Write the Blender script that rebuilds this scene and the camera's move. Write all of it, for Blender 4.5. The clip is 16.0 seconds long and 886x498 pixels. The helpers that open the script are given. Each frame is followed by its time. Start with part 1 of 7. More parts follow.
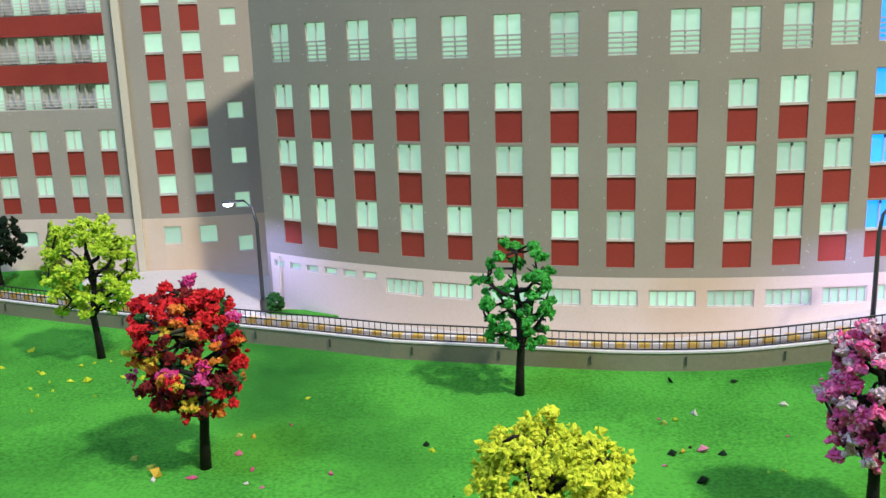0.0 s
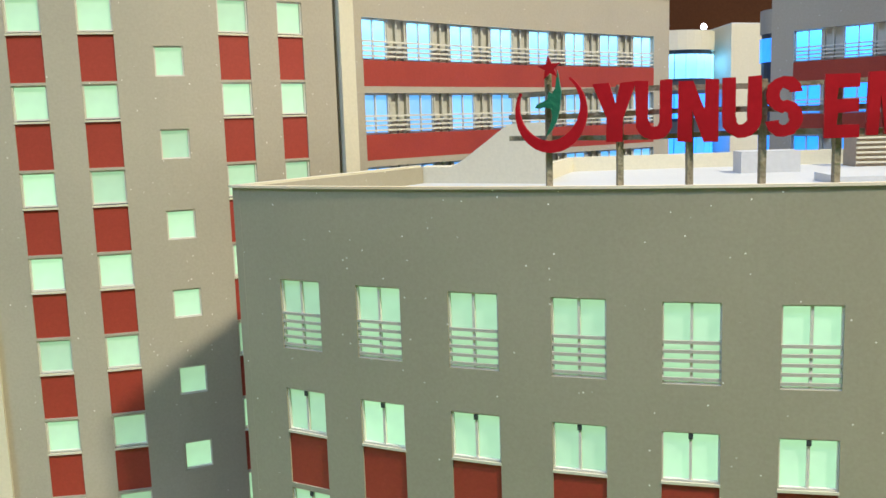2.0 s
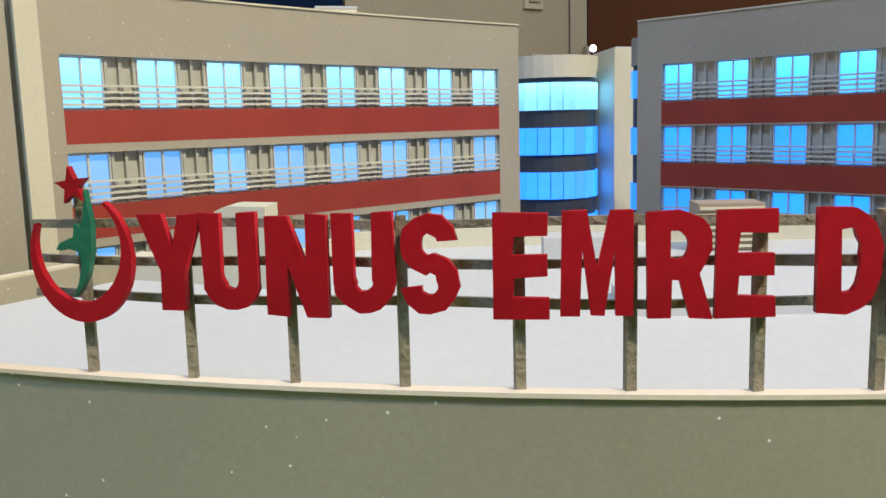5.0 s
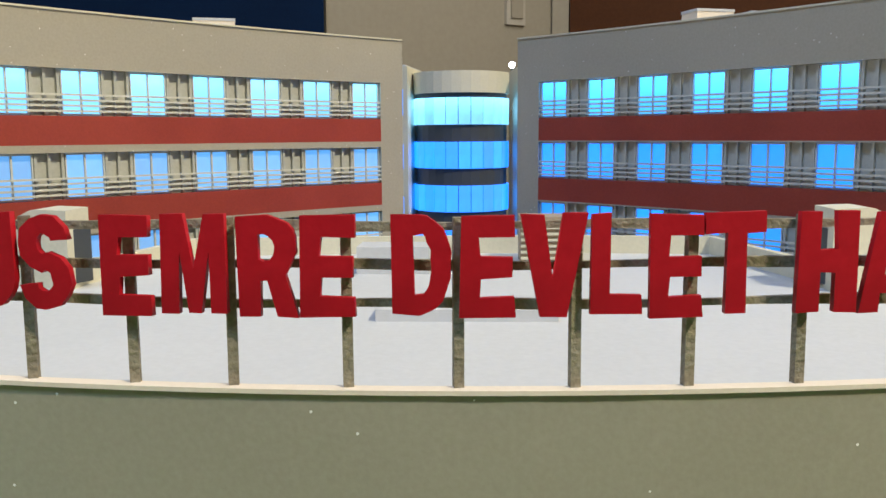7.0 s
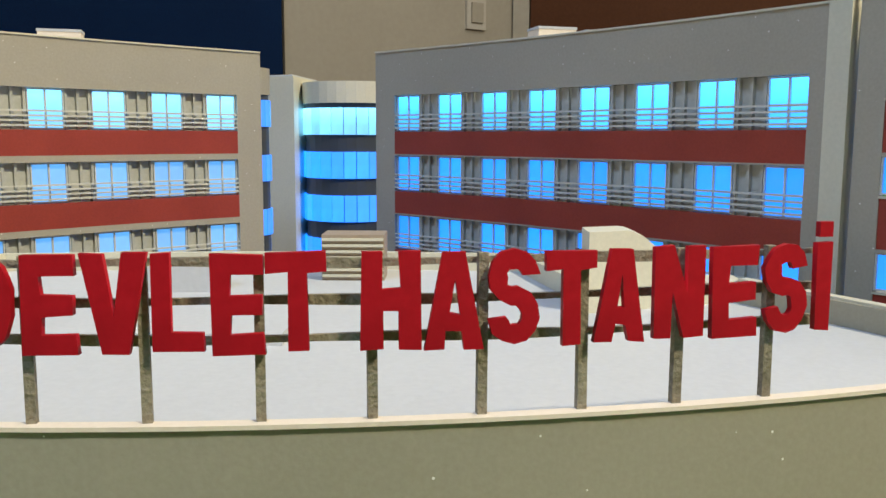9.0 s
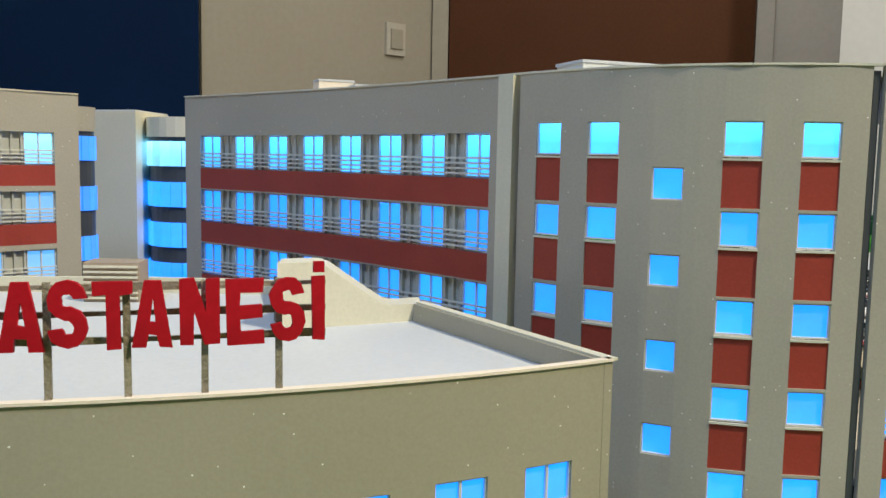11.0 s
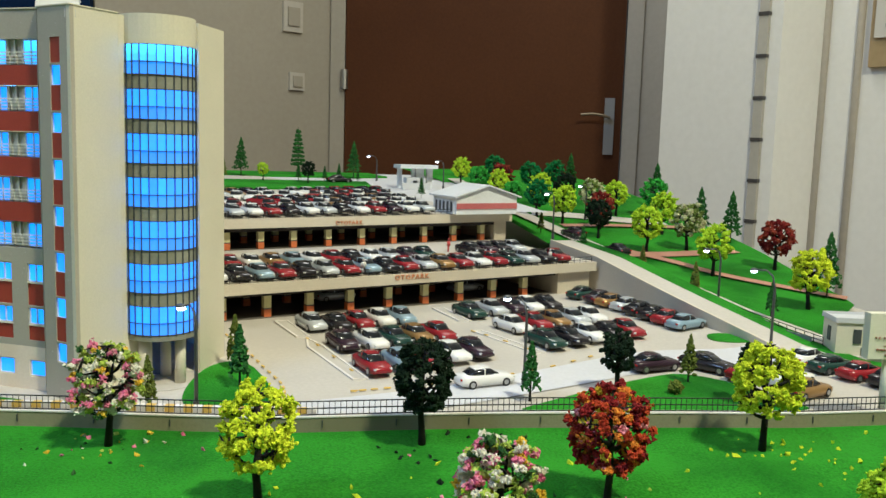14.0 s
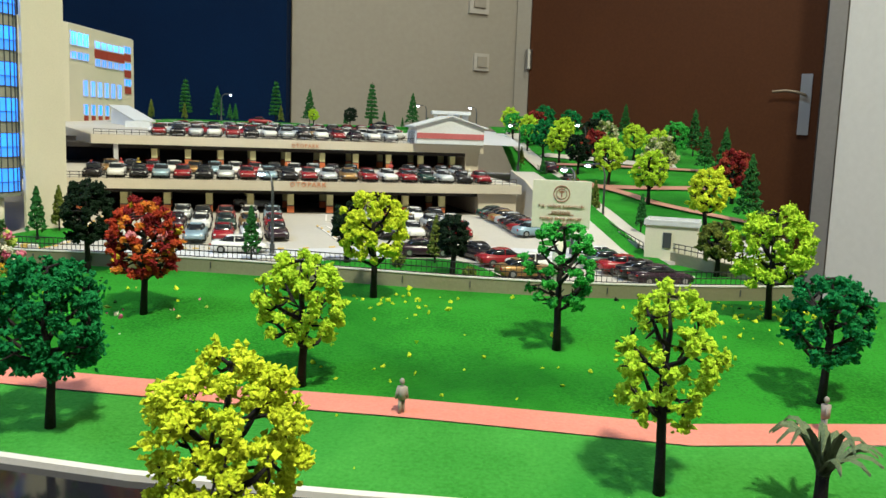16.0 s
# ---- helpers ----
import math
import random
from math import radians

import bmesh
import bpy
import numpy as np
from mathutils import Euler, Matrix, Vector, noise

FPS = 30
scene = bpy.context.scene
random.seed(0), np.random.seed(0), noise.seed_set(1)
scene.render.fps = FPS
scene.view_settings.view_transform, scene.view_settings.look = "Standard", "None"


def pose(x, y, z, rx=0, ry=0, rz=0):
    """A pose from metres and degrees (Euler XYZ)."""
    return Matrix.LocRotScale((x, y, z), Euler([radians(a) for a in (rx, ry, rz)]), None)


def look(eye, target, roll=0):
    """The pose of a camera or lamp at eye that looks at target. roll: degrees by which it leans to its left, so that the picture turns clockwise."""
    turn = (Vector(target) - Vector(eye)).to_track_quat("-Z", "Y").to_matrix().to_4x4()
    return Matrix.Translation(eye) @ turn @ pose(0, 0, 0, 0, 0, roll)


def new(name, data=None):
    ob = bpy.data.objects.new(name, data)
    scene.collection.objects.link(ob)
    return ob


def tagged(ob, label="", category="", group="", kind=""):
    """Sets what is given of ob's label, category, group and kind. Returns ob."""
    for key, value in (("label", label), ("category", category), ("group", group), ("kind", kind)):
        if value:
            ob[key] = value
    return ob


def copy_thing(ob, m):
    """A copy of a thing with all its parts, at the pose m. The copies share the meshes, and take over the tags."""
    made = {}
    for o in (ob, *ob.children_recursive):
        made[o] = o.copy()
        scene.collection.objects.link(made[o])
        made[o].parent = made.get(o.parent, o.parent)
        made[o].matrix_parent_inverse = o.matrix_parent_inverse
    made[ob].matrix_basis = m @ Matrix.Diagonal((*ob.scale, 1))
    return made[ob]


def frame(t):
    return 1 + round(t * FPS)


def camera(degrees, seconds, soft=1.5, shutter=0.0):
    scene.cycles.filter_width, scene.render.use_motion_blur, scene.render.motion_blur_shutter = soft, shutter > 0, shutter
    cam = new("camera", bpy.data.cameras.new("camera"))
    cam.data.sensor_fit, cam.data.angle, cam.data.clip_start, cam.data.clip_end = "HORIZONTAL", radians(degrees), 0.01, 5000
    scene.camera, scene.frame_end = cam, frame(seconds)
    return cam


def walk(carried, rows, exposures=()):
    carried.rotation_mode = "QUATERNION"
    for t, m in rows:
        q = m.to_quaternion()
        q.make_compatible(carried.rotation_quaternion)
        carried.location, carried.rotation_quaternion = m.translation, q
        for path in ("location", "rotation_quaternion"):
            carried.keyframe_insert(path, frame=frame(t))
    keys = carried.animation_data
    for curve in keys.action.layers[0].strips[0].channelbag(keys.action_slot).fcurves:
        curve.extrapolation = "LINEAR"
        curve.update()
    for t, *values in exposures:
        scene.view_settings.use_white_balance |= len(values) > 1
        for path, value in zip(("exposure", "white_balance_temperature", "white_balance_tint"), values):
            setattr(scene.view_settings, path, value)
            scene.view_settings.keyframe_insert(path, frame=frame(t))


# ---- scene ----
# The camera: seconds, place in metres, yaw, pitch and roll in degrees.
cam = camera(54.11, 16.0)
PATH = [
    (0, 0.00018, 0.00003, 0.00015, -0.289, -12.416, -1.907),
    (0.5, -0.02332, 0.04196, 0.00781, -1.104, -11.061, -1.768),
    (1, -0.03793, 0.08575, 0.01596, -2.573, -9.446, -1.590),
    (1.5, -0.04788, 0.13503, 0.03284, -4.698, -8.627, -1.799),
    (2, -0.05172, 0.17814, 0.04697, -6.792, -8.339, -1.855),
    (2.5, -0.04679, 0.21155, 0.05030, -8.735, -8.251, -1.554),
    (3, -0.03129, 0.23492, 0.05529, -9.276, -8.485, -1.736),
    (3.5, -0.02315, 0.23629, 0.05631, -9.223, -8.466, -1.735),
    (4, -0.01164, 0.23465, 0.05718, -8.935, -8.345, -1.695),
    (4.5, -0.00117, 0.23234, 0.05984, -9.127, -8.076, -1.561),
    (4.7, 0.00304, 0.23234, 0.06133, -9.371, -8.387, -1.618),
    (6.8, 0.04228, 0.22125, 0.06041, -9.886, -7.530, -0.411),
    (7, 0.04615, 0.21998, 0.06036, -10.129, -7.477, -0.344),
    (7.5, 0.05816, 0.21810, 0.06083, -10.558, -7.413, -0.143),
    (8, 0.07203, 0.21326, 0.06011, -11.259, -7.331, -0.003),
    (8.2, 0.07551, 0.21262, 0.06115, -11.299, -7.423, 0.009),
    (10.5, 0.11090, 0.19305, 0.06682, -15.045, -6.519, 0.809),
    (11, 0.12857, 0.16289, 0.07094, -16.364, -5.847, 1.101),
    (11.5, 0.15935, 0.10040, 0.07856, -18.515, -4.658, 1.688),
    (12, 0.18870, -0.00426, 0.08772, -19.713, -4.323, 1.710),
    (12.5, 0.22478, -0.06175, 0.07222, -20.052, -4.799, 2.007),
    (13, 0.27851, -0.10086, 0.05601, -19.149, -6.066, 2.377),
    (13.5, 0.36308, -0.14114, 0.04679, -17.205, -6.624, 2.159),
    (14, 0.44946, -0.15181, 0.04092, -16.135, -7.002, 1.700),
    (14.5, 0.49823, -0.16033, 0.03146, -15.393, -7.544, 1.916),
    (15, 0.57166, -0.18384, 0.03015, -11.432, -8.199, 2.171),
    (15.5, 0.65466, -0.22287, 0.01557, -6.047, -8.329, 2.468),
    (15.8, 0.68040, -0.22240, -0.00180, -2.210, -7.900, 2.210),
    (16, 0.69835, -0.22011, -0.00803, 0.151, -7.834, 2.009),
]


def heading(x, y, z, yaw, pitch, roll):
    return pose(x, y, z) @ pose(0, 0, 0, 0, 0, yaw) @ pose(0, 0, 0, 90 + pitch) @ pose(0, 0, 0, 0, 0, roll)


TONE = [(0.0, 0.18, 5550, 27), (1.0, 0.21, 5700, 20), (2.5, 0.40, 6100, 15), (3.5, 0.10, 5800, 17), (4.7, 0.05, 6000, 17), (7.0, -0.03, 6050, 16), (8.2, -0.05, 6050, 15), (11.0, 0.02, 5950, 14), (12.6, 0.05, 5900, 11), (13.5, -0.03, 5780, 9), (14.5, 0.05, 5760, 8), (16.0, 0.19, 5700, 8)]
walk(cam, [(t, heading(*row)) for t, *row in PATH], TONE)

# ---------------------------------------------------------------- world and light
K = 0.1  # the plan of the model is written in decimetres

world = bpy.data.worlds.new("world")
scene.world = world
world.use_nodes = True
world.node_tree.nodes["Background"].inputs["Color"].default_value = (1.0, 0.93, 0.82, 1)
world.node_tree.nodes["Background"].inputs["Strength"].default_value = 0.03


def area_lamp(name, at, target, size, power, colour):
    data = bpy.data.lights.new(name, "AREA")
    data.shape, data.size, data.energy, data.color = "DISK", size * K, power, colour
    ob = new(name, data)
    ob.matrix_world = look([c * K for c in at], [c * K for c in target])
    return ob


def down_lamp(name, at, power, colour, radius=0.015):
    data = bpy.data.lights.new(name, "SPOT")
    data.energy, data.color, data.shadow_soft_size = power, colour, radius * K
    data.spot_size, data.spot_blend = radians(150), 0.7
    ob = new(name, data)
    ob.location = [c * K for c in at]
    return ob


area_lamp("ceiling_spot_light", (10.6, -8.2, 18.2), (2.5, 2.5, 0), 2.0, 63, (1.0, 0.90, 0.61))
# unseen cool fill lamp, added on the left
area_lamp("ceiling_panel_light", (-8.0, -4.0, 17.5), (-1.0, 3.0, 0), 7.0, 24, (0.46, 0.67, 1.0))
# unseen lamp, added to brighten the door and the back walls
area_lamp("ceiling_back_light", (12.0, 17.0, 18.3), (12.0, 19.0, 0), 7.0, 14.6, (1.0, 0.93, 0.78))

# ---------------------------------------------------------------- materials


def shader(name):
    m = bpy.data.materials.new(name)
    m.use_nodes = True
    nt = m.node_tree
    return m, nt, nt.nodes["Principled BSDF"]


def surface(name, a, b, rough=0.6, scale=40.0, fine=900.0, bump=0.15, metal=0.0, spread=0.0, flecks=0.0, spec=0.5, stain=None, grain=0.45, light_fade=None):
    """Two tones mixed by a broad and a fine noise, with fine relief; spread varies the tone from object to object."""
    m, nt, p = shader(name)
    co = nt.nodes.new("ShaderNodeTexCoord")
    n1, n2 = nt.nodes.new("ShaderNodeTexNoise"), nt.nodes.new("ShaderNodeTexNoise")
    n1.inputs["Scale"].default_value, n2.inputs["Scale"].default_value = scale, fine
    n1.inputs["Detail"].default_value = 5
    n2.inputs["Detail"].default_value = 3
    for n in (n1, n2):
        nt.links.new(co.outputs["Object"], n.inputs["Vector"])
    add = nt.nodes.new("ShaderNodeMath")
    add.operation = "MULTIPLY_ADD"
    add.inputs[1].default_value = grain
    nt.links.new(n2.outputs["Fac"], add.inputs[0])
    half = nt.nodes.new("ShaderNodeMath")
    half.operation = "MULTIPLY"
    half.inputs[1].default_value = 0.6
    nt.links.new(n1.outputs["Fac"], half.inputs[0])
    nt.links.new(half.outputs[0], add.inputs[2])
    ramp = nt.nodes.new("ShaderNodeValToRGB")
    ramp.color_ramp.elements[0].position, ramp.color_ramp.elements[1].position = 0.36, 0.68
    ramp.color_ramp.elements[0].color, ramp.color_ramp.elements[1].color = (*a, 1), (*b, 1)
    nt.links.new(add.outputs[0], ramp.inputs["Fac"])
    colour = ramp.outputs["Color"]
    if spread:
        info, hsv = nt.nodes.new("ShaderNodeObjectInfo"), nt.nodes.new("ShaderNodeHueSaturation")
        rng = nt.nodes.new("ShaderNodeMapRange")
        rng.inputs["To Min"].default_value, rng.inputs["To Max"].default_value = 1 - spread, 1 + spread
        nt.links.new(info.outputs["Random"], rng.inputs["Value"])
        nt.links.new(rng.outputs["Result"], hsv.inputs["Value"])
        nt.links.new(colour, hsv.inputs["Color"])
        colour = hsv.outputs["Color"]
    if stain:
        n3, r3, mix = nt.nodes.new("ShaderNodeTexNoise"), nt.nodes.new("ShaderNodeValToRGB"), nt.nodes.new("ShaderNodeMixRGB")
        n3.inputs["Scale"].default_value, n3.inputs["Detail"].default_value = stain[1], 7
        r3.color_ramp.elements[0].position, r3.color_ramp.elements[1].position = 0.52, 0.72
        nt.links.new(co.outputs["Object"], n3.inputs["Vector"])
        nt.links.new(n3.outputs["Fac"], r3.inputs["Fac"])
        nt.links.new(r3.outputs["Color"], mix.inputs["Fac"])
        nt.links.new(colour, mix.inputs["Color1"])
        mix.inputs["Color2"].default_value = (*stain[0], 1)
        colour = mix.outputs["Color"]
    if light_fade:
        # brighter light painted into the colour, dying away along x
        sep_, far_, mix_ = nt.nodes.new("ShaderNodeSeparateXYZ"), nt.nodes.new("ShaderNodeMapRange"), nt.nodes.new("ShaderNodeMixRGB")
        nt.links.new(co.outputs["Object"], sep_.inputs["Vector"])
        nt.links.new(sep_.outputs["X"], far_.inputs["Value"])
        far_.inputs["From Min"].default_value, far_.inputs["From Max"].default_value = light_fade[0], light_fade[1]
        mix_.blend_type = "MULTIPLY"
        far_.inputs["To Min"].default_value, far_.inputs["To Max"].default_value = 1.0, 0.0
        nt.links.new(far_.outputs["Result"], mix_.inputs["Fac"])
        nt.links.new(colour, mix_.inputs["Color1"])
        mix_.inputs["Color2"].default_value = (*light_fade[2], 1)
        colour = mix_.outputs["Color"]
    nt.links.new(colour, p.inputs["Base Color"])
    p.inputs["Roughness"].default_value, p.inputs["Metallic"].default_value = rough, metal
    p.inputs["Specular IOR Level"].default_value = spec
    if flecks:
        v, sep, gt, mixf = (nt.nodes.new(k) for k in ("ShaderNodeTexVoronoi", "ShaderNodeSeparateColor", "ShaderNodeMath", "ShaderNodeMixRGB"))
        near_, both = nt.nodes.new("ShaderNodeMath"), nt.nodes.new("ShaderNodeMath")
        v.inputs["Scale"].default_value = 1300
        gt.operation, gt.inputs[1].default_value = "GREATER_THAN", 1 - flecks
        near_.operation, near_.inputs[1].default_value = "LESS_THAN", 0.22
        both.operation = "MULTIPLY"
        nt.links.new(co.outputs["Object"], v.inputs["Vector"])
        nt.links.new(v.outputs["Color"], sep.inputs["Color"])
        nt.links.new(sep.outputs[0], gt.inputs[0])
        nt.links.new(v.outputs["Distance"], near_.inputs[0])
        nt.links.new(gt.outputs[0], both.inputs[0])
        nt.links.new(near_.outputs[0], both.inputs[1])
        nt.links.new(both.outputs[0], mixf.inputs["Fac"])
        nt.links.new(colour, mixf.inputs["Color1"])
        mixf.inputs["Color2"].default_value = (0.85, 0.83, 0.78, 1)
        nt.links.new(mixf.outputs["Color"], p.inputs["Base Color"])
    if bump:
        bm_ = nt.nodes.new("ShaderNodeBump")
        bm_.inputs["Strength"].default_value, bm_.inputs["Distance"].default_value = bump, 0.0006
        nt.links.new(n2.outputs["Fac"], bm_.inputs["Height"])
        nt.links.new(bm_.outputs["Normal"], p.inputs["Normal"])
    return m


def lit(name, colour, low, high, strength, gradient=0.0, base=(0.10, 0.16, 0.22)):
    """A translucent pane with blue light-emitting diodes behind it; some panes are brighter, with a hot spot towards the top."""
    m, nt, p = shader(name)
    info, rng = nt.nodes.new("ShaderNodeObjectInfo"), nt.nodes.new("ShaderNodeMapRange")
    rng.inputs["To Min"].default_value, rng.inputs["To Max"].default_value = low * strength, high * strength
    nt.links.new(info.outputs["Random"], rng.inputs["Value"])
    out = rng.outputs["Result"]
    co = nt.nodes.new("ShaderNodeTexCoord")
    noise_ = nt.nodes.new("ShaderNodeTexNoise")
    noise_.inputs["Scale"].default_value = 160
    nt.links.new(co.outputs["Object"], noise_.inputs["Vector"])
    mr2 = nt.nodes.new("ShaderNodeMapRange")
    mr2.inputs["To Min"].default_value, mr2.inputs["To Max"].default_value = 0.75, 1.25
    nt.links.new(noise_.outputs["Fac"], mr2.inputs["Value"])
    mul = nt.nodes.new("ShaderNodeMath")
    mul.operation = "MULTIPLY"
    nt.links.new(out, mul.inputs[0])
    nt.links.new(mr2.outputs["Result"], mul.inputs[1])
    out = mul.outputs[0]
    if gradient:
        sep, mr3, mu3 = nt.nodes.new("ShaderNodeSeparateXYZ"), nt.nodes.new("ShaderNodeMapRange"), nt.nodes.new("ShaderNodeMath")
        nt.links.new(co.outputs["Generated"], sep.inputs["Vector"])
        nt.links.new(sep.outputs["Z"], mr3.inputs["Value"])
        mr3.inputs["From Min"].default_value = 0.35
        mr3.inputs["To Min"].default_value, mr3.inputs["To Max"].default_value = 1.0, 1.0 + gradient
        mu3.operation = "MULTIPLY"
        nt.links.new(out, mu3.inputs[0])
        nt.links.new(mr3.outputs["Result"], mu3.inputs[1])
        out = mu3.outputs[0]
    p.inputs["Base Color"].default_value = (*base, 1)
    p.inputs["Roughness"].default_value = 0.3
    p.inputs["Specular IOR Level"].default_value = 0.25
    p.inputs["Emission Color"].default_value = (*colour, 1)
    nt.links.new(out, p.inputs["Emission Strength"])
    return m


def plain(name, colour, rough=0.5, metal=0.0, emit=0.0, spec=0.5):
    m, nt, p = shader(name)
    p.inputs["Base Color"].default_value = (*colour, 1)
    p.inputs["Roughness"].default_value, p.inputs["Metallic"].default_value = rough, metal
    p.inputs["Specular IOR Level"].default_value = spec
    if emit:
        p.inputs["Emission Color"].default_value, p.inputs["Emission Strength"].default_value = (*colour, 1), emit
    return m


CARD = surface("grey_metallic_card", (0.368, 0.335, 0.264), (0.432, 0.394, 0.312), 0.5, 22, 1500, 0.05, flecks=0.02)
CREAM = surface("cream_card", (0.60, 0.565, 0.43), (0.68, 0.635, 0.49), 0.6, 18, 1200, 0.08)
PINKBASE = surface("pale_pink_card", (0.74, 0.63, 0.49), (0.82, 0.71, 0.57), 0.65, 20, 1100, 0.08, stain=((0.62, 0.46, 0.26), 9))
# CARD made darker and more olive, for the front block only
CARDFRONT = surface("olive_grey_metallic_card", (0.315, 0.286, 0.208), (0.368, 0.335, 0.247), 0.5, 22, 1500, 0.04, flecks=0.02)
REDCARD = surface("red_card", (0.28, 0.032, 0.017), (0.36, 0.046, 0.025), 0.55, 60, 1600, 0.06)
ROOFWHITE = surface("white_card", (0.52, 0.525, 0.53), (0.58, 0.585, 0.59), 0.6, 14, 900, 0.06, stain=((0.46, 0.485, 0.52), 5))
INFILL = surface("grey_infill", (0.44, 0.44, 0.39), (0.53, 0.53, 0.47), 0.45, 40, 1000, 0.1)
RAILWHITE = surface("pale_rail", (0.58, 0.57, 0.50), (0.68, 0.66, 0.58), 0.5, 60, 1000, 0.1)
METAL = surface("white_metal_sheet", (0.62, 0.64, 0.66), (0.72, 0.74, 0.76), 0.4, 40, 600, 0.1)
RAILGREY = surface("grey_rail", (0.42, 0.40, 0.34), (0.50, 0.48, 0.41), 0.5, 60, 1000, 0.06)
MULLION = plain("dark_mullion", (0.05, 0.055, 0.06), 0.45)
LITCOL = (0.014, 0.225, 1.0)
PANE = lit("lit_pane", LITCOL, 0.78, 1.15, 1.95)
PANETOP = lit("lit_pane_top", (0.045, 0.36, 1.0), 0.9, 1.4, 1.9, 1.2)
PANEMINT = lit("lit_mint_pane", (0.45, 0.80, 0.41), 0.7, 1.2, 0.64, base=(0.25, 0.30, 0.28))
PANESKY = lit("lit_sky_pane", (0.13, 0.48, 1.0), 0.75, 1.1, 0.95, base=(0.2, 0.25, 0.28))
PANESKYTOP = lit("lit_sky_pane_top", (0.20, 0.62, 1.0), 0.9, 1.3, 1.3, 0.9)
PANEDIM = lit("lit_pane_dim", (0.022, 0.24, 1.0), 0.75, 1.0, 1.45)
SIGNRED = surface("sign_red", (0.36, 0.003, 0.009), (0.46, 0.006, 0.014), 0.6, 90, 900, 0.08, spec=0.2, stain=((0.25, 0.002, 0.006), 60))
SIGNGREEN = surface("sign_green", (0.006, 0.11, 0.06), (0.01, 0.17, 0.09), 0.45, 90, 700, 0.4)
STICK = surface("grey_board_strip", (0.16, 0.135, 0.09), (0.34, 0.30, 0.21), 0.7, 120, 1500, 0.6)
# painted-in light: flock colour paler before the curved block than along the car park
LAWN = surface("flocked_grass", (0.009, 0.090, 0.005), (0.036, 0.245, 0.016), 0.9, 26, 1000, 1.0, spec=0.1, stain=((0.008, 0.080, 0.006), 11), grain=0.62, light_fade=(0.05, 0.30, (2.4, 1.6, 2.2)))
LAWNFRONT = surface("flocked_light_grass", (0.035, 0.20, 0.020), (0.075, 0.32, 0.048), 0.9, 24, 850, 1.0, spec=0.1, stain=((0.016, 0.16, 0.014), 12))
PAVE = surface("pale_pavement", (0.45, 0.415, 0.36), (0.53, 0.49, 0.43), 0.7, 12, 500, 0.1, stain=((0.42, 0.39, 0.35), 4))
ROADPALE = surface("pale_road", (0.50, 0.50, 0.52), (0.58, 0.58, 0.60), 0.6, 9, 500, 0.08)
WALLSTONE = surface("grey_green_wall_card", (0.21, 0.195, 0.115), (0.27, 0.25, 0.155), 0.7, 12, 800, 0.15, stain=((0.17, 0.155, 0.09), 5))
STEPGREY = surface("grey_step_card", (0.20, 0.205, 0.215), (0.26, 0.265, 0.275), 0.7, 20, 800, 0.1)
PATHRED = surface("red_path", (0.56, 0.18, 0.13), (0.66, 0.24, 0.18), 0.8, 14, 900, 0.25)
PATHBROWN = surface("red_brown_path", (0.36, 0.17, 0.115), (0.44, 0.23, 0.16), 0.8, 14, 900, 0.25)
FENCE = plain("black_fence", (0.018, 0.018, 0.02), 0.45)
KERBY = surface("yellow_kerb", (0.62, 0.40, 0.07), (0.72, 0.49, 0.11), 0.6, 60, 900, 0.1)
KERBW = surface("white_kerb", (0.66, 0.62, 0.56), (0.74, 0.70, 0.66), 0.6, 60, 900, 0.1)
# near-black that stands in for the shade inside the garage
SHADEIN = plain("shade_interior", (0.025, 0.02, 0.018), 0.9)
COLY = surface("pale_yellow_column", (0.58, 0.54, 0.27), (0.66, 0.62, 0.34), 0.6, 60, 900, 0.05)
COLO = surface("orange_foot", (0.52, 0.12, 0.03), (0.62, 0.17, 0.05), 0.6, 60, 900, 0.05)
DECKF = surface("cream_fascia", (0.55, 0.49, 0.385), (0.62, 0.56, 0.45), 0.6, 16, 900, 0.05, stain=((0.50, 0.43, 0.32), 7))
LETTERO = plain("orange_letters", (0.58, 0.24, 0.11), 0.6)
BARK = surface("dark_bark", (0.008, 0.007, 0.007), (0.020, 0.016, 0.014), 0.75, 120, 1500, 0.5, spec=0.25)
ROOMWALL = surface("beige_wall_paint", (0.36, 0.32, 0.245), (0.40, 0.36, 0.28), 0.75, 1.2, 60, 0.05)
ROOMPALE = surface("pale_wall_paint", (0.78, 0.76, 0.70), (0.84, 0.82, 0.76), 0.6, 1.0, 60, 0.05)
JAMB = surface("dull_cream_paint", (0.48, 0.44, 0.36), (0.54, 0.50, 0.42), 0.7, 1.2, 60, 0.05)
NAVY = surface("navy_cloth", (0.001, 0.010, 0.040), (0.002, 0.018, 0.066), 0.85, 2.0, 300, 0.1, spec=0.15, stain=((0.004, 0.028, 0.075), 1.6))
DOORWOOD = surface("brown_door", (0.070, 0.024, 0.007), (0.094, 0.033, 0.010), 0.6, 2.0, 120, 0.1, spec=0.15)
STEEL = plain("brushed_steel", (0.40, 0.39, 0.36), 0.45, 1.0)
WHITEPL = plain("white_plastic", (0.62, 0.59, 0.52), 0.4)
FLOORM = surface("brown_floor", (0.16, 0.12, 0.09), (0.2, 0.155, 0.12), 0.5, 1.0, 40, 0.05)
BLACKGLOSS = plain("black_gloss", (0.012, 0.012, 0.014), 0.08)
GLASSGREY = surface("unlit_glass", (0.23, 0.235, 0.185), (0.30, 0.30, 0.24), 0.3, 60, 500, 0.05, spread=0.12)
POLE = plain("grey_pole", (0.10, 0.105, 0.11), 0.4, 0.6)
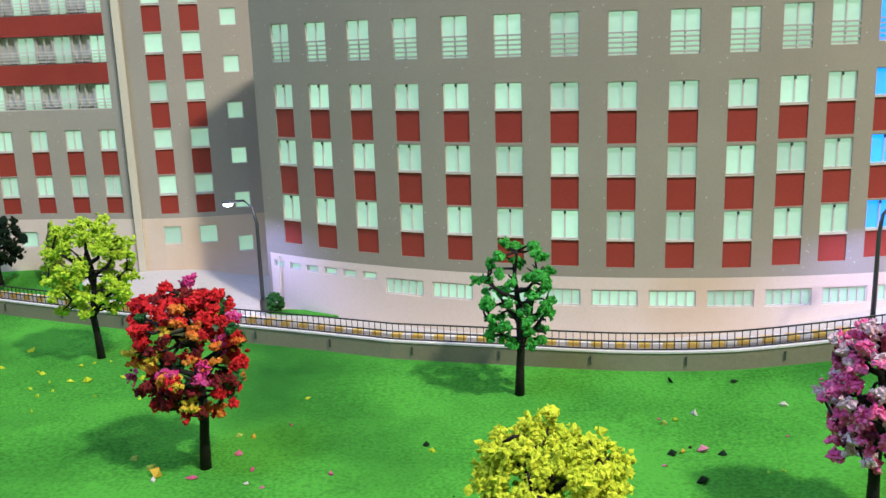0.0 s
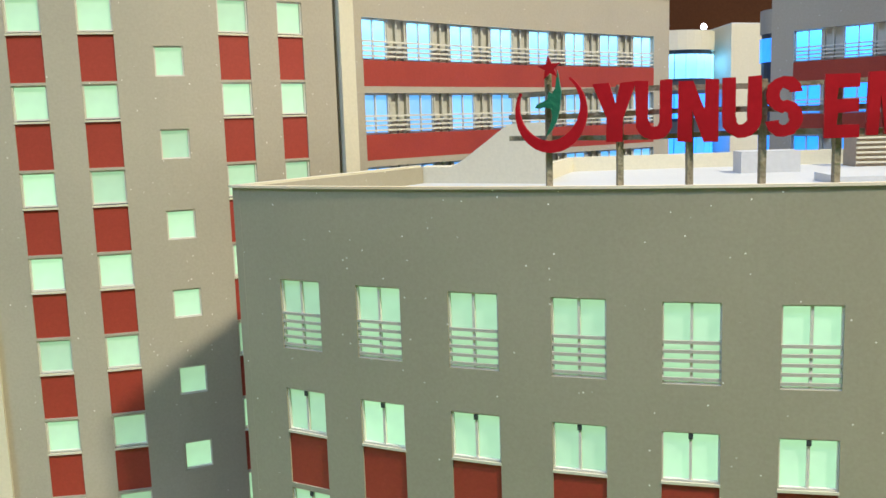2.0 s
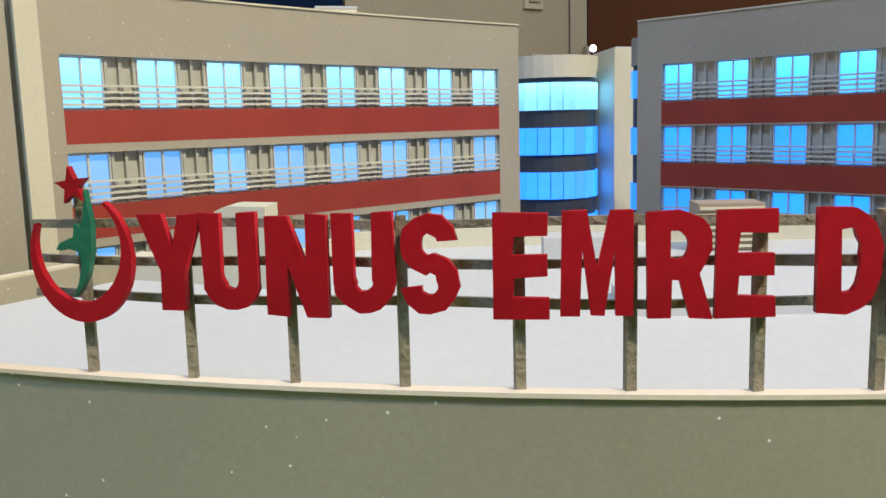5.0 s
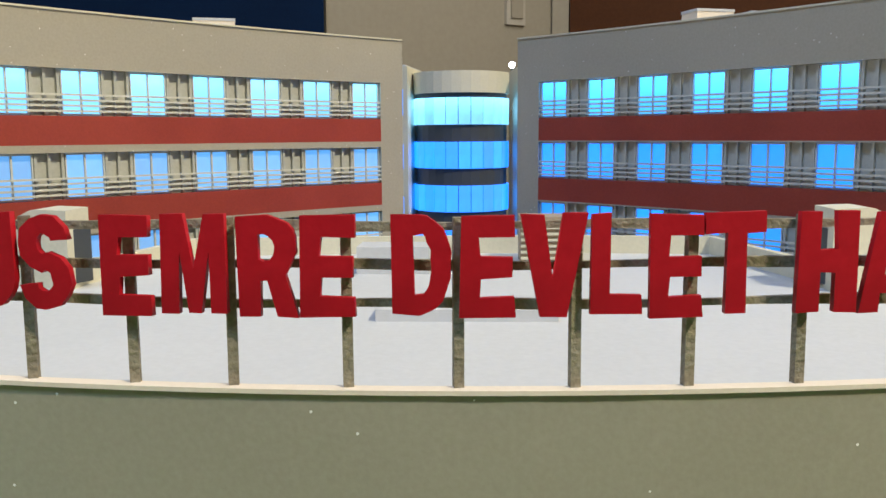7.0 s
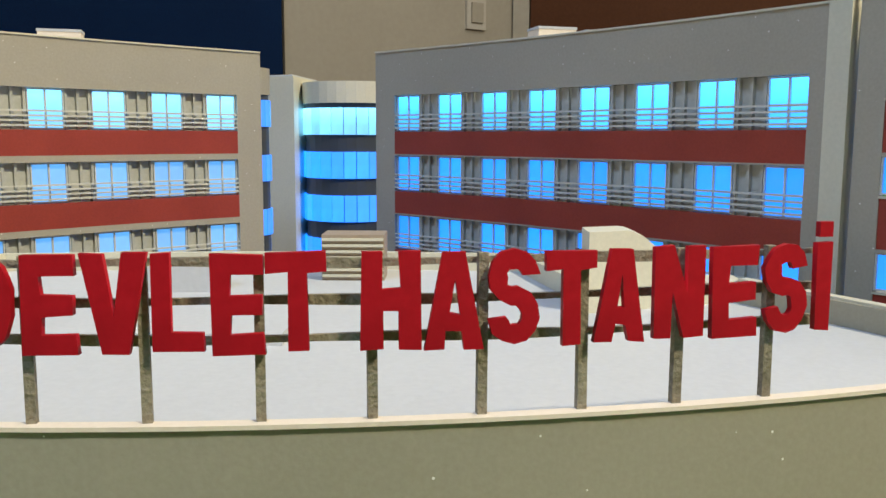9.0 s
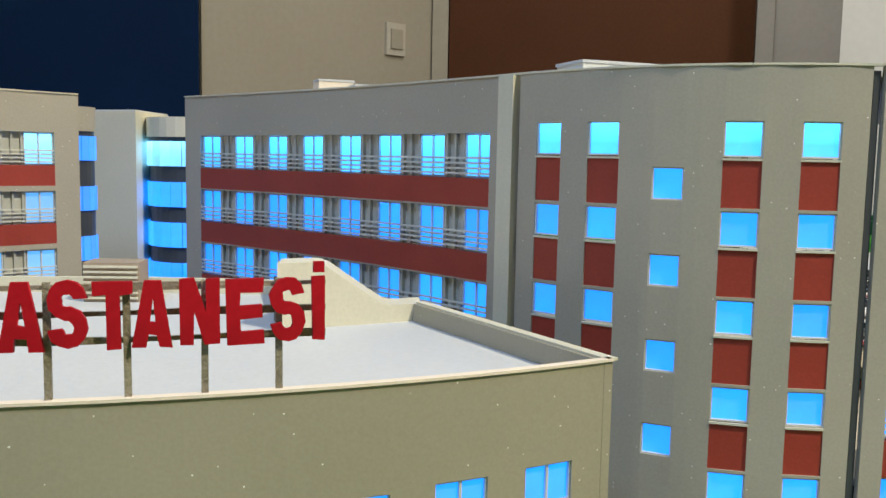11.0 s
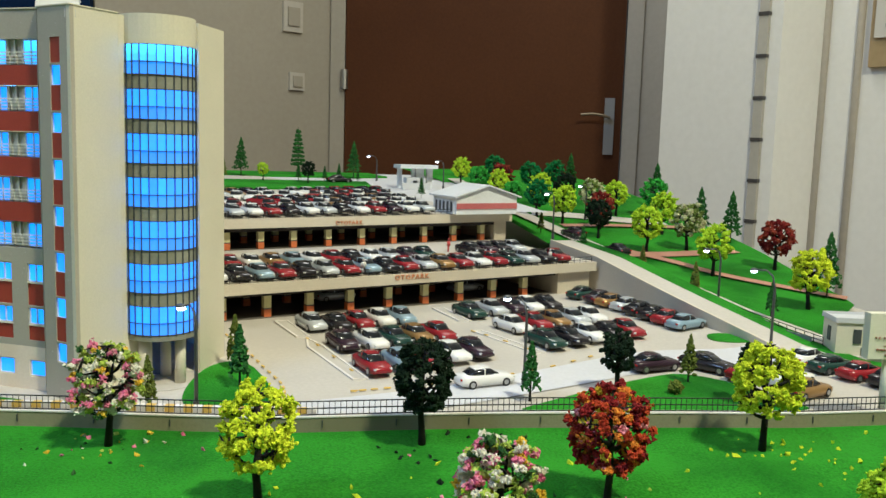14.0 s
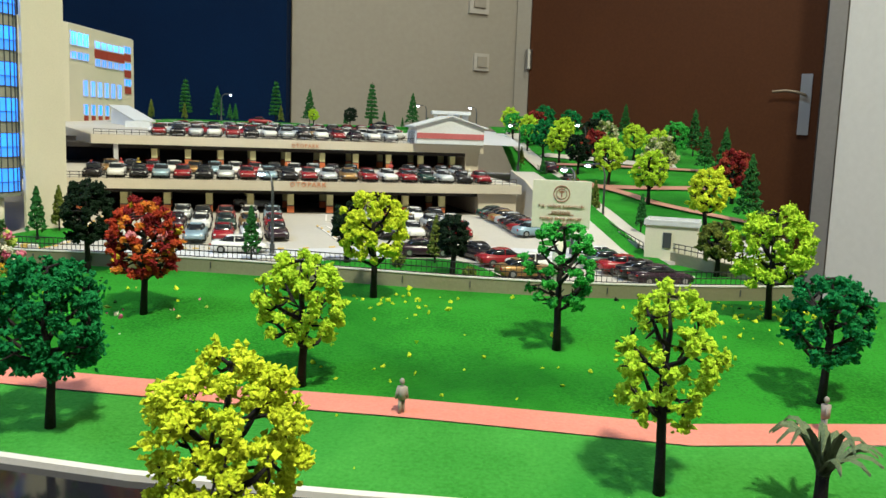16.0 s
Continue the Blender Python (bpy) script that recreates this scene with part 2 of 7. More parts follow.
LAMPGLOW = plain("lamp_glow", (0.85, 0.9, 1.0), 0.3, emit=9.0)
FOIL = plain("clear_film", (0.70, 0.70, 0.66), 0.12)
BEACON = plain("red_beacon", (1.0, 0.012, 0.02), 0.3, emit=2.2)

# ---------------------------------------------------------------- building blocks


class Build:
    """Gathers faces in decimetres."""

    def __init__(self):
        self.v, self.f = [], []

    def add(self, verts, faces):
        n = len(self.v)
        self.v += [tuple(p) for p in verts]
        self.f += [tuple(i + n for i in face) for face in faces]
        return self

    def box(self, c, size, rz=0.0, taper=1.0):
        sx, sy, sz = (s / 2 for s in size)
        ca, sa = math.cos(rz), math.sin(rz)
        vs = []
        for z, k in ((-sz, 1.0), (sz, taper)):
            for x, y in ((-sx * k, -sy * k), (sx * k, -sy * k), (sx * k, sy * k), (-sx * k, sy * k)):
                vs.append((c[0] + x * ca - y * sa, c[1] + x * sa + y * ca, c[2] + z))
        return self.add(vs, [(3, 2, 1, 0), (4, 5, 6, 7), (0, 1, 5, 4), (1, 2, 6, 5), (2, 3, 7, 6), (3, 0, 4, 7)])

    def prism(self, pts, z0, z1):
        """An upright prism over a plan given anticlockwise; z0 and z1 may be lists."""
        n = len(pts)
        za = z0 if isinstance(z0, (list, tuple)) else [z0] * n
        zb = z1 if isinstance(z1, (list, tuple)) else [z1] * n
        vs = [(x, y, z) for (x, y), z in zip(pts, za)] + [(x, y, z) for (x, y), z in zip(pts, zb)]
        fs = [tuple(range(n - 1, -1, -1)), tuple(range(n, 2 * n))]
        fs += [(i, (i + 1) % n, n + (i + 1) % n, n + i) for i in range(n)]
        return self.add(vs, fs)

    def ribbon(self, line, width, z0, z1, side=0.0):
        """A wall along a plan line, width thick, from z0 to z1, which may be functions of x and y; side shifts it to the left."""
        n = len(line)
        vs = []
        for i, (x, y) in enumerate(line):
            a, b = line[max(i - 1, 0)], line[min(i + 1, n - 1)]
            d = Vector((b[0] - a[0], b[1] - a[1])).normalized()
            for k in (side - width / 2, side + width / 2):
                px, py = x - d.y * k, y + d.x * k
                vs.append((px, py, z0(x, y) if callable(z0) else z0))
                vs.append((px, py, z1(x, y) if callable(z1) else z1))
        fs = [(0, 2, 3, 1), (4 * n - 4, 4 * n - 3, 4 * n - 1, 4 * n - 2)]
        for i in range(n - 1):
            a, b = 4 * i, 4 * i + 4
            fs += [(a, a + 1, b + 1, b), (a + 2, b + 2, b + 3, a + 3), (a + 1, a + 3, b + 3, b + 1), (a, b, b + 2, a + 2)]
        return self.add(vs, fs)

    def tube(self, path, radii, sides=6):
        rings, vs = [], []
        for i, p in enumerate(path):
            a, b = Vector(path[max(i - 1, 0)]), Vector(path[min(i + 1, len(path) - 1)])
            d = (b - a).normalized()
            u = d.orthogonal().normalized() if abs(d.z) < 0.99 else Vector((1, 0, 0))
            w = d.cross(u)
            r = radii[i] if isinstance(radii, (list, tuple)) else radii
            rings.append(len(vs))
            for k in range(sides):
                t = 2 * math.pi * k / sides
                vs.append(tuple(Vector(p) + u * (r * math.cos(t)) + w * (r * math.sin(t))))
        fs = []
        for a, b in zip(rings, rings[1:]):
            fs += [(a + k, a + (k + 1) % sides, b + (k + 1) % sides, b + k) for k in range(sides)]
        fs += [tuple(reversed(range(sides))), tuple(rings[-1] + k for k in range(sides))]
        return self.add(vs, fs)

    def drum(self, c, r, z0, z1, sides=24, r1=None):
        r1 = r if r1 is None else r1
        vs = [(c[0] + q * math.cos(2 * math.pi * k / sides), c[1] + q * math.sin(2 * math.pi * k / sides), z) for q, z in ((r, z0), (r1, z1)) for k in range(sides)]
        fs = [(k, (k + 1) % sides, sides + (k + 1) % sides, sides + k) for k in range(sides)]
        return self.add(vs, fs + [tuple(reversed(range(sides))), tuple(range(sides, 2 * sides))])

    def ball(self, c, r, rings=6, sides=10):
        rr = r if isinstance(r, (tuple, list)) else (r, r, r)
        vs = [(c[0], c[1], c[2] - rr[2])]
        for i in range(1, rings):
            t = math.pi * i / rings
            vs += [(c[0] + rr[0] * math.sin(t) * math.cos(2 * math.pi * k / sides), c[1] + rr[1] * math.sin(t) * math.sin(2 * math.pi * k / sides), c[2] - rr[2] * math.cos(t)) for k in range(sides)]
        vs.append((c[0], c[1], c[2] + rr[2]))
        fs = [(0, 1 + (k + 1) % sides, 1 + k) for k in range(sides)]
        for i in range(rings - 2):
            a, b = 1 + i * sides, 1 + (i + 1) * sides
            fs += [(a + k, a + (k + 1) % sides, b + (k + 1) % sides, b + k) for k in range(sides)]
        a = 1 + (rings - 2) * sides
        fs += [(a + k, a + (k + 1) % sides, len(vs) - 1) for k in range(sides)]
        return self.add(vs, fs)

    def mesh(self, name, material, at=(0, 0, 0), smooth=False):
        me = bpy.data.meshes.new(name)
        me.from_pydata([((x - at[0]) * K, (y - at[1]) * K, (z - at[2]) * K) for x, y, z in self.v], [], self.f)
        me.materials.append(material)
        if smooth:
            me.polygons.foreach_set("use_smooth", [True] * len(me.polygons))
        me.update()
        return me


def thing(name, at, label, category, group="", kind=""):
    ob = new(name)
    ob.empty_display_size = 0.01
    ob.location = [c * K for c in at]
    return tagged(ob, label, category, group, kind)


def spot_of(ob):
    p = [0.0, 0.0, 0.0]
    while ob is not None:
        p = [a + b / K for a, b in zip(p, ob.location)]
        ob = ob.parent
    return p


def part(name, build, material, parent, label="", smooth=False):
    """Links a build, given in the plan's decimetres, as one mesh under a thing or a part."""
    ob = new(name, build.mesh(name, material, spot_of(parent), smooth))
    ob.parent = parent
    if label:
        ob["label"] = label
    return ob


def single(name, build, material, label, category, kind="", group="", at=(0, 0, 0), smooth=False):
    ob = new(name, build.mesh(name, material, at, smooth))
    ob.location = [c * K for c in at]
    return tagged(ob, label, category, group, kind)


def piece(name, mesh, parent, x, y, z, rz=0.0, label=""):
    """A piece that shares its mesh with its like, set at a place of the plan under a parent that is not turned."""
    ob = new(name, mesh)
    ob.parent = parent
    o = spot_of(parent)
    ob.matrix_basis = pose((x - o[0]) * K, (y - o[1]) * K, (z - o[2]) * K, 0, 0, math.degrees(rz))
    if label:
        ob["label"] = label
    return ob


# The hospital's own frame: u to the right and v to the front of the axis through its middle.
MID, TURN = (1.271, 6.152), radians(-12.6)
AX_V, AX_U = (math.sin(TURN), -math.cos(TURN)), (math.cos(TURN), math.sin(TURN))


def site(u, v):
    return (MID[0] + u * AX_U[0] + v * AX_V[0], MID[1] + u * AX_U[1] + v * AX_V[1])


class Curve:
    """A plan arc from a to b, left to right as seen from outside, bulging outwards by sag."""

    def __init__(self, a, b, sag=0.0, n=24):
        a, b = Vector(a), Vector(b)
        d = b - a
        out = Vector((d.y, -d.x)).normalized()
        self.p = []
        for i in range(n + 1):
            t = i / n
            self.p.append(a + d * t + out * (sag * 4 * t * (1 - t)))
        self.s = [0.0]
        for p, q in zip(self.p, self.p[1:]):
            self.s.append(self.s[-1] + (q - p).length)
        self.length = self.s[-1]

    def at(self, s):
        """Place, tangent's angle and outward normal."""
        s = min(max(s, 0), self.length)
        i = max(k for k in range(len(self.s) - 1) if self.s[k] <= s + 1e-9)
        t = (s - self.s[i]) / (self.s[i + 1] - self.s[i])
        p = self.p[i].lerp(self.p[i + 1], t)
        a = self.p[max(i - 1, 0)] if t < 0.5 else self.p[i]
        b = self.p[i + 1] if t < 0.5 else self.p[min(i + 2, len(self.p) - 1)]
        d = (b - a).normalized()
        return p, math.atan2(d.y, d.x), Vector((d.y, -d.x))


def wall_with_holes(curve, z0, z1, holes, thick=0.02, step=0.12, s0=0.0, s1=None):
    """A wall along a curve whose holes (s0, s1, z0, z1) go right through it."""
    s1 = curve.length if s1 is None else s1
    ss = {s0, s1} | {h[i] for h in holes for i in (0, 1) if s0 <= h[i] <= s1}
    n = max(1, int((s1 - s0) / step))
    ss |= {s0 + (s1 - s0) * i / n for i in range(n + 1)}
    zs = {z0, z1} | {h[i] for h in holes for i in (2, 3) if z0 <= h[i] <= z1}

    def sorted_apart(values):
        out = []
        for v in sorted(values):
            if not out or v - out[-1] > 1e-4:
                out.append(v)
        return out

    ss, zs = sorted_apart(ss), sorted_apart(zs)
    solid = {}
    for i in range(len(ss) - 1):
        for j in range(len(zs) - 1):
            cs, cz = (ss[i] + ss[i + 1]) / 2, (zs[j] + zs[j + 1]) / 2
            solid[i, j] = not any(h[0] < cs < h[1] and h[2] < cz < h[3] for h in holes)
    b, index = Build(), {}
    places = [curve.at(s) for s in ss]

    def vert(i, j, inner):
        key = (i, j, inner)
        if key not in index:
            p, _, nrm = places[i]
            q = p - nrm * (thick if inner else 0)
            index[key] = len(b.v)
            b.v.append((q.x, q.y, zs[j]))
        return index[key]

    for (i, j), full in solid.items():
        if not full:
            continue
        b.f.append((vert(i, j, 0), vert(i + 1, j, 0), vert(i + 1, j + 1, 0), vert(i, j + 1, 0)))
        b.f.append((vert(i, j, 1), vert(i, j + 1, 1), vert(i + 1, j + 1, 1), vert(i + 1, j, 1)))
        for di, dj, e in ((-1, 0, ((0, 0), (0, 1))), (1, 0, ((1, 1), (1, 0))), (0, -1, ((1, 0), (0, 0))), (0, 1, ((0, 1), (1, 1)))):
            if not solid.get((i + di, j + dj), False):
                (a0, a1), (b0, b1) = e
                b.f.append((vert(i + a0, j + a1, 0), vert(i + b0, j + b1, 0), vert(i + b0, j + b1, 1), vert(i + a0, j + a1, 1)))
    return b


_shared = {}


def pane_mesh(w, h, material):
    key = ("pane", round(w, 3), round(h, 3), material.name)
    if key not in _shared:
        _shared[key] = Build().box((0, 0, 0), (w, 0.006, h)).mesh("pane", material)
    return _shared[key]


def shared(key, make):
    if key not in _shared:
        _shared[key] = make()
    return _shared[key]


def frame_mesh(w, h, edge=0.006, material=None):
    """A window's frame: one rectangular ring."""
    material = material or RAILWHITE

    def make():
        b = Build()
        a, c = w / 2, h / 2
        for y in (-0.004, 0.004):
            for k in (0.0, edge):
                b.v += [(-a + k, y, -c + k), (a - k, y, -c + k), (a - k, y, c - k), (-a + k, y, c - k)]
        for q in range(4):
            n = (q + 1) % 4
            b.f += [(q, n, 4 + n, 4 + q), (8 + n, 8 + q, 12 + q, 12 + n), (4 + q, 4 + n, 12 + n, 12 + q), (n, q, 8 + q, 8 + n)]
        return b.mesh("window", material)

    return shared(("frame", round(w, 3), round(h, 3), edge, material.name), make)


def under(name, mesh, parent, x, y, z):
    ob = new(name, mesh)
    ob.parent = parent
    ob.matrix_basis = pose(x * K, y * K, z * K)
    return ob


def window(parent, curve, s, z0, z1, w, pane=None, mullions=1, rails=0, depth=0.008, rail_from=0.5, edge=0.006):
    """A framed pane, set back in its opening; pane, upright bars and level rails are its pieces."""
    p, ang, nrm = curve.at(s)
    q = p - nrm * depth
    h = z1 - z0
    ob = piece("window", frame_mesh(w, h, edge), parent, q.x, q.y, (z0 + z1) / 2, ang)
    under("pane", pane_mesh(w - 0.002, h - 0.002, pane or PANE), ob, 0, 0.006, 0)
    for k in range(mullions):
        bar_ = shared(("mullion", round(h, 3)), lambda: Build().box((0, 0, 0), (0.005, 0.006, h - 2 * edge)).mesh("mullion", RAILWHITE))
        under("mullion", bar_, ob, -w / 2 + w * (k + 1) / (mullions + 1), 0, 0)
    for k in range(rails):
        rail_ = shared(("rail", round(w, 3), round(h, 3)), lambda: Build().box((0, 0, 0), (w, 0.004, h * rail_from / rails * 0.36)).mesh("balcony_rail", RAILGREY))
        under("balcony_rail", rail_, ob, 0, -0.004, -h / 2 + h * rail_from * (k + 0.55) / rails)
    return ob


def panel(parent, curve, s, z0, z1, w, material, name="red_panel", depth=0.007):
    p, ang, nrm = curve.at(s)
    q = p - nrm * depth
    key = (name, round(w, 3), round(z1 - z0, 3))
    if key not in _shared:
        _shared[key] = Build().box((0, 0, 0), (w, 0.006, z1 - z0)).mesh(name, material)
    return piece(name, _shared[key], parent, q.x, q.y, (z0 + z1) / 2, ang)


def ledge(parent, curve, s, z, w):
    """The thin pale edge strip under a pane."""
    p, ang, nrm = curve.at(s)
    key = ("sill", round(w, 3))
    if key not in _shared:
        _shared[key] = Build().box((0, 0, 0), (w + 0.002, 0.010, 0.005)).mesh("sill", CREAM)
    q = p - nrm * 0.004
    return piece("sill", _shared[key], parent, q.x, q.y, z, ang)

# ---------------------------------------------------------------- ground


def lerp(x, xs, ys):
    return float(np.interp(x, xs, ys))


def ease(t):
    t = min(max(t, 0.0), 1.0)
    return t * t * (3 - 2 * t)


def pave_z(x, y):
    left_rise = 0.072 * ease((y - 3.55 + 0.25 * (x + 1.0)) / 0.5) * ease((-0.75 - x) / 0.5)
    return -1.03 + 0.25 * ease((x - 0.5) / 2.4) + 0.035 * ease((y - 2.4) / 0.9) * ease((x - 3.5) / 1.0) + left_rise


def lawn_z(x, y):
    return -1.035 + 0.25 * ease((x - 0.5) / 2.4) - 0.15 * max(0.0, 1.2 - y) + 0.012 * math.sin(1.7 * x + 0.6) * math.sin(2.3 * y)


def hill_z(x, y):
    return lerp(y, [1.5, 2.5, 3.65, 4.4, 5.4, 7, 9.5, 12], [-0.775, -0.765, -0.708, -0.630, -0.515, -0.345, -0.08, 0.0])


def terrace_z(x, y):
    return lerp(y, [4.5, 6.2, 9.5, 12], [-0.215, -0.20, -0.085, -0.06])


WALL = [(-3.4, 4.35), (-2.6, 4.0), (-1.83, 3.67), (-1.3, 3.45), (-0.74, 3.20), (-0.16, 2.93), (0.42, 2.78), (0.94, 2.66), (1.4, 2.60), (1.9, 2.56), (2.47, 2.49), (3.1, 2.42),
        (3.6, 2.31), (4.0, 2.22), (4.84, 1.97), (5.38, 1.88), (6.21, 1.73), (7.05, 1.59), (7.5, 1.555), (8.1, 1.59), (8.6, 1.67)]


def wall_y(x):
    return lerp(x, [p[0] for p in WALL], [p[1] for p in WALL])


def edge_y(x):
    return lerp(x, [-6, 4.0, 5.82, 6.19, 6.67, 9.5], [0.75, 0.25, -0.01, -0.08, -0.13, -0.3])


PATH_LINE = [(-6, 1.55), (3.0, 0.86), (4.5, 0.62), (5.54, 0.47), (6.3, 0.39), (6.85, 0.33), (7.69, 0.205), (8.32, 0.25), (9.2, 0.36)]


def path_y(x):
    return lerp(x, [p[0] for p in PATH_LINE], [p[1] for p in PATH_LINE])


def sheet(xs, low, high, rows, z):
    b = Build()
    n = rows + 1
    for x in xs:
        y0, y1 = low(x), high(x)
        for j in range(n):
            y = y0 + (y1 - y0) * j / rows
            b.v.append((x, y, z(x, y)))
    for i in range(len(xs) - 1):
        for j in range(rows):
            a = i * n + j
            b.f.append((a, a + n, a + n + 1, a + 1))
    return b


XS = [-5 + 14.0 * i / 140 for i in range(141)]
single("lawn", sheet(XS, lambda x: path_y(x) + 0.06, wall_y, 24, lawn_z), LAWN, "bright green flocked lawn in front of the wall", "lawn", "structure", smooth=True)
single("lawn_strip", sheet(XS, edge_y, lambda x: path_y(x) - 0.06, 10, lawn_z), LAWNFRONT, "light green flocked grass strip beside the path", "lawn", "structure", smooth=True)
single("path", sheet(XS, lambda x: path_y(x) - 0.0605, lambda x: path_y(x) + 0.0605, 2, lambda x, y: lawn_z(x, y) + 0.004), PATHRED, "narrow dull red footpath through the lawn", "path", "structure", smooth=True)
single("pavement", sheet(XS[:-4] + [8.62 + 0.7 * i / 12 for i in range(13)], lambda x: max(wall_y(x), lerp(x, [8.6, 8.62, 9.32], [1.6, 1.7, 3.75])), lambda x: 12.0, 60, pave_z), PAVE, "pale beige pavement round the hospital", "pavement", "structure", smooth=True)
EDGE = [(x, edge_y(x) - 0.015) for x in XS[::2]]
single("kerb_edge", Build().ribbon(EDGE, 0.03, -1.3, lambda x, y: lawn_z(x, y) + 0.006), KERBW, "pale stone edging at the foot of the lawn", "kerb", "structure")
single("road_black", sheet(XS, lambda x: -4.5, lambda x: edge_y(x) - 0.028, 6, lambda x, y: lawn_z(x, edge_y(x)) - 0.014), BLACKGLOSS, "glossy black road surface beside the lawn", "road", "structure")

# the table board that carries the model, and the room round it
board = thing("table", (1.1, 4.0, -9.0), "low display table carrying the scale model", "table")
part("tabletop", Build().prism([(-7.15, -4.75), (9.35, -4.75), (9.35, 3.9), (9.95, 7.5), (9.95, 12.75), (-7.15, 12.75)], -1.54, -1.30), WHITEPL, board)
LEG = Build().box((0, 0, 0), (0.6, 0.6, 7.46)).mesh("leg", WHITEPL)
for lx in (-6.5, 8.8):
    for ly in (-4.0, 12.0):
        piece("leg", LEG, board, lx, ly, -5.27)

FLOOR_Z, CEIL_Z = -9.0, 18.6
single("floor", Build().box((5, 2, FLOOR_Z - 0.2), (64, 72, 0.4)), FLOORM, "plain brown floor of the room", "floor", "structure")
single("ceiling", Build().box((5, 2, CEIL_Z + 0.2), (64, 72, 0.4)), ROOMPALE, "plain white ceiling", "ceiling", "structure")


def room_wall(name, a, b, material, label, thick=1.0, z0=FLOOR_Z, z1=CEIL_Z):
    d = Vector((b[0] - a[0], b[1] - a[1]))
    n = Vector((-d.y, d.x)).normalized() * thick
    pts = [a, b, (b[0] + n.x, b[1] + n.y), (a[0] + n.x, a[1] + n.y)]
    return single(name, Build().prism(pts, z0, z1), material, label, "wall", "structure")


DL, DR = Vector((9.97, 30.9)), Vector((19.06, 26.55))  # the jambs of the door
DD = (DR - DL).normalized()
DN = Vector((DD.y, -DD.x))
room_wall("wall_navy", (-26, 28.2), (1.57, 26.7), NAVY, "dark navy blue cloth backdrop wall")
NB = Vector((1.66, 27.2))
room_wall("wall_beige", tuple(NB), tuple(DL - DD * 0.5), ROOMWALL, "beige painted room wall beside the door")
room_wall("wall_above_door", tuple(DL - DD * 0.5), tuple(DR + DD * 0.6), ROOMWALL, "beige painted wall above the door", 1.0, 12.6)
PIER_A, PIER_B = Vector((16.72, 19.8)), Vector((18.24, 16.95))  # the pale pier beside the door
FOLD, NEAR = Vector((19.67, 17.10)), Vector((20.1, 16.43))
room_wall("wall_right_of_door", tuple(DR + DD * 0.5), (21.2, 23.8), JAMB, "dull cream wall right of the door")
room_wall("wall_side", tuple(PIER_A), tuple(PIER_B), ROOMPALE, "pale painted pier beside the door", 0.8)
room_wall("wall_recess", tuple(PIER_B), tuple(FOLD), ROOMPALE, "pale painted recess in the side wall", 0.3)
room_wall("wall_strip", tuple(FOLD), tuple(NEAR), ROOMPALE, "narrow pale boxed casing on the side wall", 0.5)
room_wall("wall_side_near", tuple(NEAR), (24.0, 8.7), ROOMPALE, "pale painted side wall", 0.8)
room_wall("wall_return", (21.2, 23.8), tuple(PIER_A), JAMB, "dull cream return wall beside the door", 0.3)
room_wall("wall_east", (24.0, 8.7), (24.0, -30.0), ROOMPALE, "pale painted room wall")
room_wall("wall_south", (24.0, -30.0), (-26, -30.0), ROOMPALE, "pale painted wall behind the camera")
room_wall("wall_west", (-26, -30.0), (-26, 28.2), ROOMPALE, "pale painted left room wall")

# cable duct with clips on the pier, and round strips for the joint lines of the casing
SD = (PIER_B - PIER_A).normalized()
SN = Vector((SD.y, -SD.x))
SIDE_A = math.atan2(SD.y, SD.x)
pq = PIER_A + SD * 2.80 + SN * 0.06
pipe = thing("wall_pipe", (pq.x, pq.y, FLOOR_Z), "slim grey cable duct with dark clips on the wall", "pipe")
part("duct", Build().box((pq.x, pq.y, 4.8), (0.24, 0.12, 27.4), SIDE_A), surface("duct_grey", (0.44, 0.41, 0.34), (0.50, 0.47, 0.40), 0.5, 3, 60, 0.05), pipe)
CLIP = Build().box((0, 0, 0), (0.27, 0.17, 0.09), 0).mesh("clip", plain("dark_clip", (0.06, 0.055, 0.05), 0.5))
for k in range(20):
    piece("clip", CLIP, pipe, pq.x, pq.y, -7.45 + 1.02 * k, SIDE_A)
for base_, off in ((FOLD, 0.0), (NEAR, 0.0)):
    q = base_ + SN * 0.05
    single("trim", Build().drum((q.x, q.y), 0.09, FLOOR_Z, CEIL_Z, 12), surface("old_cream_paint", (0.46, 0.41, 0.33), (0.54, 0.49, 0.40), 0.6, 3, 60, 0.05), "thin round strip along the casing's joint line", "pipe", "structure", smooth=True)
ND = (Vector((24.0, 8.7)) - NEAR).normalized()
NN_ = Vector((ND.y, -ND.x))
NEAR_A = math.atan2(ND.y, ND.x)
qq = NEAR + ND * 0.72 + NN_ * 0.1
phone = thing("wall_phone", (qq.x, qq.y, 2.4), "beige wall panel with white control plate", "control panel")
part("back_plate", Build().box((qq.x, qq.y, 3.5), (0.86, 0.2, 2.0), NEAR_A), surface("tan_plate", (0.35, 0.25, 0.12), (0.42, 0.31, 0.16), 0.5, 4, 60, 0.05), phone)
part("cover", Build().box((qq.x + NN_.x * 0.13, qq.y + NN_.y * 0.13, 3.75), (0.62, 0.12, 1.15), NEAR_A), WHITEPL, phone)
for k in range(3):
    part("button", Build().box((qq.x + NN_.x * 0.20, qq.y + NN_.y * 0.20, 3.45 + 0.22 * k), (0.10, 0.05, 0.07), NEAR_A), plain("grey_button", (0.2, 0.2, 0.2), 0.5), phone)

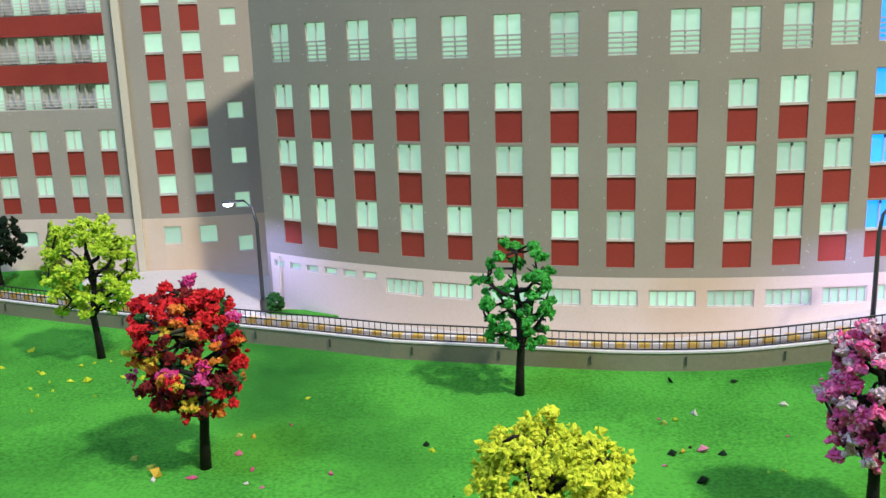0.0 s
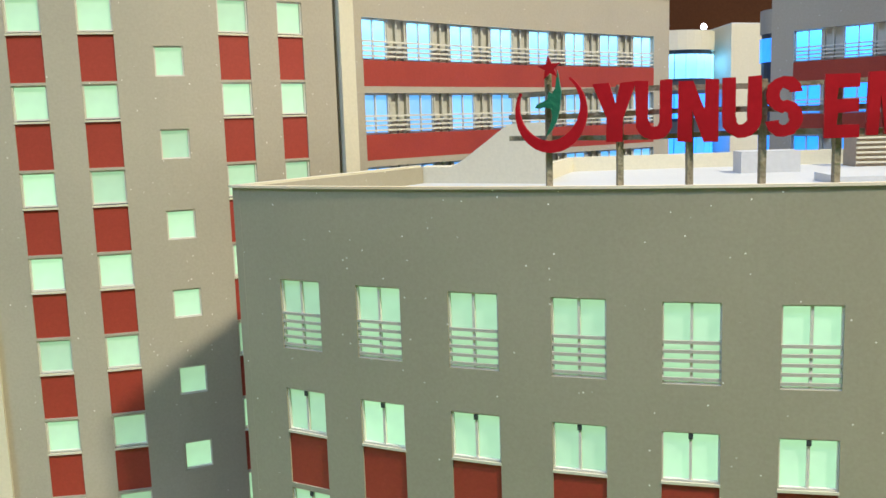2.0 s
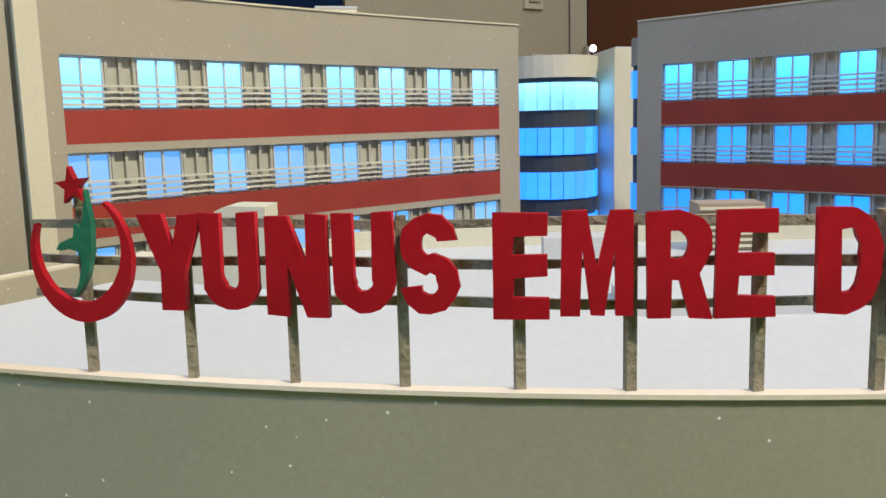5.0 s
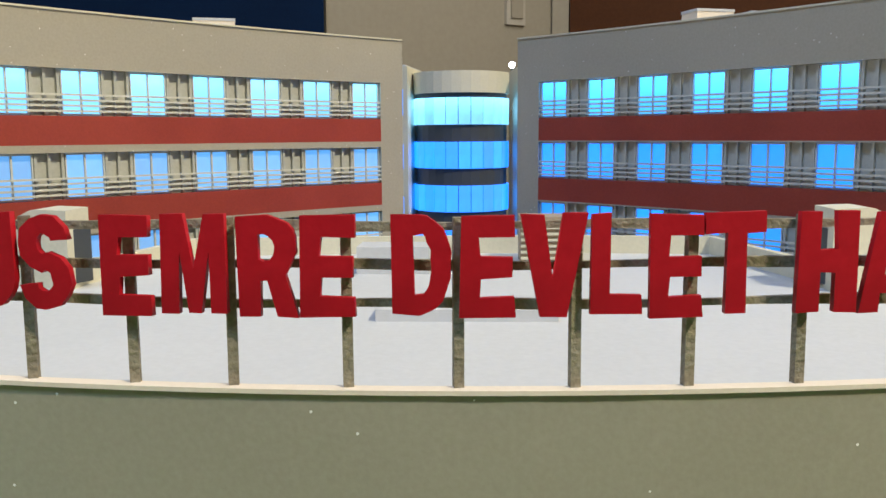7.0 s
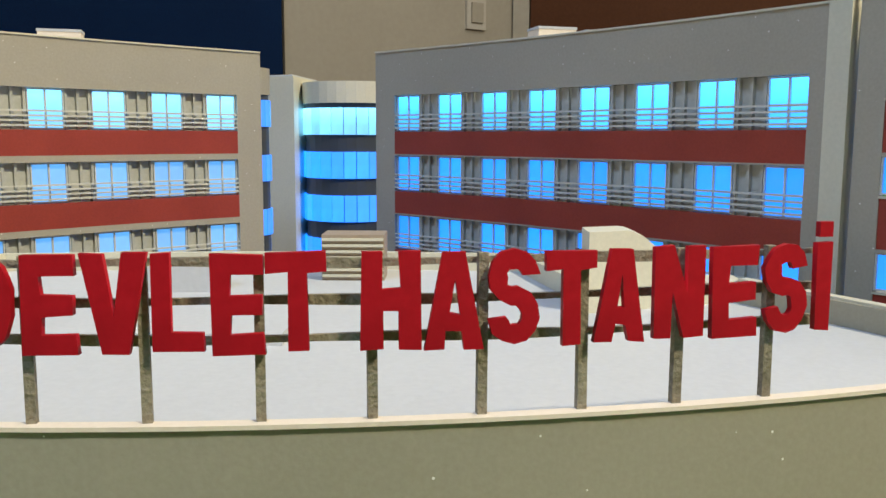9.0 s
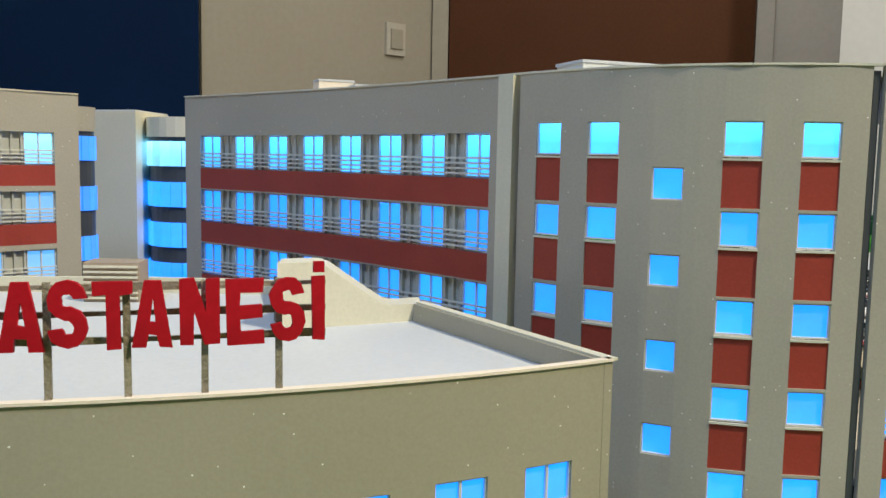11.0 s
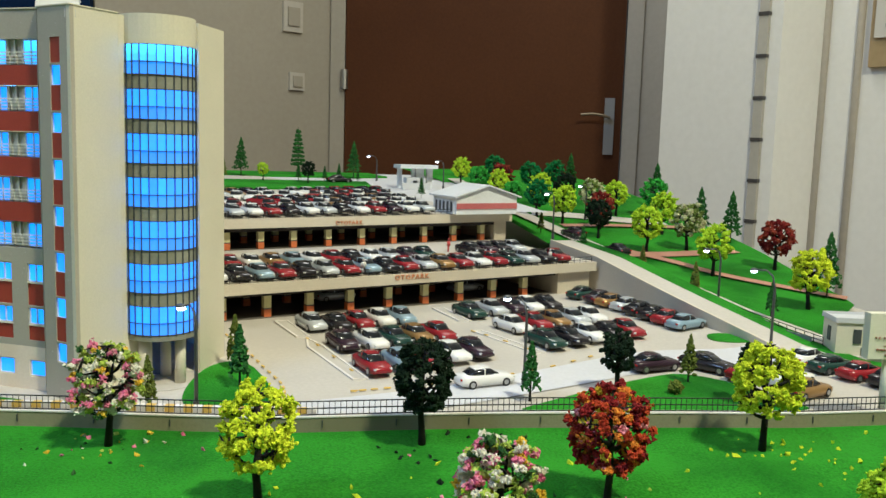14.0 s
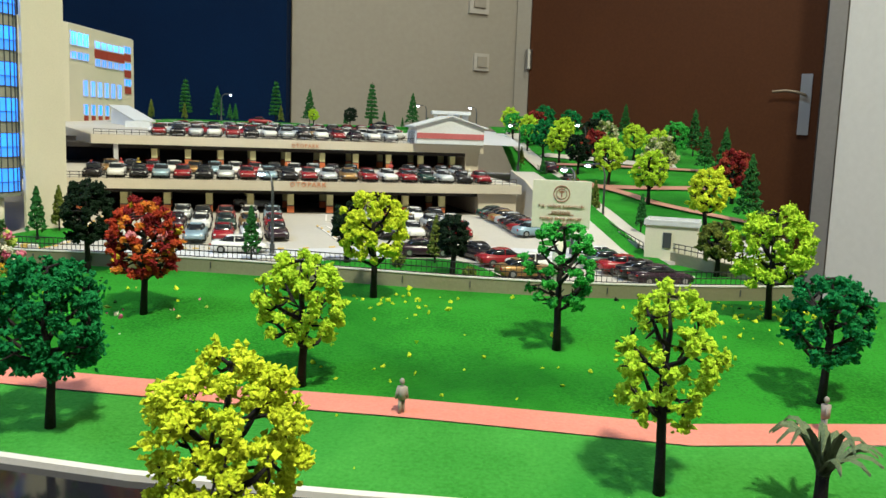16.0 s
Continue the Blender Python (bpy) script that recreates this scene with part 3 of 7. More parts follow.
# the door
ANG = math.atan2(DD.y, DD.x)
WIDE = (DR - DL).length
dm = (DL + DR) / 2
door = thing("door_1", (dm.x, dm.y, FLOOR_Z), "closed plain dark brown wooden door with steel handle", "door", kind="structure")
part("leaf", Build().box((dm.x + DN.x * 0.15, dm.y + DN.y * 0.15, 1.6), (WIDE - 0.1, 0.4, 21.2), ANG), DOORWOOD, door)
for s in (-0.28, WIDE + 0.28):
    q = DL + DD * s + DN * 0.02
    part("door_frame", Build().box((q.x, q.y, 1.8), (0.55, 0.5, 21.6), ANG), JAMB if s > 0 else ROOMWALL, door)
hq = DL + DD * (WIDE - 0.46) + DN * 0.4
handle = part("handle_plate", Build().box((hq.x, hq.y, 1.13), (0.34, 0.12, 1.96), ANG), STEEL, door, "brushed steel handle plate")
lq = hq + DN * 0.5
part("lever", Build().tube([(hq.x, hq.y, 1.42), (lq.x, lq.y, 1.42), (lq.x - DD.x * 0.25, lq.y - DD.y * 0.25, 1.50), (lq.x - DD.x * 0.6, lq.y - DD.y * 0.6, 1.54), (lq.x - DD.x * 0.98, lq.y - DD.y * 0.98, 1.50)], 0.05, 8), plain("dull_brass", (0.22, 0.18, 0.12), 0.5, 0.8), handle)
for z in (2.6, -6.0, 10.0):
    q = DL + DD * 0.02 + DN * 0.4
    part("hinge", Build().drum((q.x, q.y), 0.13, z - 0.35, z + 0.35, 10), STEEL, door)
# switches on the beige wall
WE = DL - DD * 0.5
WD = (WE - NB).normalized()
WN = Vector((WD.y, -WD.x))
for s, z, w, h in ((1.85, 4.66, 0.80, 1.05), (1.67, 2.42, 0.62, 0.62), (1.80, 8.6, 0.8, 0.9)):
    q = WE - WD * s + WN * 0.06
    a = math.atan2(WD.y, WD.x)
    sw = thing("light_switch", (q.x, q.y, z - h / 2), "square cream plastic switch on the beige wall", "switch")
    part("plate", Build().box((q.x, q.y, z), (w, 0.12, h), a), JAMB, sw)
    part("button", Build().box((q.x + WN.x * 0.09, q.y + WN.y * 0.09, z), (w * 0.6, 0.08, h * 0.6), a), ROOMWALL, sw)

# ---------------------------------------------------------------- the front block with the curved facade
R_A, HALF = 3.19, radians(26.5)


def on_arc(deg, r=R_A):
    a = radians(deg)
    return site(r * math.sin(a), r * math.cos(a))


class Arc(Curve):
    def __init__(self, r, a0, a1, n=48):
        self.p = [Vector(on_arc(math.degrees(a0 + (a1 - a0) * i / n), r)) for i in range(n + 1)]
        self.s = [0.0]
        for p, q in zip(self.p, self.p[1:]):
            self.s.append(self.s[-1] + (q - p).length)
        self.length = self.s[-1]


FACADE = Arc(R_A, -HALF, HALF)


def s_of(deg):
    return (radians(deg) + HALF) / (2 * HALF) * FACADE.length


block = thing("front_block", (*site(0, 2.4), -1.05), "curved grey card hospital block with lit windows and red panels", "building")
WW = 0.1
COLS = [-23.45, -20.05, -16.43, -12.82, -9.28, -5.75, -2.15, 1.40, 5.10, 8.65, 11.75, 14.65, 17.62, 20.85, 24.02]
RISE = [0.018, 0.016, 0.014, 0.012, 0.010, 0.008, 0.005, 0.002, 0.0, 0.0, 0.006, 0.014, 0.022, 0.028, 0.032]  # the end columns are cut a little higher
ROWS_A = [(-0.192, -0.099), (-0.424, -0.323), (-0.655, -0.552)]
REDS_A = [(-0.312, -0.199), (-0.547, -0.432), (-0.757, -0.662)]
PINK_TOP = -0.792
holes = []
for c, up in zip(COLS, RISE):
    s = s_of(c)
    holes.append((s - WW / 2, s + WW / 2, -0.012 + up, 0.137 + up))
    for (a, b), (ra, rb) in zip(ROWS_A, REDS_A):
        holes.append((s - WW / 2, s + WW / 2, ra + up, b + up))
part("wall", wall_with_holes(FACADE, PINK_TOP, 0.345, holes), CARDFRONT, block, "olive-grey metallic card facade")
low = []
for k in range(6):
    s = s_of(-25.2 + 1.75 * k)
    low.append((s - 0.033, s + 0.033, -0.853, -0.822))
for k in range(11):
    s = s_of(-13.6 + 3.66 * k)
    low.append((s - 0.083, s + 0.083, -0.902, -0.838))
part("base_wall", wall_with_holes(FACADE, -1.12, PINK_TOP, low), PINKBASE, block, "pale pink ground floor wall")
for i, (c, up) in enumerate(zip(COLS, RISE)):
    s = s_of(c)
    lamp_ = PANEMINT if i < 12 else PANE
    window(block, FACADE, s, -0.012 + up, 0.137 + up, WW, lamp_, 1, 5, rail_from=0.56, edge=0.003)
    for (a, b), (ra, rb) in zip(ROWS_A, REDS_A):
        ob = window(block, FACADE, s, a + up, b + up, WW, lamp_, edge=0.003)
        under("catch", shared("catch", lambda: Build().box((0, 0, 0), (0.008, 0.003, 0.010)).mesh("catch", MULLION)), ob, 0, -0.005, (b - a) / 2 - 0.008)
        panel(block, FACADE, s, ra + up, rb + up, WW, REDCARD)
        ledge(block, FACADE, s, (a + rb) / 2 + up, WW)
for k, h in enumerate(low):
    window(block, FACADE, (h[0] + h[1]) / 2, h[2], h[3], h[1] - h[0], PANEMINT, 0 if k < 6 else 4)

part("drain_pipe", Build().tube([(*on_arc(-24.9, R_A + 0.012), -0.80), (*on_arc(-25.05, R_A + 0.012), -0.93), (*on_arc(-25.1, R_A + 0.03), -1.02)], 0.004, 6), CREAM, block)
AL, AR = on_arc(-26.5), on_arc(26.5)
BL, BR = site(-1.105, 2.215), site(1.09, 2.225)
ROOF_A = 0.30
front_in = [on_arc(-26.4 + 52.8 * i / 30, R_A - 0.02) for i in range(31)]
back_line = [site(*p) for p in ((1.09, 2.225), (0.76, 2.30), (0.66, 1.82), (0.3, 1.79), (0, 1.80), (-0.3, 1.82), (-0.66, 1.86), (-0.76, 2.30), (-1.105, 2.215))]
part("roof", Build().prism(front_in + back_line, ROOF_A - 0.03, ROOF_A), ROOFWHITE, block, "plain white flat roof")
for a, b in ((BL, AL), (AR, BR)):
    side = Curve(a, b, 0.0, 4)
    part("side_wall", wall_with_holes(side, -1.12, 0.345, []), CARDFRONT, block)
part("back_parapet", Build().ribbon(back_line[1:8], 0.02, -0.4, 0.345), CREAM, block)
CAP = [on_arc(-26.5 + 53 * i / 40, R_A - 0.005) for i in range(41)]
part("front_edge", Build().ribbon(CAP, 0.018, 0.345, 0.350), PINKBASE, block, "pale cut edge of the front wall")
for a, b in ((BL, AL), (AR, BR)):
    part("parapet_edge", Build().ribbon([a, b], 0.024, 0.345, 0.350), CREAM, block)
# stair housings with a curved ramped top on both sides of the roof
PROFILE = [(0.0, 0.345), (0.145, 0.345), (0.18, 0.352), (0.24, 0.375), (0.36, 0.425), (0.42, 0.450), (0.455, 0.458), (0.48, 0.460), (0.62, 0.460)]
for sign in (-1, 1):
    near, far = Vector(site(sign * 1.09, 2.225)), Vector(site(sign * 0.745, 2.362))
    d = (far - near)
    length = d.length
    d.normalize()
    back = Vector(site(0, 2.0)) - Vector(site(0, 2.10))
    v, fcs = [], []
    for s, z in PROFILE:
        p = near + d * (length * s / 0.62)
        for q in (p, p + back):
            v += [(q.x, q.y, ROOF_A - 0.01), (q.x, q.y, z)]
    n = len(PROFILE)
    for i in range(n - 1):
        a, c = 4 * i, 4 * i + 4
        quad = [(a, c, c + 1, a + 1), (a + 2, a + 3, c + 3, c + 2), (a + 1, c + 1, c + 3, a + 3)]
        fcs += quad if sign < 0 else [tuple(reversed(q)) for q in quad]
    fcs += [(0, 1, 3, 2), (4 * n - 4, 4 * n - 2, 4 * n - 1, 4 * n - 3)]
    part("stair_housing", Build().add(v, fcs), CREAM, block, "cream roof stair housing with curved slope")
    q = far + d * 0.004 + back * 0.5
    part("housing_door", Build().box((q.x, q.y, 0.365), (0.008, 0.05, 0.11), math.atan2(d.y, d.x)), MULLION, block)
for (u, v_), (w, dp, h) in (((0.05, 2.55), (0.30, 0.18, 0.02)), ((-0.12, 2.1), (0.16, 0.1, 0.06))):
    x, y = site(u, v_)
    part("roof_unit", Build().box((x, y, ROOF_A + h / 2), (w, dp, h), TURN), ROOFWHITE, block)
TAN = surface("tan_box", (0.30, 0.235, 0.17), (0.38, 0.30, 0.22), 0.6, 30, 800, 0.05)
x, y = site(0.242, 1.928)
cooler = thing("roof_cooler", (x, y, ROOF_A), "brown louvred cooler box on the white roof", "roof unit")
part("case", Build().box((x, y, ROOF_A + 0.055), (0.15, 0.10, 0.11), TURN), TAN, cooler)
for k in range(7):
    qx, qy = x - math.sin(-TURN) * 0.052, y - math.cos(TURN) * 0.052
    part("slat", Build().box((qx, qy, ROOF_A + 0.012 + 0.0145 * k), (0.146, 0.010, 0.006), TURN), CREAM, cooler)

# ---------------------------------------------------------------- the sign on the roof edge
R_S = R_A - 0.012
sx, sy = on_arc(1.5, R_S)
sign_ob = thing("roof_sign", (sx, sy, 0.350), "red cut-out letters on a grey strip frame at the roof edge", "sign")


def face_on(deg, z, r=R_S):
    x, y = on_arc(deg, r)
    return x, y, z, TURN + radians(deg)


for i in range(15):
    deg = (-13.75, -11.50, -9.40, -7.29, -5.20, -3.28, -1.12, 0.90, 3.02, 5.10, 7.17, 9.25, 11.24, 13.23, 15.25)[i]
    x, y, z, a = face_on(deg, 0)
    top = 0.555 if i == 0 else 0.523
    lean = 0.0015 * math.sin(3.1 * i)
    part("post", Build().add([(x + px + (lean if zz > 0.4 else 0), y + py, zz) for zz in (0.347, top) for px, py in ((-0.0052, -0.005), (0.0052, -0.005), (0.0052, 0.005), (-0.0052, 0.005))],
                             [(3, 2, 1, 0), (4, 5, 6, 7), (0, 1, 5, 4), (1, 2, 6, 5), (2, 3, 7, 6), (3, 0, 4, 7)]), STICK, sign_ob)
for z in (0.514, 0.474, 0.434):
    line = [on_arc(-15.1 + 31.7 * i / 60, R_S - 0.010) for i in range(61)]
    part("rail", Build().ribbon(line, 0.007, lambda x, y, z=z: z - 0.0045 + 0.0016 * math.sin(17 * x + 40 * z), lambda x, y, z=z: z + 0.0045 + 0.0016 * math.sin(15 * x + 40 * z)), STICK, sign_ob)


def oval(cx, cy, rx, ry, a0, a1, n=9):
    return [(cx + rx * math.cos(radians(a0 + (a1 - a0) * i / n)), cy + ry * math.sin(radians(a0 + (a1 - a0) * i / n))) for i in range(n + 1)]


def glyph(c):
    """The outlines of a heavy hand-cut capital in a unit square: the first is the letter, a second one its counter."""
    s, t = 0.37, 0.205  # stem and bar
    h = 0.5 - s / 2
    if c == "E":
        return [[(0, 0), (1, 0), (1, t), (s, t), (s, 0.5 - t / 2), (0.97, 0.5 - t / 2), (0.97, 0.5 + t / 2), (s, 0.5 + t / 2), (s, 1 - t), (1, 1 - t), (1, 1), (0, 1)]]
    if c == "L":
        return [[(0, 0), (1, 0), (1, t), (s, t), (s, 1), (0, 1)]]
    if c == "T":
        return [[(h + 0.03, 0), (1 - h, 0), (1 - h, 1 - t), (1, 1 - t), (1, 1), (0, 1), (0, 1 - t), (h + 0.03, 1 - t)]]
    if c == "H":
        return [[(0, 0), (0.36, 0), (0.36, 0.40), (0.64, 0.40), (0.64, 0), (1, 0), (1, 1), (0.64, 1), (0.64, 0.62), (0.36, 0.62), (0.36, 1), (0, 1)]]
    if c == "N":
        return [[(0, 0), (0.36, 0), (0.36, 0.50), (0.63, 0), (1, 0), (1, 1), (0.66, 1), (0.66, 0.50), (0.38, 1), (0, 1)]]
    if c == "M":
        return [[(0, 0), (0.27, 0), (0.27, 0.62), (0.42, 0), (0.60, 0), (0.74, 0.62), (0.74, 0), (1, 0), (1, 1), (0.66, 1), (0.51, 0.46), (0.36, 1), (0, 1)]]
    if c == "V":
        return [[(0.32, 0), (0.70, 0), (1, 1), (0.66, 1), (0.50, 0.36), (0.35, 1), (0, 1)]]
    if c == "Y":
        return [[(0.32, 0), (0.68, 0), (0.68, 0.40), (1, 1), (0.64, 1), (0.50, 0.64), (0.37, 1), (0, 1), (0.32, 0.40)]]
    if c == "A":
        return [[(0, 0), (0.34, 0), (0.385, 0.19), (0.62, 0.19), (0.66, 0), (1, 0), (0.70, 1), (0.31, 1)], [(0.425, 0.37), (0.585, 0.37), (0.505, 0.72)]]
    if c == "U":
        return [oval(0.5, 0.32, 0.5, 0.32, 180, 360) + [(1, 1), (1 - s * 0.93, 1)] + oval(0.5, 0.36, 0.5 - s * 0.93, 0.14, 360, 180) + [(s * 0.93, 1), (0, 1)]]
    if c == "D":
        return [[(0, 0)] + oval(0.48, 0.5, 0.52, 0.5, -90, 90, 12) + [(0, 1)], [(s, t)] + oval(0.50, 0.5, 0.16, 0.5 - t, -90, 90) + [(s, 1 - t)]]
    if c == "R":
        return [[(0, 0), (0.37, 0), (0.37, 0.36), (0.48, 0.36), (0.66, 0), (1, 0), (0.80, 0.42)] + oval(0.52, 0.70, 0.46, 0.30, -40, 90) + [(0, 1)],
                [(0.37, 0.56)] + oval(0.46, 0.685, 0.15, 0.125, -90, 90, 6) + [(0.37, 0.81)]]
    if c == "S":
        right_side = oval(0.5, 0.70, 0.50, 0.30, 8, 262) + oval(0.5, 0.31, 0.15, 0.11, 80, -172)
        left_side = oval(0.5, 0.70, 0.15, 0.10, 8, 262) + oval(0.5, 0.31, 0.50, 0.31, 80, -172)
        return [right_side + left_side[::-1]]
    return [[(0, 0), (1, 0), (1, 1), (0, 1)]]


CUT = random.Random(3)


def letter(char, a0, a1, z0, z1, parent, material=SIGNRED, thick=0.008, r=R_S + 0.012):
    """One hand-cut letter fitted to its width and height, its edges slightly uneven, facing outwards."""
    x, y, z, ang = face_on((a0 + a1) / 2, (z0 + z1) / 2, r)
    w, h = radians(a1 - a0) * r, z1 - z0
    cu = bpy.data.curves.new("letter", "CURVE")
    cu.dimensions, cu.fill_mode, cu.extrude = "2D", "BOTH", thick / 2 * K
    for loop in glyph(char):
        line = cu.splines.new("POLY")
        line.points.add(len(loop) - 1)
        for pt, (u, v_) in zip(line.points, loop):
            pt.co = ((u - 0.5) * w * K + CUT.uniform(-0.0014, 0.0014) * K, (v_ - 0.5) * h * K + CUT.uniform(-0.0014, 0.0014) * K, 0, 1)
        line.use_cyclic_u = True
    tmp = new("letter", cu)
    me = bpy.data.meshes.new_from_object(tmp.evaluated_get(bpy.context.evaluated_depsgraph_get()))
    bpy.data.objects.remove(tmp)
    bpy.data.curves.remove(cu)
    me.transform(pose(0, 0, 0, 90))
    me.materials.clear()
    me.materials.append(material)
    me.update()
    return piece("letter", me, parent, x, y, z, ang + CUT.uniform(-0.02, 0.02))


LETTERS = (("Y", -12.32, -10.95), ("U", -11.0, -9.9), ("N", -9.74, -8.58), ("U", -8.47, -7.36), ("S", -7.25, -6.22), ("E", -5.62, -4.68), ("M", -4.46, -3.24), ("R", -3.03, -1.95),
           ("E", -1.90, -0.92), ("D", -0.27, 0.79), ("E", 0.94, 1.91), ("V", 1.99, 3.17), ("L", 3.25, 4.14), ("E", 4.29, 5.23), ("T", 5.28, 6.35), ("H", 6.96, 8.07), ("A", 8.10, 9.25),
           ("S", 9.31, 10.32), ("T", 10.43, 11.40), ("A", 11.38, 12.42), ("N", 12.57, 13.62), ("E", 13.80, 14.80), ("S", 14.96, 15.93), ("I", 16.14, 16.50))
for i, (c, a0, a1) in enumerate(LETTERS):
    drop = 0.0022 * math.sin(2.3 * i)
    letter(c, a0, a1, 0.4255 + drop, 0.5265 + drop * 0.5, sign_ob)
x, y, z, a = face_on(16.32, 0.541, R_S + 0.012)
part("letter_dot", Build().box((x, y, z), (0.017, 0.008, 0.017), a), SIGNRED, sign_ob)


def flat_shape(points, thick, deg, r, parent, name, material, label=""):
    """A cut-out given as plan points (across, z) in the sign's plane, facing outwards."""
    cx, cy, _, ang = face_on(deg, 0, r)
    ca, sa = math.cos(ang), math.sin(ang)
    n = len(points)
    vs = [(cx + p * ca + k * sa, cy + p * sa - k * ca, q) for k in (thick / 2, -thick / 2) for p, q in points]
    fs = [tuple(range(n)), tuple(reversed(range(n, 2 * n)))] + [(i, n + i, n + (i + 1) % n, (i + 1) % n) for i in range(n)]
    return part(name, Build().add(vs, fs), material, parent, label)


crescent, inner = [], []
for i in range(37):
    u = i / 36
    t = radians(-210 + 267 * u)
    wide = 0.004 + 0.018 * math.sin(math.pi * u) ** 1.4
    crescent.append((0.064 * math.cos(t), 0.480 + 0.071 * math.sin(t)))
    inner.append(((0.064 - wide) * math.cos(t), 0.480 + (0.071 - wide) * math.sin(t)))
inner.reverse()
b = Build()
cx, cy, _, ang = face_on(-13.62, 0, R_S + 0.012)
ca, sa = math.cos(ang), math.sin(ang)
ring = list(zip(crescent, reversed(inner)))
for k in (0.004, -0.004):
    for p in ring:
        b.v += [(cx + q[0] * ca + k * sa, cy + q[0] * sa - k * ca, q[1]) for q in p]
m_ = 2 * len(ring)
for i in range(len(ring) - 1):
    a_, c_ = 2 * i, 2 * i + 2
    b.f += [(a_, c_, c_ + 1, a_ + 1), (m_ + a_, m_ + a_ + 1, m_ + c_ + 1, m_ + c_), (a_, m_ + a_, m_ + c_, c_), (a_ + 1, c_ + 1, m_ + c_ + 1, m_ + a_ + 1)]
part("crescent", b, SIGNRED, sign_ob, "red cut-out crescent")
star = []
for i in range(10):
    t, q = radians(90 + 36 * i), (0.021 if i % 2 == 0 else 0.0085)
    star.append((q * math.cos(t + 0.12) - 0.001, 0.556 + q * math.sin(t + 0.12)))
flat_shape(star, 0.008, -13.62, R_S + 0.016, sign_ob, "star", SIGNRED, "red cut-out star")
stem = [(-0.010, 0.436), (0.000, 0.446), (0.010, 0.462), (0.0165, 0.486), (0.019, 0.515), (0.013, 0.552), (0.009, 0.522), (0.004, 0.512), (-0.003, 0.516), (-0.005, 0.502), (-0.013, 0.499), (-0.023, 0.495), (-0.028, 0.488), (-0.020, 0.487), (-0.012, 0.489), (0.001, 0.486), (0.003, 0.470), (-0.003, 0.452)]
flat_shape(stem, 0.008, -13.62, R_S + 0.014, sign_ob, "emblem", SIGNGREEN, "green cut-out emblem shape")

# ---------------------------------------------------------------- the two wings


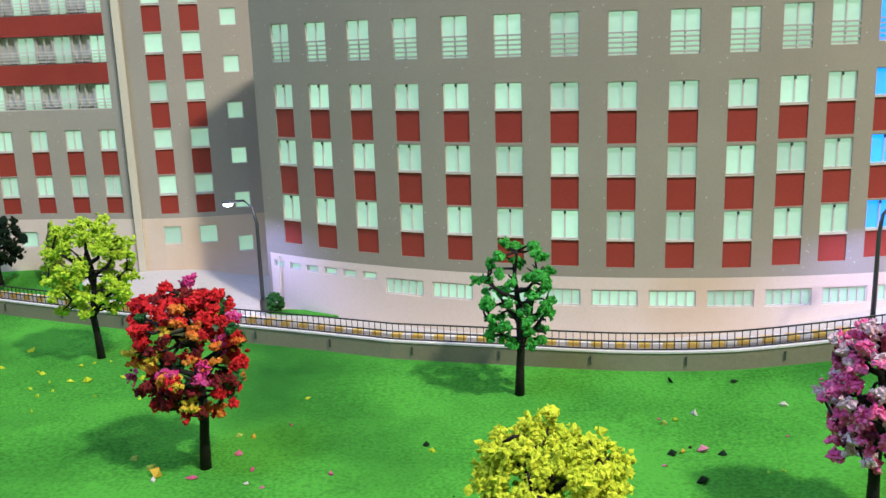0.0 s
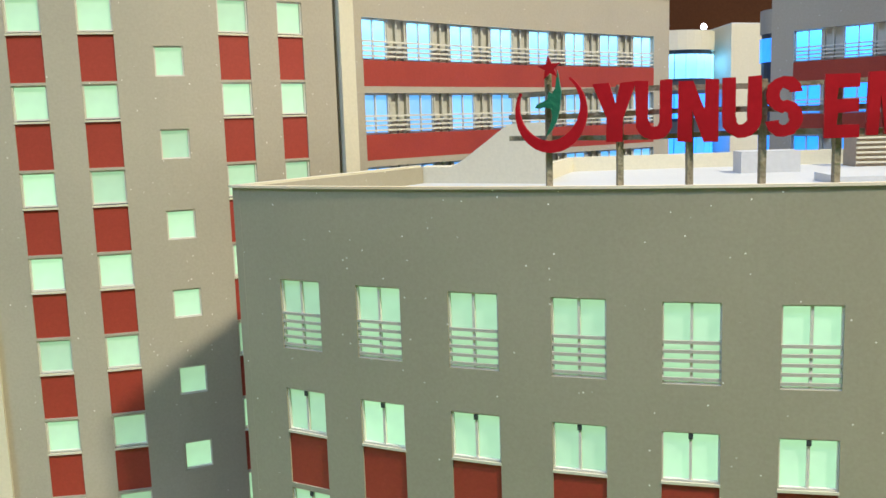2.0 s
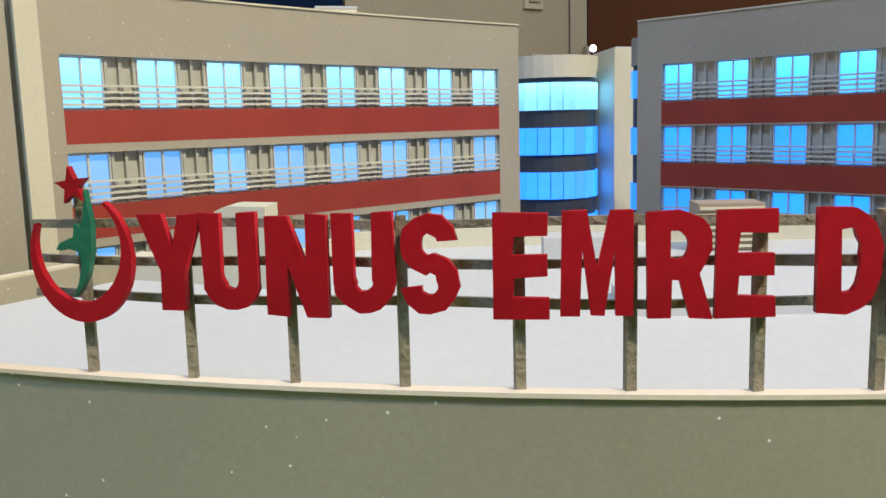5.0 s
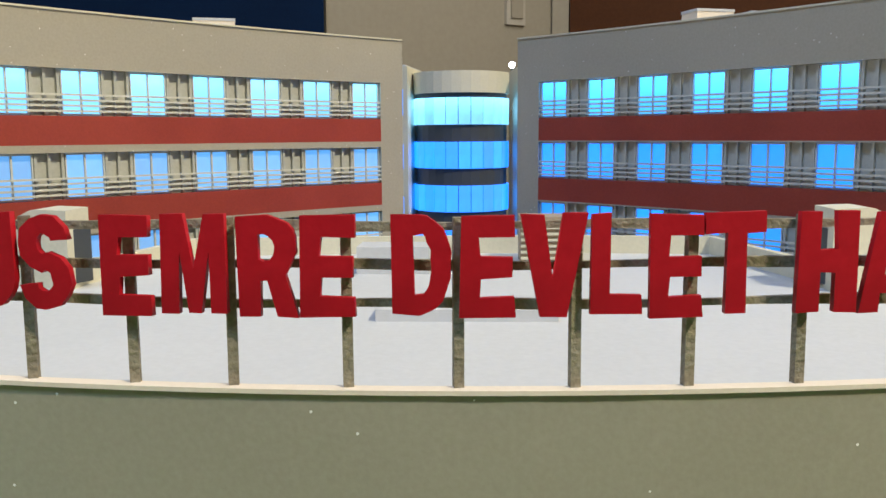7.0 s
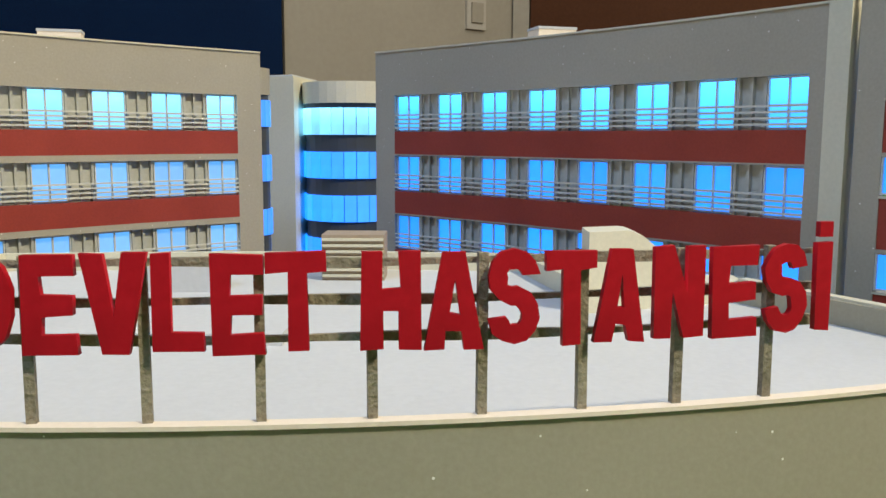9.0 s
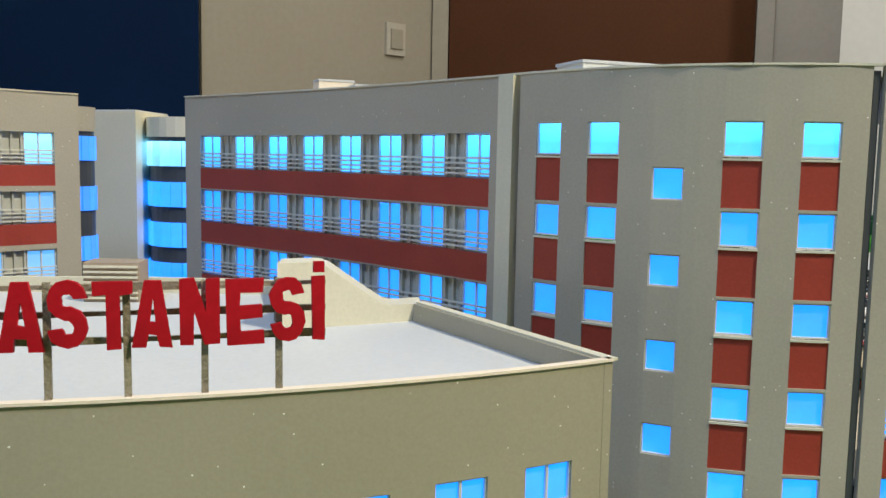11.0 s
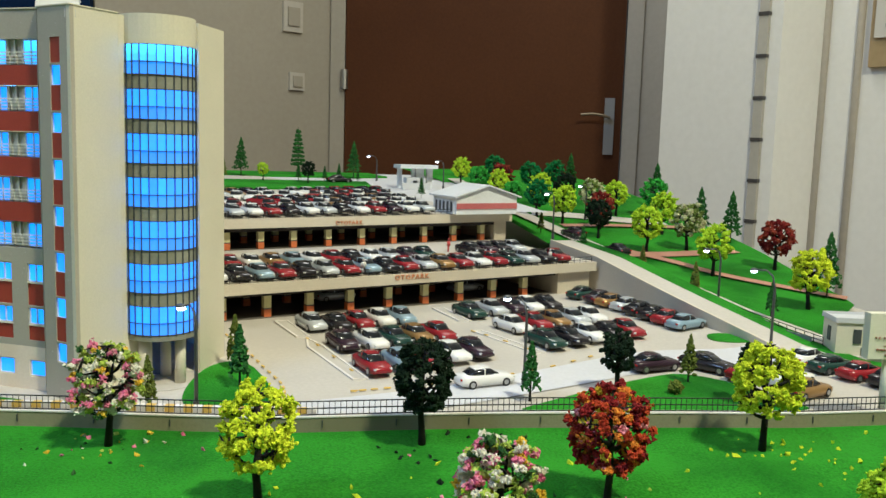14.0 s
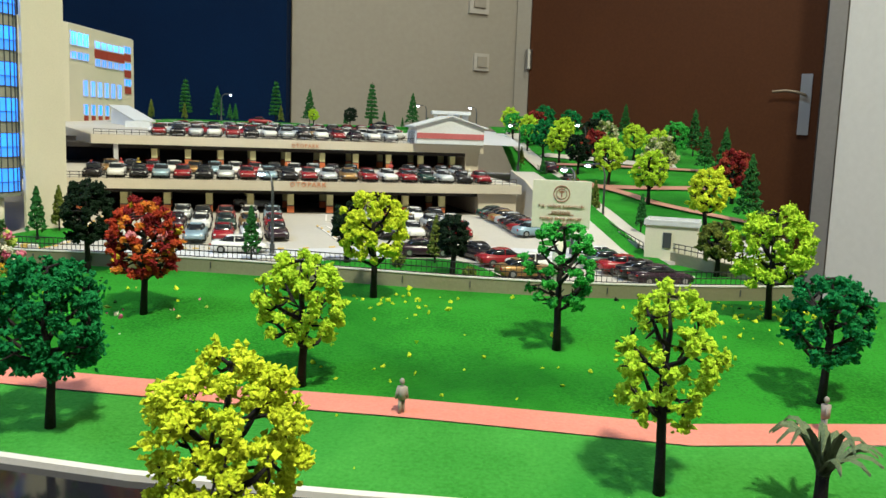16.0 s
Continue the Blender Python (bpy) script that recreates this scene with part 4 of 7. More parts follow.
def wing(side, pitch, pitch_t, pitch_o, top_o, low_rows, pink, cols_t, t1_end, t2_span, pane, ground, label):
    """One wing of the hospital: inner block, rounded stair tower, outer block and end pier. side is 1 to the right and -1 to the left."""
    def pl(p):
        return site(side * p[0], p[1])

    def curve(a, b, sag):
        return Curve(pl(a), pl(b), sag) if side > 0 else Curve(pl(b), pl(a), sag)

    def along(c, t):
        """Length along a curve at share t from the inner end."""
        return c.length * (t if side > 0 else 1 - t)

    TOP = 0.935
    ob = thing("hospital_wing", (*pl((2.2, 2.0)), ground), label, "building")
    # inner block with level red bands
    rb = curve((0.205, 0.905), (1.31, 2.085), -0.045)
    w = 0.110
    sh, band_ends = [], (along(rb, 0.058), along(rb, 0.968))
    lo, hi = min(band_ends), max(band_ends)
    for r in range(4):
        z = 0.786 - pitch * r
        sh.append((lo, hi, z - 0.125 - 0.078, z))
    part("wall", wall_with_holes(rb, ground - 0.05, TOP, sh), CARD, ob, "grey card wall of the inner block")
    inset = Curve(rb.p[0] - rb.at(0)[2] * 0.03, rb.p[-1] - rb.at(rb.length)[2] * 0.03, 0)
    inset.p = [p - rb.at(s)[2] * 0.024 for p, s in zip(rb.p, rb.s)]
    inset.s, inset.length = rb.s, rb.length
    for r in range(4):
        z = 0.786 - pitch * r
        band_storey(ob, inset, lo, hi, z - 0.125, z, z - 0.203, 8, w, r == 0, PANE if side > 0 else PANESKY)
    # corner pilaster; the light on this narrow face is put into cream
    q = Vector(pl((1.327, 2.10)))
    part("pilaster", Build().box((q.x, q.y, (ground + TOP) / 2), (0.05, 0.05, TOP - ground), TURN + side * 0.75), CREAM, ob, "corner pilaster coloured cream as lit card")
    # rounded tower
    t1 = curve((1.345, 2.135), t1_end, 0.098)
    sh, wins, reds = [], [], []
    cols = cols_t[:4]
    wid = (0.078, 0.083, 0.086, 0.086)
    for t, cw in zip(cols, wid):
        s = along(t1, t)
        for r in range(8):
            z1 = 0.811 - pitch_t * r
            z0 = z1 - pitch_t * 0.40
            if z0 < ground + 0.06:
                continue
            if z0 > pink:
                zr = max(z1 - pitch_t + 0.007, pink + 0.022)
                sh.append((s - cw / 2, s + cw / 2, zr, z1))
                reds.append((s, zr, z0 - 0.008, cw))
            else:
                z0, z1 = z0 - 0.026, z1 - 0.026
                sh.append((s - cw / 2, s + cw / 2, z0, z1))
            wins.append((s, z0, z1, cw, r == 0))
    s = along(t1, cols_t[4])
    for r in range(8):
        z1 = (0.704 if side > 0 else 0.687) - (pitch_t if side > 0 else 0.2135) * r
        low = z1 - 0.078
        if side > 0 and low < pink + 0.01:
            low, z1 = pink - 0.135, pink - 0.095
        if low > ground + 0.06:
            sh.append((s - 0.037, s + 0.037, low, z1))
            wins.append((s, low, z1, 0.074, False))
        if low < pink:
            break
    part("tower_wall", wall_with_holes(t1, pink, TOP, [h for h in sh if h[2] >= pink - 1e-3]), CARD, ob, "rounded grey card stair tower wall")
    part("tower_base", wall_with_holes(t1, ground - 0.05, pink, [h for h in sh if h[2] < pink - 1e-3]), PINKBASE, ob)
    for s, z0, z1, cw, first in wins:
        window(ob, t1, s, z0, z1, cw, PANETOP if first and side > 0 else pane, 0, edge=0.004)
    for s, z0, z1, cw in reds:
        panel(ob, t1, s, z0, z1, cw, REDCARD)
        ledge(ob, t1, s, z1 + 0.003, cw)
    # recessed joint and outer block
    t2_a, t2_b = t2_span
    j = Vector(pl((t2_a[0] - 0.015, t2_a[1] - 0.035)))
    if side > 0:
        part("joint", Build().box((j.x, j.y, (ground + TOP) / 2), (0.016, 0.05, TOP - ground - 0.02), TURN), MULLION, ob)
    else:
        # cream strip; the light on this corner is put into its colour
        part("joint", Build().box((j.x, j.y, (ground + TOP) / 2), (0.034, 0.10, TOP - ground), TURN + 0.35), CREAM, ob, "corner pilaster coloured cream as lit card")
    t2 = curve(t2_a, t2_b, -0.045)
    sh = []
    ends = sorted((along(t2, 0.043), along(t2, 0.997 if side > 0 else 0.985)))
    for r in range(5):
        z = top_o - pitch_o * r
        sh.append((*ends, z - pitch_o if r < 4 else z - 0.116, z))
    cols = [along(t2, 0.087 + 0.1457 * k if side > 0 else 0.082 + 0.168 * k) for k in range(7 if side > 0 else 6)]
    for s in cols:
        for z1, zw, zr in low_rows:
            sh.append((s - 0.044, s + 0.044, zr, z1))
    base = []
    for k in range(4):
        s = along(t2, 0.120 + 0.076 * k)
        base.append((s - 0.029, s + 0.029, pink - 0.108, pink - 0.073))
    for k in range(4):
        s = along(t2, 0.527 + 0.1445 * k)
        base.append((s - 0.045, s + 0.045, pink - 0.140, pink - 0.062))
    part("outer_wall", wall_with_holes(t2, pink, TOP, sh), CARD, ob, "grey card wall of the outer block")
    part("outer_base", wall_with_holes(t2, ground - 0.05, pink, base), PINKBASE, ob, "pale pink ground floor wall")
    inset2 = Curve((0, 0), (1, 0))
    inset2.p = [p - t2.at(s)[2] * 0.024 for p, s in zip(t2.p, t2.s)]
    inset2.s, inset2.length = t2.s, t2.length
    for r in range(5):
        z = top_o - pitch_o * r
        band_storey(ob, inset2, *ends, z - (0.113 if side > 0 else 0.127), z, z - pitch_o + 0.003 if r < 4 else None, 7 if side > 0 else 6, 0.088, r == 0 and side > 0, pane)
    for s in cols:
        for z1, zw, zr in low_rows:
            window(ob, t2, s, zw, z1, 0.088, pane)
            panel(ob, t2, s, zr, zw - 0.006, 0.088, REDCARD)
            ledge(ob, t2, s, zw - 0.003, 0.088)
    for h in base:
        window(ob, t2, (h[0] + h[1]) / 2, h[2], h[3], h[1] - h[0], pane, 0)
    # end pier with one window column, and its pale return wall
    pa = curve((3.285, 2.868), (3.463, 2.985), 0.0)
    s = pa.length * (0.52 if side > 0 else 0.48)
    items = []
    for r in range(7):
        z = 0.806 - 0.2025 * r
        items += [(z - 0.107, z, True), (z - 0.204, z - 0.114, False)]
    items = [q for q in items if q[0] > ground + 0.12]
    sh = [(s - 0.033, s + 0.033, a, b) for a, b, _ in items]
    part("pier", wall_with_holes(pa, ground - 0.05, TOP, sh, step=0.3), CARD, ob)
    for a, b, red in items:
        if red:
            panel(ob, pa, s, a, b, 0.066, REDCARD)
        else:
            window(ob, pa, s, a, b, 0.066, PANE, 0, edge=0.004)
    pb = curve((3.262, 2.80), (3.285, 2.868), 0.0)
    part("pier_cheek", wall_with_holes(pb, ground - 0.05, TOP, []), CARD, ob)
    pc = curve((3.463, 2.985), (3.592, 2.760) if side > 0 else (3.645, 2.64), 0.0)
    part("return_wall", wall_with_holes(pc, ground - 0.05, TOP, []), CREAM, ob, "cream return wall beside the glass drum")
    if side > 0:
        part("return_wall", wall_with_holes(curve((3.592, 2.760), (3.70, 2.665), 0.0), ground - 0.05, TOP - 0.004, []), CREAM, ob)
    pd = curve((3.89, 2.51), (3.955, 2.225), 0.0)
    part("end_wall", wall_with_holes(pd, ground - 0.05, TOP, []), CREAM, ob, "cream end wall")
    pe = curve((3.955, 2.225), (3.05, 1.05), 0.0)
    part("rear_wall", wall_with_holes(pe, ground - 0.05, TOP, []), CREAM, ob)
    front = [tuple(p) for c in ((rb, t1, t2, pa, pc) if side > 0 else (pc, pa, t2, t1, rb)) for p in c.p[::4]]
    outline = front + [pl(p) for p in ((3.89, 2.51), (3.955, 2.225), (3.05, 1.05), (1.6, 0.55), (0.62, 0.32), (0.30, 0.55))]
    if side < 0:
        outline = [pl(p) for p in ((0.30, 0.55), (0.62, 0.32), (1.6, 0.55), (3.05, 1.05), (3.955, 2.225), (3.89, 2.51))] + front
    inside = [tuple(p - c.at(s)[2] * 0.03) for c in ((rb, t1, t2, pa, pc) if side > 0 else (pc, pa, t2, t1, rb)) for p, s in list(zip(c.p, c.s))[::4]]
    centre = Vector((sum(p[0] for p in outline) / len(outline), sum(p[1] for p in outline) / len(outline)))
    rest = [tuple(Vector(p).lerp(centre, 0.022)) for p in (outline[len(front):] if side > 0 else outline[:6])]
    inner = inside + rest if side > 0 else rest + inside
    part("roof", Build().prism(inner, TOP - 0.05, TOP - 0.015), ROOFWHITE, ob)
    part("roof_edge", Build().ribbon(front, 0.02, TOP, TOP + 0.005, 0.006), CREAM, ob)
    return ob


def band_storey(ob, c, lo, hi, z0, z1, z_red, n, w, bright, pane):
    """A storey of a banded block: a set-back row of lit windows and grey infill behind level rails, over a red band."""
    b = Build()
    steps = 16
    line = [c.at(lo + (hi - lo) * i / steps) for i in range(steps + 1)]
    if z_red is not None:
        b.ribbon([tuple(p + nn * 0.014) for p, _, nn in line], 0.02, z_red, z0)
        part("red_band", b, REDCARD, ob)
    back = Build().ribbon([tuple(p - nn * 0.004) for p, _, nn in line], 0.008, z0, z1)
    part("infill", back, INFILL, ob)
    span = (hi - lo - w) / (n - 1)
    for k in range(n):
        s = lo + w / 2 + span * k
        window(ob, c, s, z0 + 0.002, z1 - 0.002, w, (PANESKYTOP if pane is PANESKY else PANETOP) if bright else pane, 1, 0, depth=-0.008, edge=0.004)
        if k < n - 1:
            p, ang, nn = c.at(s + span / 2)
            post_ = shared(("post", round(z1 - z0, 3)), lambda: Build().box((0, 0, 0), (0.008, 0.012, z1 - z0)).mesh("infill_post", INFILL))
            for off in (0.0, -(span - w) / 2 + 0.006, (span - w) / 2 - 0.006):
                piece("infill_post", post_, ob, p.x + nn.x * 0.006 + math.cos(ang) * off, p.y + nn.y * 0.006 + math.sin(ang) * off, (z0 + z1) / 2, ang)
    for i in range(4):
        z = z0 + 0.010 + 0.0145 * i
        part("balcony_rail", Build().ribbon([tuple(p + nn * 0.020) for p, _, nn in line], 0.004, z, z + 0.0055), RAILWHITE, ob)


wing(1, 0.2075, 0.2055, 0.2025, 0.806, ((-0.190, -0.276, -0.382), (-0.392, -0.472, -0.545)), -0.575, (0.118, 0.303, 0.683, 0.88, 0.491), (2.072, 2.528),
                  ((2.098, 2.535), (3.262, 2.815)), PANE, -0.785, "tall grey card hospital wing with lit blue windows and red bands")
wing(-1, 0.2235, 0.2186, 0.222, 0.824, ((-0.276, -0.373, -0.492), (-0.496, -0.593, -0.677)), -0.705, (0.145, 0.312, 0.661, 0.833, 0.486), (2.2, 2.58),
                 ((2.22, 2.585), (3.262, 2.73)), PANEMINT, -1.035, "tall grey card hospital wing standing behind the front block")

# the glazed stair drum at the end of the right wing
DRUM, DRUM_R = site(3.728, 2.617), 0.170
drum = thing("glass_stair_drum", (*DRUM, -0.785), "round glazed stair tower with blue lit storeys", "stair tower")
part("cap", Build().drum(DRUM, DRUM_R, 0.806, 0.938, 40), CREAM, drum, "cream card parapet")
part("core", Build().drum(DRUM, DRUM_R - 0.014, -0.525, 0.806, 40), MULLION, drum)
part("bottom_plate", Build().drum(DRUM, DRUM_R, -0.545, -0.522, 40), GLASSGREY, drum)
NF = 28
fw = 2 * DRUM_R * math.tan(math.pi / NF)
LITH, GREYH = 0.134, 0.0643
lit_up, lit_lo = pane_mesh(fw * 0.9, LITH * 0.58 - 0.004, PANE), pane_mesh(fw * 0.9, LITH * 0.42 - 0.004, PANEDIM)
top_up, grey_p = pane_mesh(fw * 0.9, LITH * 0.56 - 0.004, PANETOP), pane_mesh(fw * 0.9, GREYH - 0.004, GLASSGREY)
bar = Build().box((0, 0, 0), (0.004, 0.008, 1.33)).mesh("bar", MULLION)
for k in range(NF):
    a = 2 * math.pi * (k + 0.5) / NF
    d = Vector((math.sin(a), -math.cos(a)))
    if d.x * 0.35 - d.y < -0.35:
        continue
    x, y = DRUM[0] + d.x * (DRUM_R - 0.006), DRUM[1] + d.y * (DRUM_R - 0.006)
    for r in range(7):
        z = 0.806 - 0.1983 * r
        piece("pane", top_up if r == 0 else lit_up, drum, x, y, z - LITH * 0.29, a)
        piece("pane", lit_lo, drum, x, y, z - LITH * 0.79, a)
        if r < 6:
            piece("grey_pane", grey_p, drum, x, y, z - LITH - GREYH / 2, a)
    a2 = 2 * math.pi * k / NF
    piece("mullion", bar, drum, DRUM[0] + math.sin(a2) * DRUM_R, DRUM[1] - math.cos(a2) * DRUM_R, 0.141, a2)
for r in range(7):
    z = 0.806 - 0.1983 * r
    for zz in (z - LITH * 0.58, z - LITH):
        part("transom", Build().drum(DRUM, DRUM_R + 0.002, zz - 0.002, zz + 0.002, 40), MULLION, drum)
for dx, dy in ((-0.07, -0.10), (0.09, -0.06), (0.02, 0.06)):
    part("column", Build().drum((DRUM[0] + dx, DRUM[1] + dy), 0.026, -0.79, -0.54, 14), CREAM, drum, smooth=True)
part("entrance_wall", Build().box((DRUM[0] - 0.05, DRUM[1] + 0.10, -0.66), (0.18, 0.03, 0.27), -0.3), surface("blue_grey_entrance", (0.18, 0.22, 0.30), (0.24, 0.28, 0.36), 0.4, 20, 600, 0.05), drum)
part("plinth", Build().drum(DRUM, DRUM_R + 0.02, -0.80, -0.772, 32), PAVE, drum)

# inner glazed corners and the rear wings, seen between the two wings
for sgn in (-1, 1):
    c = site(sgn * 0.34, 0.66)
    g = thing("corner_stair_drum", (*c, -1.0), "narrow glazed stair corner with blue lit glass", "stair tower")
    part("cap", Build().drum(c, 0.115, 0.80, 0.90, 28), CARD, g)
    part("core", Build().drum(c, 0.108, -1.0, 0.80, 28), MULLION, g)
    for k in range(20):
        a = 2 * math.pi * (k + 0.5) / 20
        for r in range(5):
            piece("pane", pane_mesh(0.031, 0.10, PANEDIM), g, c[0] + math.sin(a) * 0.112, c[1] - math.cos(a) * 0.112, 0.73 - 0.2075 * r, a)
c = site(-0.02, -0.27)
hub = thing("glass_hub", (*c, -1.0), "round glazed hall between the wings with blue lit storeys", "stair tower")
part("cap", Build().drum(c, 0.235, 0.80, 0.90, 32), CREAM, hub)
part("core", Build().drum(c, 0.222, -1.0, 0.80, 32), MULLION, hub)
for k in range(24):
    a = 2 * math.pi * (k + 0.5) / 24
    if math.cos(a) < -0.2:
        continue
    for r in range(5):
        piece("pane", pane_mesh(0.056, 0.125, PANESKYTOP if r == 0 else PANE), hub, c[0] + math.sin(a) * 0.228, c[1] - math.cos(a) * 0.228, 0.715 - 0.205 * r, a)
for sgn in (-1, 1):
    rear = thing("rear_wing", (*site(sgn * 0.8, -1.8), -1.0), "rear hospital wing in cream card with lit windows", "building")
    pts = [site(sgn * u, v) for u, v in ((0.27, -0.10), (0.60, -0.25), (1.05, -0.85), (1.225, -1.57), (0.87, -3.37), (0.35, -3.4), (0.5, -1.9), (0.22, -0.55))]
    if sgn < 0:
        pts.reverse()
    part("wall", Build().prism(list(reversed(pts)), -1.05, 0.925), CREAM, rear)
    part("roof", Build().prism([tuple(Vector(p).lerp(Vector(site(sgn * 0.8, -1.8)), 0.02)) for p in reversed(pts)], 0.925, 0.935), ROOFWHITE, rear)
    if sgn > 0:
        fc = Curve(site(1.225, -1.57), site(0.87, -3.37), 0.0)
        end = fc.length
        for k in range(3):
            window(rear, fc, end * (0.06 + 0.085 * k), 0.70, 0.85, 0.13, PANETOP, 1, depth=-0.008)
            window(rear, fc, end * (0.06 + 0.085 * k), 0.55, 0.635, 0.13, PANE, 1, depth=-0.008)
        for k in range(5):
            s = end * (0.40 + 0.095 * k)
            window(rear, fc, s, 0.715, 0.80, 0.125, PANETOP, 1, depth=-0.008)
            window(rear, fc, s, 0.51, 0.60, 0.125, PANEDIM, 1, depth=-0.008)
            panel(rear, fc, s, 0.605, 0.705, 0.17, REDCARD, depth=-0.006)
        for r in range(3):
            window(rear, fc, end * 0.885, 0.735 - 0.205 * r, 0.825 - 0.205 * r, 0.20, PANE, 1, depth=-0.008)
            panel(rear, fc, end * 0.885, 0.64 - 0.205 * r, 0.725 - 0.205 * r, 0.20, REDCARD, depth=-0.006)
        for k in range(6):
            s = end * (0.215 + 0.105 * k)
            window(rear, fc, s, 0.155, 0.335, 0.10, PANE, 1, depth=-0.008)
            if k < 5:
                window(rear, fc, s, -0.06, 0.065, 0.10, PANE, 0, depth=-0.008)
                panel(rear, fc, s, -0.20, -0.065, 0.10, REDCARD, depth=-0.006)
                window(rear, fc, s, -0.31, -0.21, 0.10, PANE, 0, depth=-0.008)

# roof clutter on the wings
for (u, v), (w, d_, h), m_ in (((0.80, 1.15), (0.14, 0.1, 0.06), PINKBASE), ((0.92, 1.28), (0.10, 0.08, 0.035), ROOFWHITE), ((1.62, 1.95), (0.26, 0.16, 0.055), FOIL), ((1.45, 1.9), (0.12, 0.1, 0.03), FOIL),
                             ((3.30, 2.66), (0.19, 0.14, 0.075), FOIL), ((-0.80, 1.15), (0.14, 0.1, 0.05), PINKBASE)):
    x, y = site(u, v)
    unit = thing("roof_unit", (x, y, 0.92), "small pale box wrapped in clear film on the roof", "roof unit")
    part("box", Build().box((x, y, 0.925 + h / 2), (w, d_, h), TURN + 0.3, 0.92), m_, unit)
    part("lid", Build().box((x, y, 0.925 + h + 0.004), (w * 0.96, d_ * 0.96, 0.008), TURN + 0.3), ROOFWHITE, unit)
bx, by = 3.406, 3.758
beacon = thing("roof_beacon", (bx, by, 0.92), "small red warning beacon on the roof", "beacon")
part("stem", Build().drum((bx, by), 0.008, 0.92, 1.03, 8), POLE, beacon)
part("bulb", Build().drum((bx, by), 0.017, 1.03, 1.062, 12, 0.015), BEACON, beacon, "glowing red cap")
part("tip", Build().ball((bx, by, 1.068), (0.014, 0.014, 0.016)), LAMPGLOW, beacon, "glowing white tip")
rx_, ry_ = 1.656, 6.767
roof_lamp = thing("roof_lamp", (rx_, ry_, 0.93), "small white glowing lamp on the rear roof", "lamp")
part("stem", Build().drum((rx_, ry_), 0.006, 0.93, 0.96, 8), POLE, roof_lamp)
part("globe", Build().ball((rx_, ry_, 0.972), 0.018, 8, 12), LAMPGLOW, roof_lamp, "glowing white globe", True)

# ---------------------------------------------------------------- boundary wall, fence and kerb
front = [(x, wall_y(x)) for x in [-3.4 + 12.0 * i / 160 for i in range(161)]]
bw = thing("boundary_wall", (2.5, 2.5, -0.9), "low grey-green card boundary wall along the lawn", "wall", kind="structure")
part("wall", Build().ribbon(front, 0.03, lambda x, y: lawn_z(x, y) - 0.1, lambda x, y: lawn_z(x, y) + 0.062), WALLSTONE, bw)
part("coping", Build().ribbon(front, 0.036, lambda x, y: lawn_z(x, y) + 0.062, lambda x, y: lawn_z(x, y) + 0.068), KERBW, bw)
gap = Build().box((0, 0, 0), (0.004, 0.006, 0.03)).mesh("drain_slot", MULLION)
for k in range(0, 160, 4):
    x, y = front[k]
    a = math.atan2(front[k + 1][1] - y, front[k + 1][0] - x)
    piece("drain_slot", gap, bw, x + math.sin(a) * 0.017, y - math.cos(a) * 0.017, lawn_z(x, y) + 0.035, a)


def fence_along(line, base, height, label, gap_, rails, thin=0.0034):
    mid = line[len(line) // 2]
    ob = thing("fence", (mid[0], mid[1], base(*mid)), label, "fence")
    for k in rails:
        part("rail", Build().ribbon(line, 0.005, lambda x, y, k=k: base(x, y) + height * k - 0.002, lambda x, y, k=k: base(x, y) + height * k + 0.0022), FENCE, ob)
    post = Build().box((0, 0, height / 2), (thin, thin, height)).mesh("post", FENCE)
    total, nxt, count = 0.0, 0.0, 0
    for (x0, y0), (x1, y1) in zip(line, line[1:]):
        d = math.hypot(x1 - x0, y1 - y0)
        while nxt <= total + d:
            t = (nxt - total) / d
            x, y = x0 + (x1 - x0) * t, y0 + (y1 - y0) * t
            piece("post", post, ob, x, y, base(x, y))
            nxt += gap_
        total += d
    return ob


for section in (front[:81], front[80:]):
    fence_along(section, lambda x, y: lawn_z(x, y) + 0.066, 0.062, "low black lattice railing on top of the boundary wall", 0.0235, (0.06, 0.5, 0.97), thin=0.0024)

kerb = thing("painted_kerb", (2.5, 2.7, -0.9), "kerb painted in yellow and white blocks behind the railing", "kerb", kind="structure")
kb = {KERBY: Build().box((0, 0, 0), (0.038, 0.03, 0.072)).mesh("kerb_block", KERBY), KERBW: Build().box((0, 0, 0), (0.038, 0.03, 0.072)).mesh("kerb_block", KERBW)}
x = -3.0
i = 0
while x < 5.0:
    y = wall_y(x) + 0.050
    a = math.atan2(wall_y(x + 0.03) - wall_y(x), 0.03)
    piece("kerb_block", kb[KERBY if i % 2 else KERBW], kerb, x, y, pave_z(x, y) + 0.037, a)
    x += 0.0393 * math.cos(a)
    i += 1


def patch(name, pts, z, material, label, category, lift=0.006, kind="structure", n=10):
    """A flat bed laid over the ground: a fan of small cells clipped to its outline."""
    c = (sum(p[0] for p in pts) / len(pts), sum(p[1] for p in pts) / len(pts))
    b = Build()
    m = len(pts)
    for i in range(n + 1):
        t = i / n
        for p in pts:
            x, y = c[0] + (p[0] - c[0]) * t, c[1] + (p[1] - c[1]) * t
            b.v.append((x, y, z(x, y) + lift))
    for i in range(n):
        for j in range(m):
            a, d = i * m + j, i * m + (j + 1) % m
            b.f.append((a, a + m, d + m, d))
    for p in pts:
        b.v.append((p[0], p[1], z(*p) - 0.01))
    o, e = n * m, (n + 1) * m
    b.f += [(o + j, e + j, e + (j + 1) % m, o + (j + 1) % m) for j in range(m)]
    return single(name, b, material, label, category, kind)


